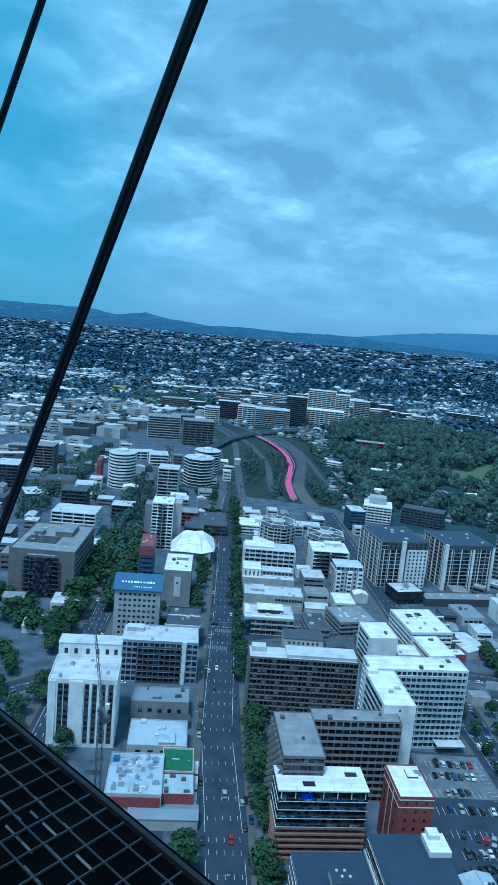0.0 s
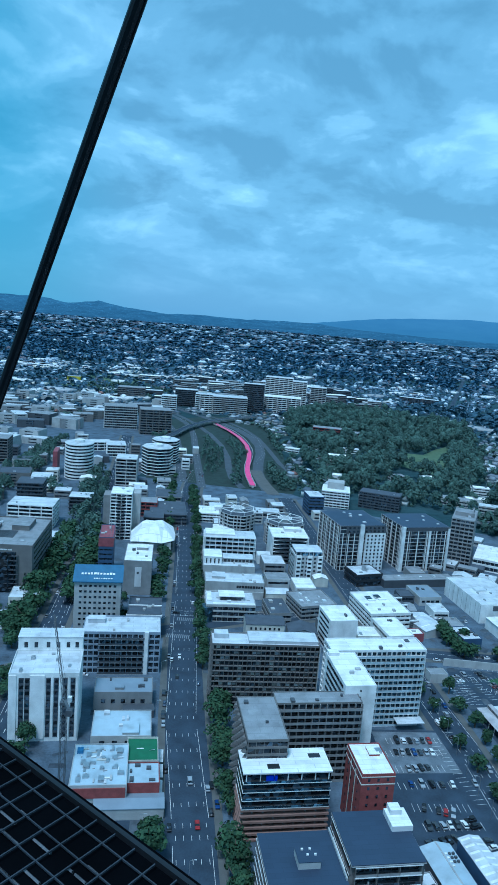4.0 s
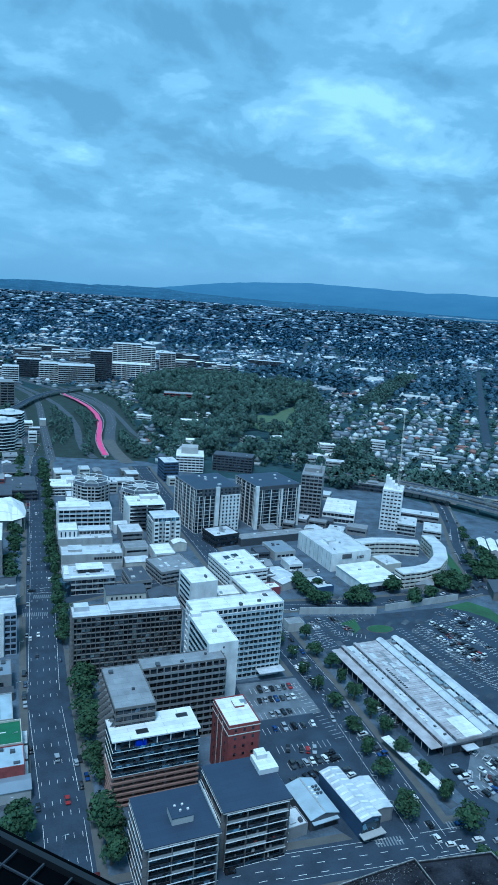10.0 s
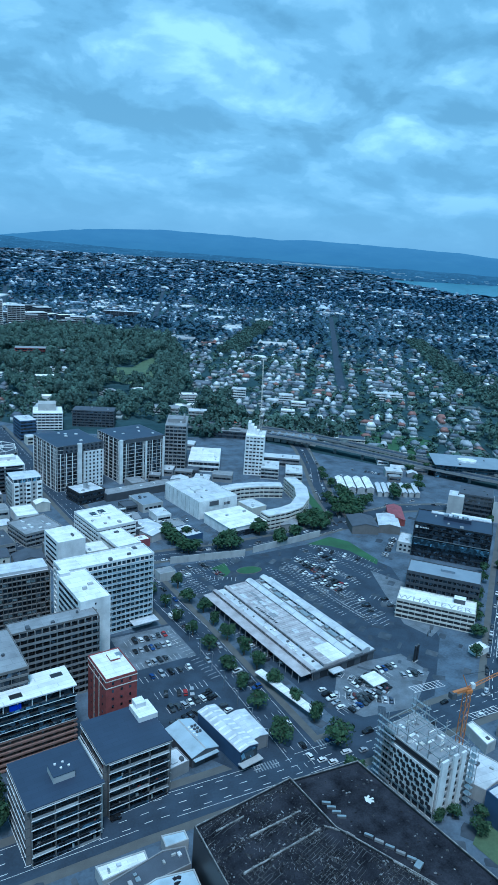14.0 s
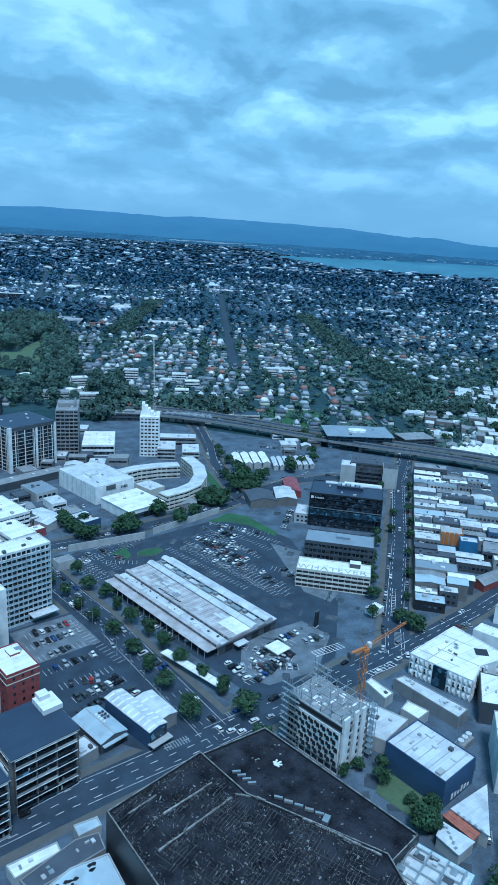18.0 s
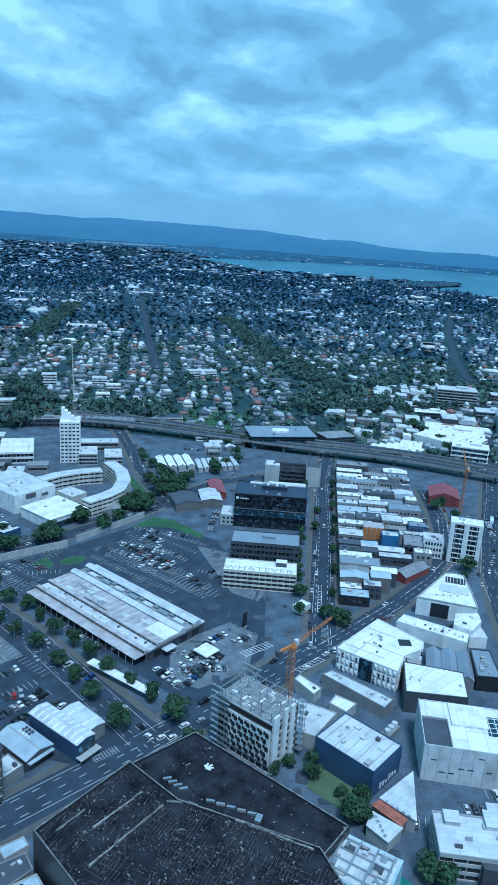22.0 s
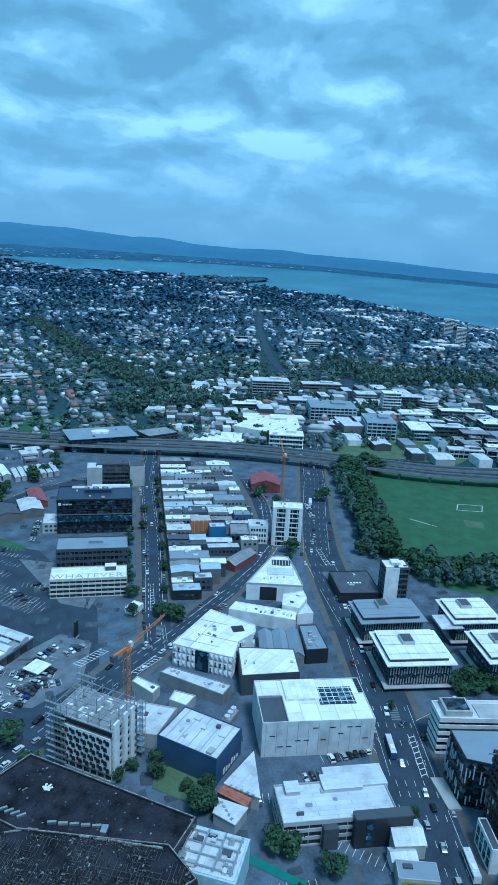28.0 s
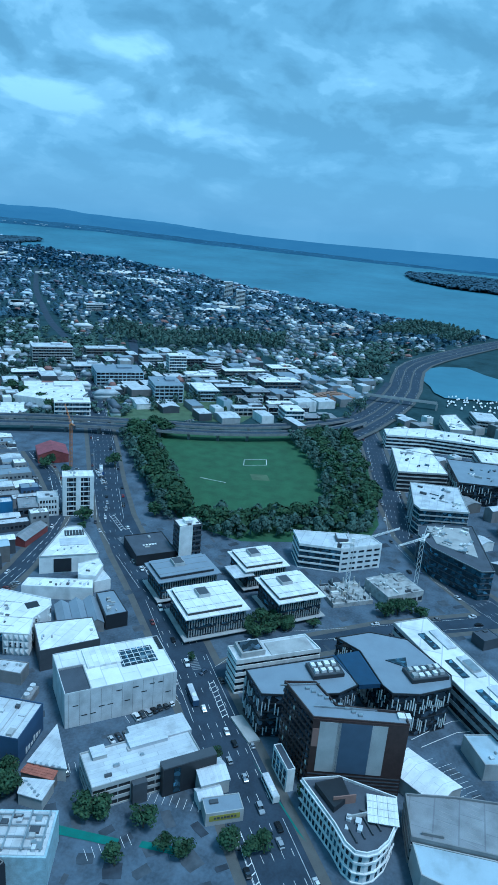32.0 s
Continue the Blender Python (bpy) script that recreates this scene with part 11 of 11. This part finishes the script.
def car_shape(kind):
    """Body and glazing of a car along +y: a side profile swept across, the cabin drawn in."""
    l_, w_ = {"saloon": (4.5, 1.8), "hatch": (3.9, 1.72), "van": (5.0, 1.95)}[kind]
    hood = {"saloon": 0.92, "hatch": 0.98, "van": 1.1}[kind]
    top = {"saloon": 1.45, "hatch": 1.52, "van": 2.0}[kind]
    prof = [(-l_ / 2, 0.35), (l_ / 2, 0.35), (l_ / 2, 0.72), (l_ / 2 - 0.25, hood - 0.08), (l_ * 0.2, hood), (-l_ * 0.42, hood), (-l_ / 2, hood - 0.1)]
    n = len(prof)
    bv = [(s * w_ / 2, y_, z_) for s in (-1, 1) for y_, z_ in prof]
    bf = [tuple(range(n)), tuple(range(2 * n - 1, n - 1, -1))] + [(k, n + k, n + (k + 1) % n, (k + 1) % n) for k in range(n)]
    y0, y1 = (-l_ * 0.44, l_ * 0.20)
    i_ = 0.16
    cv = [(-w_ / 2 + 0.04, y0, hood), (w_ / 2 - 0.04, y0, hood), (w_ / 2 - 0.04, y1, hood), (-w_ / 2 + 0.04, y1, hood),
          (-w_ / 2 + i_, y0 + 0.35, top - 0.06), (w_ / 2 - i_, y0 + 0.35, top - 0.06), (w_ / 2 - i_, y1 - 0.6, top - 0.06), (-w_ / 2 + i_, y1 - 0.6, top - 0.06)]
    rv = box_verts(w_ - 2 * i_ + 0.04, (y1 - 0.6) - (y0 + 0.35) + 0.04, 0.07, 0, (y0 + 0.35 + y1 - 0.6) / 2, top - 0.06)
    return bv, bf, cv, rv


WHEEL = mesh_of("wheel", *[(lambda p: ([(-0.1 + 0.2 * k, 0.32 * math.cos(a_ * 0.63), 0.32 + 0.32 * math.sin(a_ * 0.63)) for k in (0, 1) for a_ in range(10)],
                                       [tuple(range(9, -1, -1)), tuple(range(10, 20))] + [(a_, (a_ + 1) % 10, 10 + (a_ + 1) % 10, 10 + a_) for a_ in range(10)]))(0)][0], BLACK)
PAINTS = [("white", (0.75, 0.75, 0.74)), ("silver", (0.42, 0.43, 0.45)), ("black", (0.02, 0.02, 0.022)), ("dark grey", (0.07, 0.075, 0.08)), ("red", (0.35, 0.03, 0.03)), ("blue", (0.03, 0.07, 0.22))]
CARS = []
for kind in ("saloon", "hatch", "van"):
    bv, bf, cv, rv = car_shape(kind)
    for cname, ccol in PAINTS:
        pm = mat(cname.replace(" ", "_") + "_car_paint", ccol, 0.25, 0.1 if cname in ("white",) else 0.3, var=0.05)
        CARS.append((kind, cname, mesh_of("car", bv, bf, pm), mesh_of("car_glazing", cv, BOX_FACES, GLASS), mesh_of("car_roof", rv, BOX_FACES, pm)))
car_rng = random.Random(3)


def car(x, y, rot, z=0.0, wheels=True):
    """A parked car: painted body, windows, roof and wheels."""
    r = car_rng.random()
    c = 0 if r < 0.27 else 1 if r < 0.46 else 2 if r < 0.70 else 3 if r < 0.95 else 4 if r < 0.965 else 5
    k = car_rng.choice((0, 0, 1, 1, 2))
    kind, cname, body, glass_, roof_ = CARS[k * 6 + c]
    e = tagged(new("car", body), cname + " " + kind + " parked on the asphalt", "car", "cars")
    e.matrix_basis = pose(x, y, z + 0.2, 0, 0, rot)
    for nm, me in (("glazing", glass_), ("roof", roof_)):
        o = new(nm, me)
        o.parent = e
    if wheels:
        for sx in (-0.82, 0.82):
            for sy in (-1.3, 1.35):
                o = new("wheel", WHEEL)
                o.parent, o.location = e, (sx, sy, 0.0)
    return e


def car_row(p, q_, n, rot=None):
    a_ = math.degrees(math.atan2(q_[1] - p[1], q_[0] - p[0]))
    for k in range(n):
        s_ = (k + 0.5) / n
        if car_rng.random() < 0.08:
            continue
        car(p[0] + (q_[0] - p[0]) * s_, p[1] + (q_[1] - p[1]) * s_, (a_ if rot is None else rot) + car_rng.uniform(-3, 3) + car_rng.choice((0, 180)), wheels=math.hypot(*p) < 235)


for p, q_, n in (((66, 300), (71, 301), 2), ((81, 296), (100, 298), 6), ((79, 287), (99, 289), 7), ((82, 275), (94, 278), 4), ((80, 265), (103, 267), 5), ((83, 251), (97, 248), 5), ((82, 240), (100, 243), 6), ((80, 230), (94, 235), 5)):
    car_row(p, q_, n)
for p, q_, n in (((134, 283), (138, 259), 9), ((152, 232), (154, 215), 5), ((156, 213), (184, 223), 11), ((162, 226), (180, 233), 7), ((182, 234), (197, 236), 5), ((208, 350), (218, 314), 12), ((202, 340), (212, 310), 8), ((226, 362), (229, 345), 4), ((232, 298), (229, 275), 3), ((211, 94), (226, 83), 7),
                 ((226, 370), (250, 343), 4), ((206, 357), (222, 330), 10), ((199, 348), (214, 312), 7), ((120, 262), (125, 240), 6), ((140, 318), (147, 290), 5), ((218, 300), (214, 276), 4), ((160, 219), (176, 222), 5), ((194, 228), (206, 226), 4), ((101, 247), (108, 226), 6), ((131, 365), (150, 368), 2), ((170, 110), (178, 102), 3)):
    car_row(p, q_, n)


def heading(x, y):
    """The way of the nearest street."""
    best = None
    for line, _ in STREETS.values():
        for (x0, y0), (x1, y1) in zip(line, line[1:]):
            dx, dy = x1 - x0, y1 - y0
            s_ = min(1, max(0, ((x - x0) * dx + (y - y0) * dy) / (dx * dx + dy * dy)))
            d_ = math.hypot(x - x0 - s_ * dx, y - y0 - s_ * dy)
            if best is None or d_ < best[0]:
                best = (d_, math.degrees(math.atan2(dy, dx)) - 90)
    return best[1]


STREET_CARS = "-27,362 -31,358 -26,340 -31,323 -29,303 -28,296 -3,255 0,244 -7,232 -24,228 -12,257 -35,420 -26,470 -44,520 -36,590 107,313 121,279 126,201 115,330 112,352 156,199 148,190 283,257 271,242 300,274 340,306 360,330 395,362 449,238 437,230 424,222 410,214 400,208 389,203 377,197 430,212 416,204 403,197 370,177 333,151 506,262 540,288 600,326 204,51 198,43 187,34 182,26 176,24 176,30 290,118 267,101 324,145 227,70 218,57 213,52 480,38 520,45 560,52 600,60 330,-20 345,-40 390,0"
for item in STREET_CARS.split():
    cx, cy = [float(n_) for n_ in item.split(",")]
    car(cx, cy, heading(cx, cy) + car_rng.choice((0, 180)), wheels=math.hypot(cx, cy) < 235)


def bus(x, y, rot, label, material):
    e = tagged(new("bus", mesh_of("bus", box_verts(2.5, 11.5, 2.6, 0, 0, 0.45), BOX_FACES, material)), label, "bus", "buses")
    e.matrix_basis = pose(x, y, 0.2, 0, 0, rot)
    piece("window_band", GLASS, e, 0, 0, 1.5, 2.56, 10.8, 0.95)
    piece("roof", ROOFPALE, e, 0, 0, 3.05, 2.3, 11.2, 0.12)
    piece("roof_unit", ROOFWHITE, e, 0, -2, 3.17, 1.6, 2.4, 0.25)
    for sx in (-1.15, 1.15):
        for sy in (-3.6, 3.8):
            o = new("wheel", WHEEL)
            o.parent, o.location, o.scale = e, (sx, sy, -0.1), (1.3, 1.5, 1.5)


bus(232, 77, heading(232, 77), "blue and white city bus at a stop", BLUEWALL)
bus(196, 33, heading(196, 33), "white city bus in the traffic", WHITE)
bus(455, 243, heading(455, 243), "white bus waiting in the queue", WHITE)
GREEN_LANES = [[(153, 95), (156.5, 94), (159, 73), (156, 72.5)], [(158.5, 66), (161, 66), (163, 55), (160, 54.5)]]
sheet("cycle_lane", [(205, 40), (208, 43), (183, 20), (180, 16)], 0.2, CYCLEGREEN, "green painted cycle lane")
for lane in GREEN_LANES:
    sheet("cycle_lane", lane, 0.21, CYCLEGREEN, "green painted cycle lane beside the trees")
# crossings
for nm, cx, cy, cr, n, ln in (("crossing", 108, 196, 0, 9, 4), ("crossing", 138, 200, 0, 8, 4), ("crossing", 124, 178, 90, 9, 4), ("crossing", -30, 388, 0, 12, 5), ("crossing", -26, 412, 0, 12, 5), ("crossing", 240, 208, 44, 9, 4), ("crossing", 352, 170, 50, 12, 5), ("crossing", 256, 86, 36, 10, 4)):
    vv, ff = [], []
    for k in range(n):
        i = len(vv)
        vv += [(-n * 0.6 + k * 1.2 + a_, b_, 0) for a_, b_ in ((-0.3, -ln / 2), (0.3, -ln / 2), (0.3, ln / 2), (-0.3, ln / 2))]
        ff.append((i, i + 1, i + 2, i + 3))
    ob = tagged(new(nm, mesh_of(nm, vv, ff, FADED)), "worn striped pedestrian crossing", "road marking", "", "stuff")
    ob.matrix_basis = pose(cx, cy, 0.2, 0, 0, cr)
# hatched islands, arrows and kerbed strips painted on the roads
v, f = [], []


def stroke(x0, y0, x1, y1, w_):
    t_ = Vector((x1 - x0, y1 - y0)).normalized()
    s_ = Vector((-t_.y, t_.x)) * w_ / 2
    i = len(v)
    v.extend([(x0 - s_.x, y0 - s_.y, 0.21), (x0 + s_.x, y0 + s_.y, 0.21), (x1 + s_.x, y1 + s_.y, 0.21), (x1 - s_.x, y1 - s_.y, 0.21)])
    f.append((i, i + 3, i + 2, i + 1))


for (ax, ay), (bx, by), wide_, n_ in (((192, 217), (210, 216.5), 4.5, 9), ((204.5, 192), (222.5, 192.5), 3.5, 8), ((252, 224), (275, 246), 2.0, 10), ((226, 60), (246, 74), 2.5, 8), ((150, 20), (175, 38), 2.0, 9), ((310, 128), (335, 150), 3.0, 9), ((366, 178), (384, 196), 3.0, 7), ((-2, 330), (-6, 360), 2.0, 8)):
    t_ = Vector((bx - ax, by - ay)).normalized()
    s_ = Vector((-t_.y, t_.x)) * wide_ / 2
    stroke(ax + s_.x, ay + s_.y, bx + s_.x, by + s_.y, 0.2)
    stroke(ax - s_.x, ay - s_.y, bx - s_.x, by - s_.y, 0.2)
    for k in range(n_):
        cx_, cy_ = ax + (bx - ax) * (k + 0.5) / n_, ay + (by - ay) * (k + 0.5) / n_
        stroke(cx_ - s_.x + t_.x * 0.6, cy_ - s_.y + t_.y * 0.6, cx_ + s_.x - t_.x * 0.6, cy_ + s_.y - t_.y * 0.6, 0.35)
for line, wd in STREETS.values():   # edge lines
    for (x0, y0), (x1, y1) in zip(line, line[1:]):
        t_ = Vector((x1 - x0, y1 - y0)).normalized()
        s_ = Vector((-t_.y, t_.x)) * (wd / 2 - 2.3)
        for sg in (-1, 1):
            stroke(x0 + sg * s_.x + t_.x * 7, y0 + sg * s_.y + t_.y * 7, x1 + sg * s_.x - t_.x * 7, y1 + sg * s_.y - t_.y * 7, 0.14)
tagged(new("road_paint", mesh_of("road_paint", v, f, PAINT)), "white edge lines and hatched islands on the streets", "road marking", "", "stuff")
# moving and waiting cars on the streets, as they stand
q = random.Random(70)
for line_name, n_ in (("road_1", 12), ("road_2", 8), ("road_3", 8), ("road_5", 8)):
    line, wd = STREETS[line_name]
    for k in range(n_):
        i = q.randrange(1, len(line) - 1)
        s_ = q.random()
        (x0, y0), (x1, y1) = line[i], line[i + 1]
        t_ = Vector((x1 - x0, y1 - y0)).normalized()
        side_ = q.choice((-1, 1))
        off_ = side_ * q.choice((wd / 2 - 1.2, 2.0, 4.6))
        x_, y_ = x0 + (x1 - x0) * s_ - t_.y * off_, y0 + (y1 - y0) * s_ + t_.x * off_
        if math.hypot(x_, y_) > 90:
            car(x_, y_, math.degrees(math.atan2(t_.y, t_.x)) - 90 + (180 if side_ > 0 else 0), wheels=math.hypot(x_, y_) < 210)

# the many further cars in the lots and along the streets
FAR_BODY = ([(-0.9, -2.2, 0.35), (0.9, -2.2, 0.35), (0.9, 2.2, 0.35), (-0.9, 2.2, 0.35), (-0.84, -2.1, 0.95), (0.84, -2.1, 0.95), (0.84, 2.1, 0.85), (-0.84, 2.1, 0.85)], BOX_FACES)
FAR_CABIN = ([(-0.8, -1.7, 0.95), (0.8, -1.7, 0.95), (0.8, 1.0, 0.9), (-0.8, 1.0, 0.9), (-0.66, -1.2, 1.42), (0.66, -1.2, 1.42), (0.66, 0.4, 1.42), (-0.66, 0.4, 1.42)], BOX_FACES)
FAR_ROOF = ([(-0.64, -1.15, 1.43), (0.64, -1.15, 1.43), (0.64, 0.35, 1.43), (-0.64, 0.35, 1.43), (-0.6, -1.1, 1.48), (0.6, -1.1, 1.48), (0.6, 0.3, 1.48), (-0.6, 0.3, 1.48)], BOX_FACES)
FAR_PAINT = island_mat("mixed_car_paint", [(0.75, 0.75, 0.75), (0.10, 0.11, 0.12), (0.35, 0.37, 0.39), (0.03, 0.03, 0.035), (0.60, 0.61, 0.62), (0.06, 0.08, 0.12), (0.16, 0.17, 0.18), (0.70, 0.70, 0.71), (0.05, 0.05, 0.055), (0.30, 0.31, 0.33), (0.08, 0.085, 0.09), (0.13, 0.03, 0.03)], 0.35, 3, 0.05, 0.5)
spots = []
for (x0, y0), (x1, y1), n_, fill in FAR_ROWS:
    turn = math.atan2(y1 - y0, x1 - x0)
    for k in range(n_):
        if q.random() < fill:
            s_ = (k + 0.5) / n_
            spots.append((x0 + (x1 - x0) * s_, y0 + (y1 - y0) * s_, turn + q.choice((0, math.pi)) + q.uniform(-0.04, 0.04)))
for line_name, gap_ in (("road_4", 7.5), ("road_8", 14), ("road_10", 12), ("road_11", 12), ("road_12", 14), ("road_6", 14), ("road_5", 17), ("road_7", 16), ("road_1", 22)):
    line, wd = STREETS[line_name]
    for (x0, y0), (x1, y1) in zip(line, line[1:]):
        ln = math.hypot(x1 - x0, y1 - y0)
        for k in range(int(ln / gap_)):
            for side_ in (-1, 1):
                if q.random() < 0.55:
                    s_ = (k + q.random()) * gap_ / ln
                    o_ = side_ * (wd / 2 - 1.1)
                    x_, y_ = x0 + (x1 - x0) * s_ - (y1 - y0) / ln * o_, y0 + (y1 - y0) * s_ + (x1 - x0) / ln * o_
                    if math.hypot(x_, y_) > 150:
                        spots.append((x_, y_, math.atan2(y1 - y0, x1 - x0) - math.pi / 2 + (math.pi if side_ > 0 else 0)))
sp = np.array(spots)
one = np.ones((len(sp), 3)) * rs.uniform(0.92, 1.06, (len(sp), 1))
far_cars = scatter("parked_cars", *FAR_BODY, sp[:, 0], sp[:, 1], one, sp[:, 2], FAR_PAINT, "many parked cars in white, silver, grey and black", "cars")
for nm, shape_, m_ in (("car_windows", FAR_CABIN, GLASS), ("car_roofs", FAR_ROOF, FAR_PAINT)):
    o = scatter(nm, *shape_, sp[:, 0], sp[:, 1], one, sp[:, 2], m_, "", "")
    o.parent = far_cars

# street lamps
lamp = thing("street_lamp", -8, 205, 0, "slim grey street lamp with a curved arm", "street lamp", "street lamps")
bar("pole", (0, 0, 0), (0, 0, 9), 0.16, STEEL, lamp)
bar("arm", (0, 0, 9), (1.6, 0, 9.6), 0.1, STEEL, lamp)
piece("lamp_head", ROOFPALE, lamp, 1.9, 0, 9.5, 0.8, 0.3, 0.15)
for k in range(22):
    s_ = k % 11
    copy_thing(lamp, pose(*((-28 - s_ * 2.2, 225 + s_ * 38) if k < 11 else (107 + 0.5 * s_, 345 - s_ * 14)), 0.1, 0, 0, 0 if k < 11 else 180))

# ---- the look-out: stay wires and the grating outside the glass ----
A_, B_ = Vector((-2.995, 4.803, 190.703)), Vector((-2.573, 4.306, 191.523))
d_ = (B_ - A_).normalized()
wire = thing("stay_wire", A_.x, A_.y, 0, "thick black stay wire outside the look-out window", "wire", "stay wires", z=A_.z)


def tube(name, p, q_, r, material, parent, n=10):
    axis = (q_ - p).normalized()
    s_ = axis.orthogonal().normalized()
    t_ = axis.cross(s_)
    vv = [tuple(c_ + s_ * math.cos(2 * math.pi * k / n) * r + t_ * math.sin(2 * math.pi * k / n) * r) for c_ in (p, q_) for k in range(n)]
    ff = [(k, (k + 1) % n, n + (k + 1) % n, n + k) for k in range(n)] + [tuple(range(n - 1, -1, -1)), tuple(range(n, 2 * n))]
    return shape(name, vv, ff, material, parent)


tube("cable", -d_ * 4.2, d_ * 5.0, 0.030, DARKSTEEL, wire)
tube("inner_strand", -d_ * 4.2 + Vector((0.034, 0, 0)), d_ * 5.0 + Vector((0.034, 0, 0)), 0.008, DARKSTEEL, wire)
E_ = Vector((-1.993, 1.030, 190.169))
P_, Q_ = E_ + Vector((-0.3361, 0.8690, 0.3632)) * 5.0, E_ + Vector((-0.3931, 0.8913, 0.2261)) * 5.3
wire2 = thing("stay_wire", P_.x, P_.y, 0, "thinner black stay wire outside the window", "wire", "stay wires", z=P_.z)
tube("cable", (Q_ - P_) * 3.0, (P_ - Q_) * 3.0, 0.024, DARKSTEEL, wire2)
G1, G2 = Vector((-3.709, 5.516, 0)), Vector((-2.015, 4.205, 0))
GRATE = mat("grey_grating_steel", (0.026, 0.031, 0.040), 0.7, 0.0, size=0.5, var=0.4)
gu = (G2 - G1).normalized()
gr = thing("maintenance_grating", G1.x, G1.y, math.degrees(math.atan2(gu.y, gu.x)), "black steel walkway grating below the window", "grating", z=187.2)
piece("edge_beam", DARKSTEEL, gr, 1.0, -0.015, -0.06, 7.0, 0.03, 0.06)
for k in range(42):
    piece("cross_bar", GRATE, gr, -2.45 + k * 0.17, -1.15, -0.014, 0.008, 2.2, 0.012)
for k in range(13):
    piece("long_bar", GRATE, gr, 1.0, -0.15 - k * 0.17, -0.016, 7.0, 0.007, 0.012)
# near-black plate: the unlit void below the grating put into its colour
UNDER = mat("unlit_void_black", (0.0015, 0.002, 0.003), 0.95, var=0.4, size=0.5)
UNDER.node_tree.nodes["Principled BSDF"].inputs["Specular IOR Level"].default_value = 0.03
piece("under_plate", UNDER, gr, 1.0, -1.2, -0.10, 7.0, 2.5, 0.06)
q = random.Random(2)
slats = []
for k in range(420):
    x_, y_ = q.uniform(-2.4, 3.2), -0.30 - 0.085 * q.randint(0, 23)
    slats.append(((x_, y_, -0.03), (x_ + q.uniform(0.03, 0.22), y_, -0.03)))
WS = bars("worn_slats", slats, 0.013, mat("worn_metal_slat", (0.10, 0.105, 0.115), 0.5, 0.2, size=0.2, var=0.6, fine=0.05), gr)
tagged(WS, "worn bright slats under the bars", "", "", "stuff")
piece("support_arm", DARKSTEEL, gr, 0.2, -2.6, -0.7, 0.14, 3.4, 0.12)
piece("support_arm", DARKSTEEL, gr, 2.6, -2.6, -0.7, 0.14, 3.4, 0.12)

# ---- pieces that sit on a part belong to it ----
NEST = {"plant_room_roof": "plant_room", "balcony_rail": "balcony", "chiller": "plant_well", "plant_floor": "plant_well", "lamp_head": "arm", "cab": "slewing_ring", "jib_bracing": "jib_chord", "counterweight": "counter_jib",
        "roof_seam": "roof", "rooflight": "roof", "glazed_skylight": "plant_room", "window_blind": "window", "balcony_clutter": "balcony", "sign_bar": "sign_board", "upper_roof": "upper_storey", "arched_shadow_panel": "patterned_wall", "arched_opening": "patterned_wall", "edge_wall": "deck", "roadway": "deck"}
families = {}
for ob in list(bpy.data.objects):
    if ob.parent and ob.type == "MESH":
        families.setdefault(ob.parent.name, []).append(ob)
for kin in families.values():
    for ob in kin:
        base_name = ob.name.split(".")[0]
        hosts = [o for o in kin if o.name.split(".")[0] == NEST.get(base_name)]
        if hosts and ob.parent.parent is None:
            host = min(hosts, key=lambda o: (o.matrix_basis.translation - ob.matrix_basis.translation).length)
            ob.parent = host
            ob.matrix_parent_inverse = host.matrix_basis.inverted()
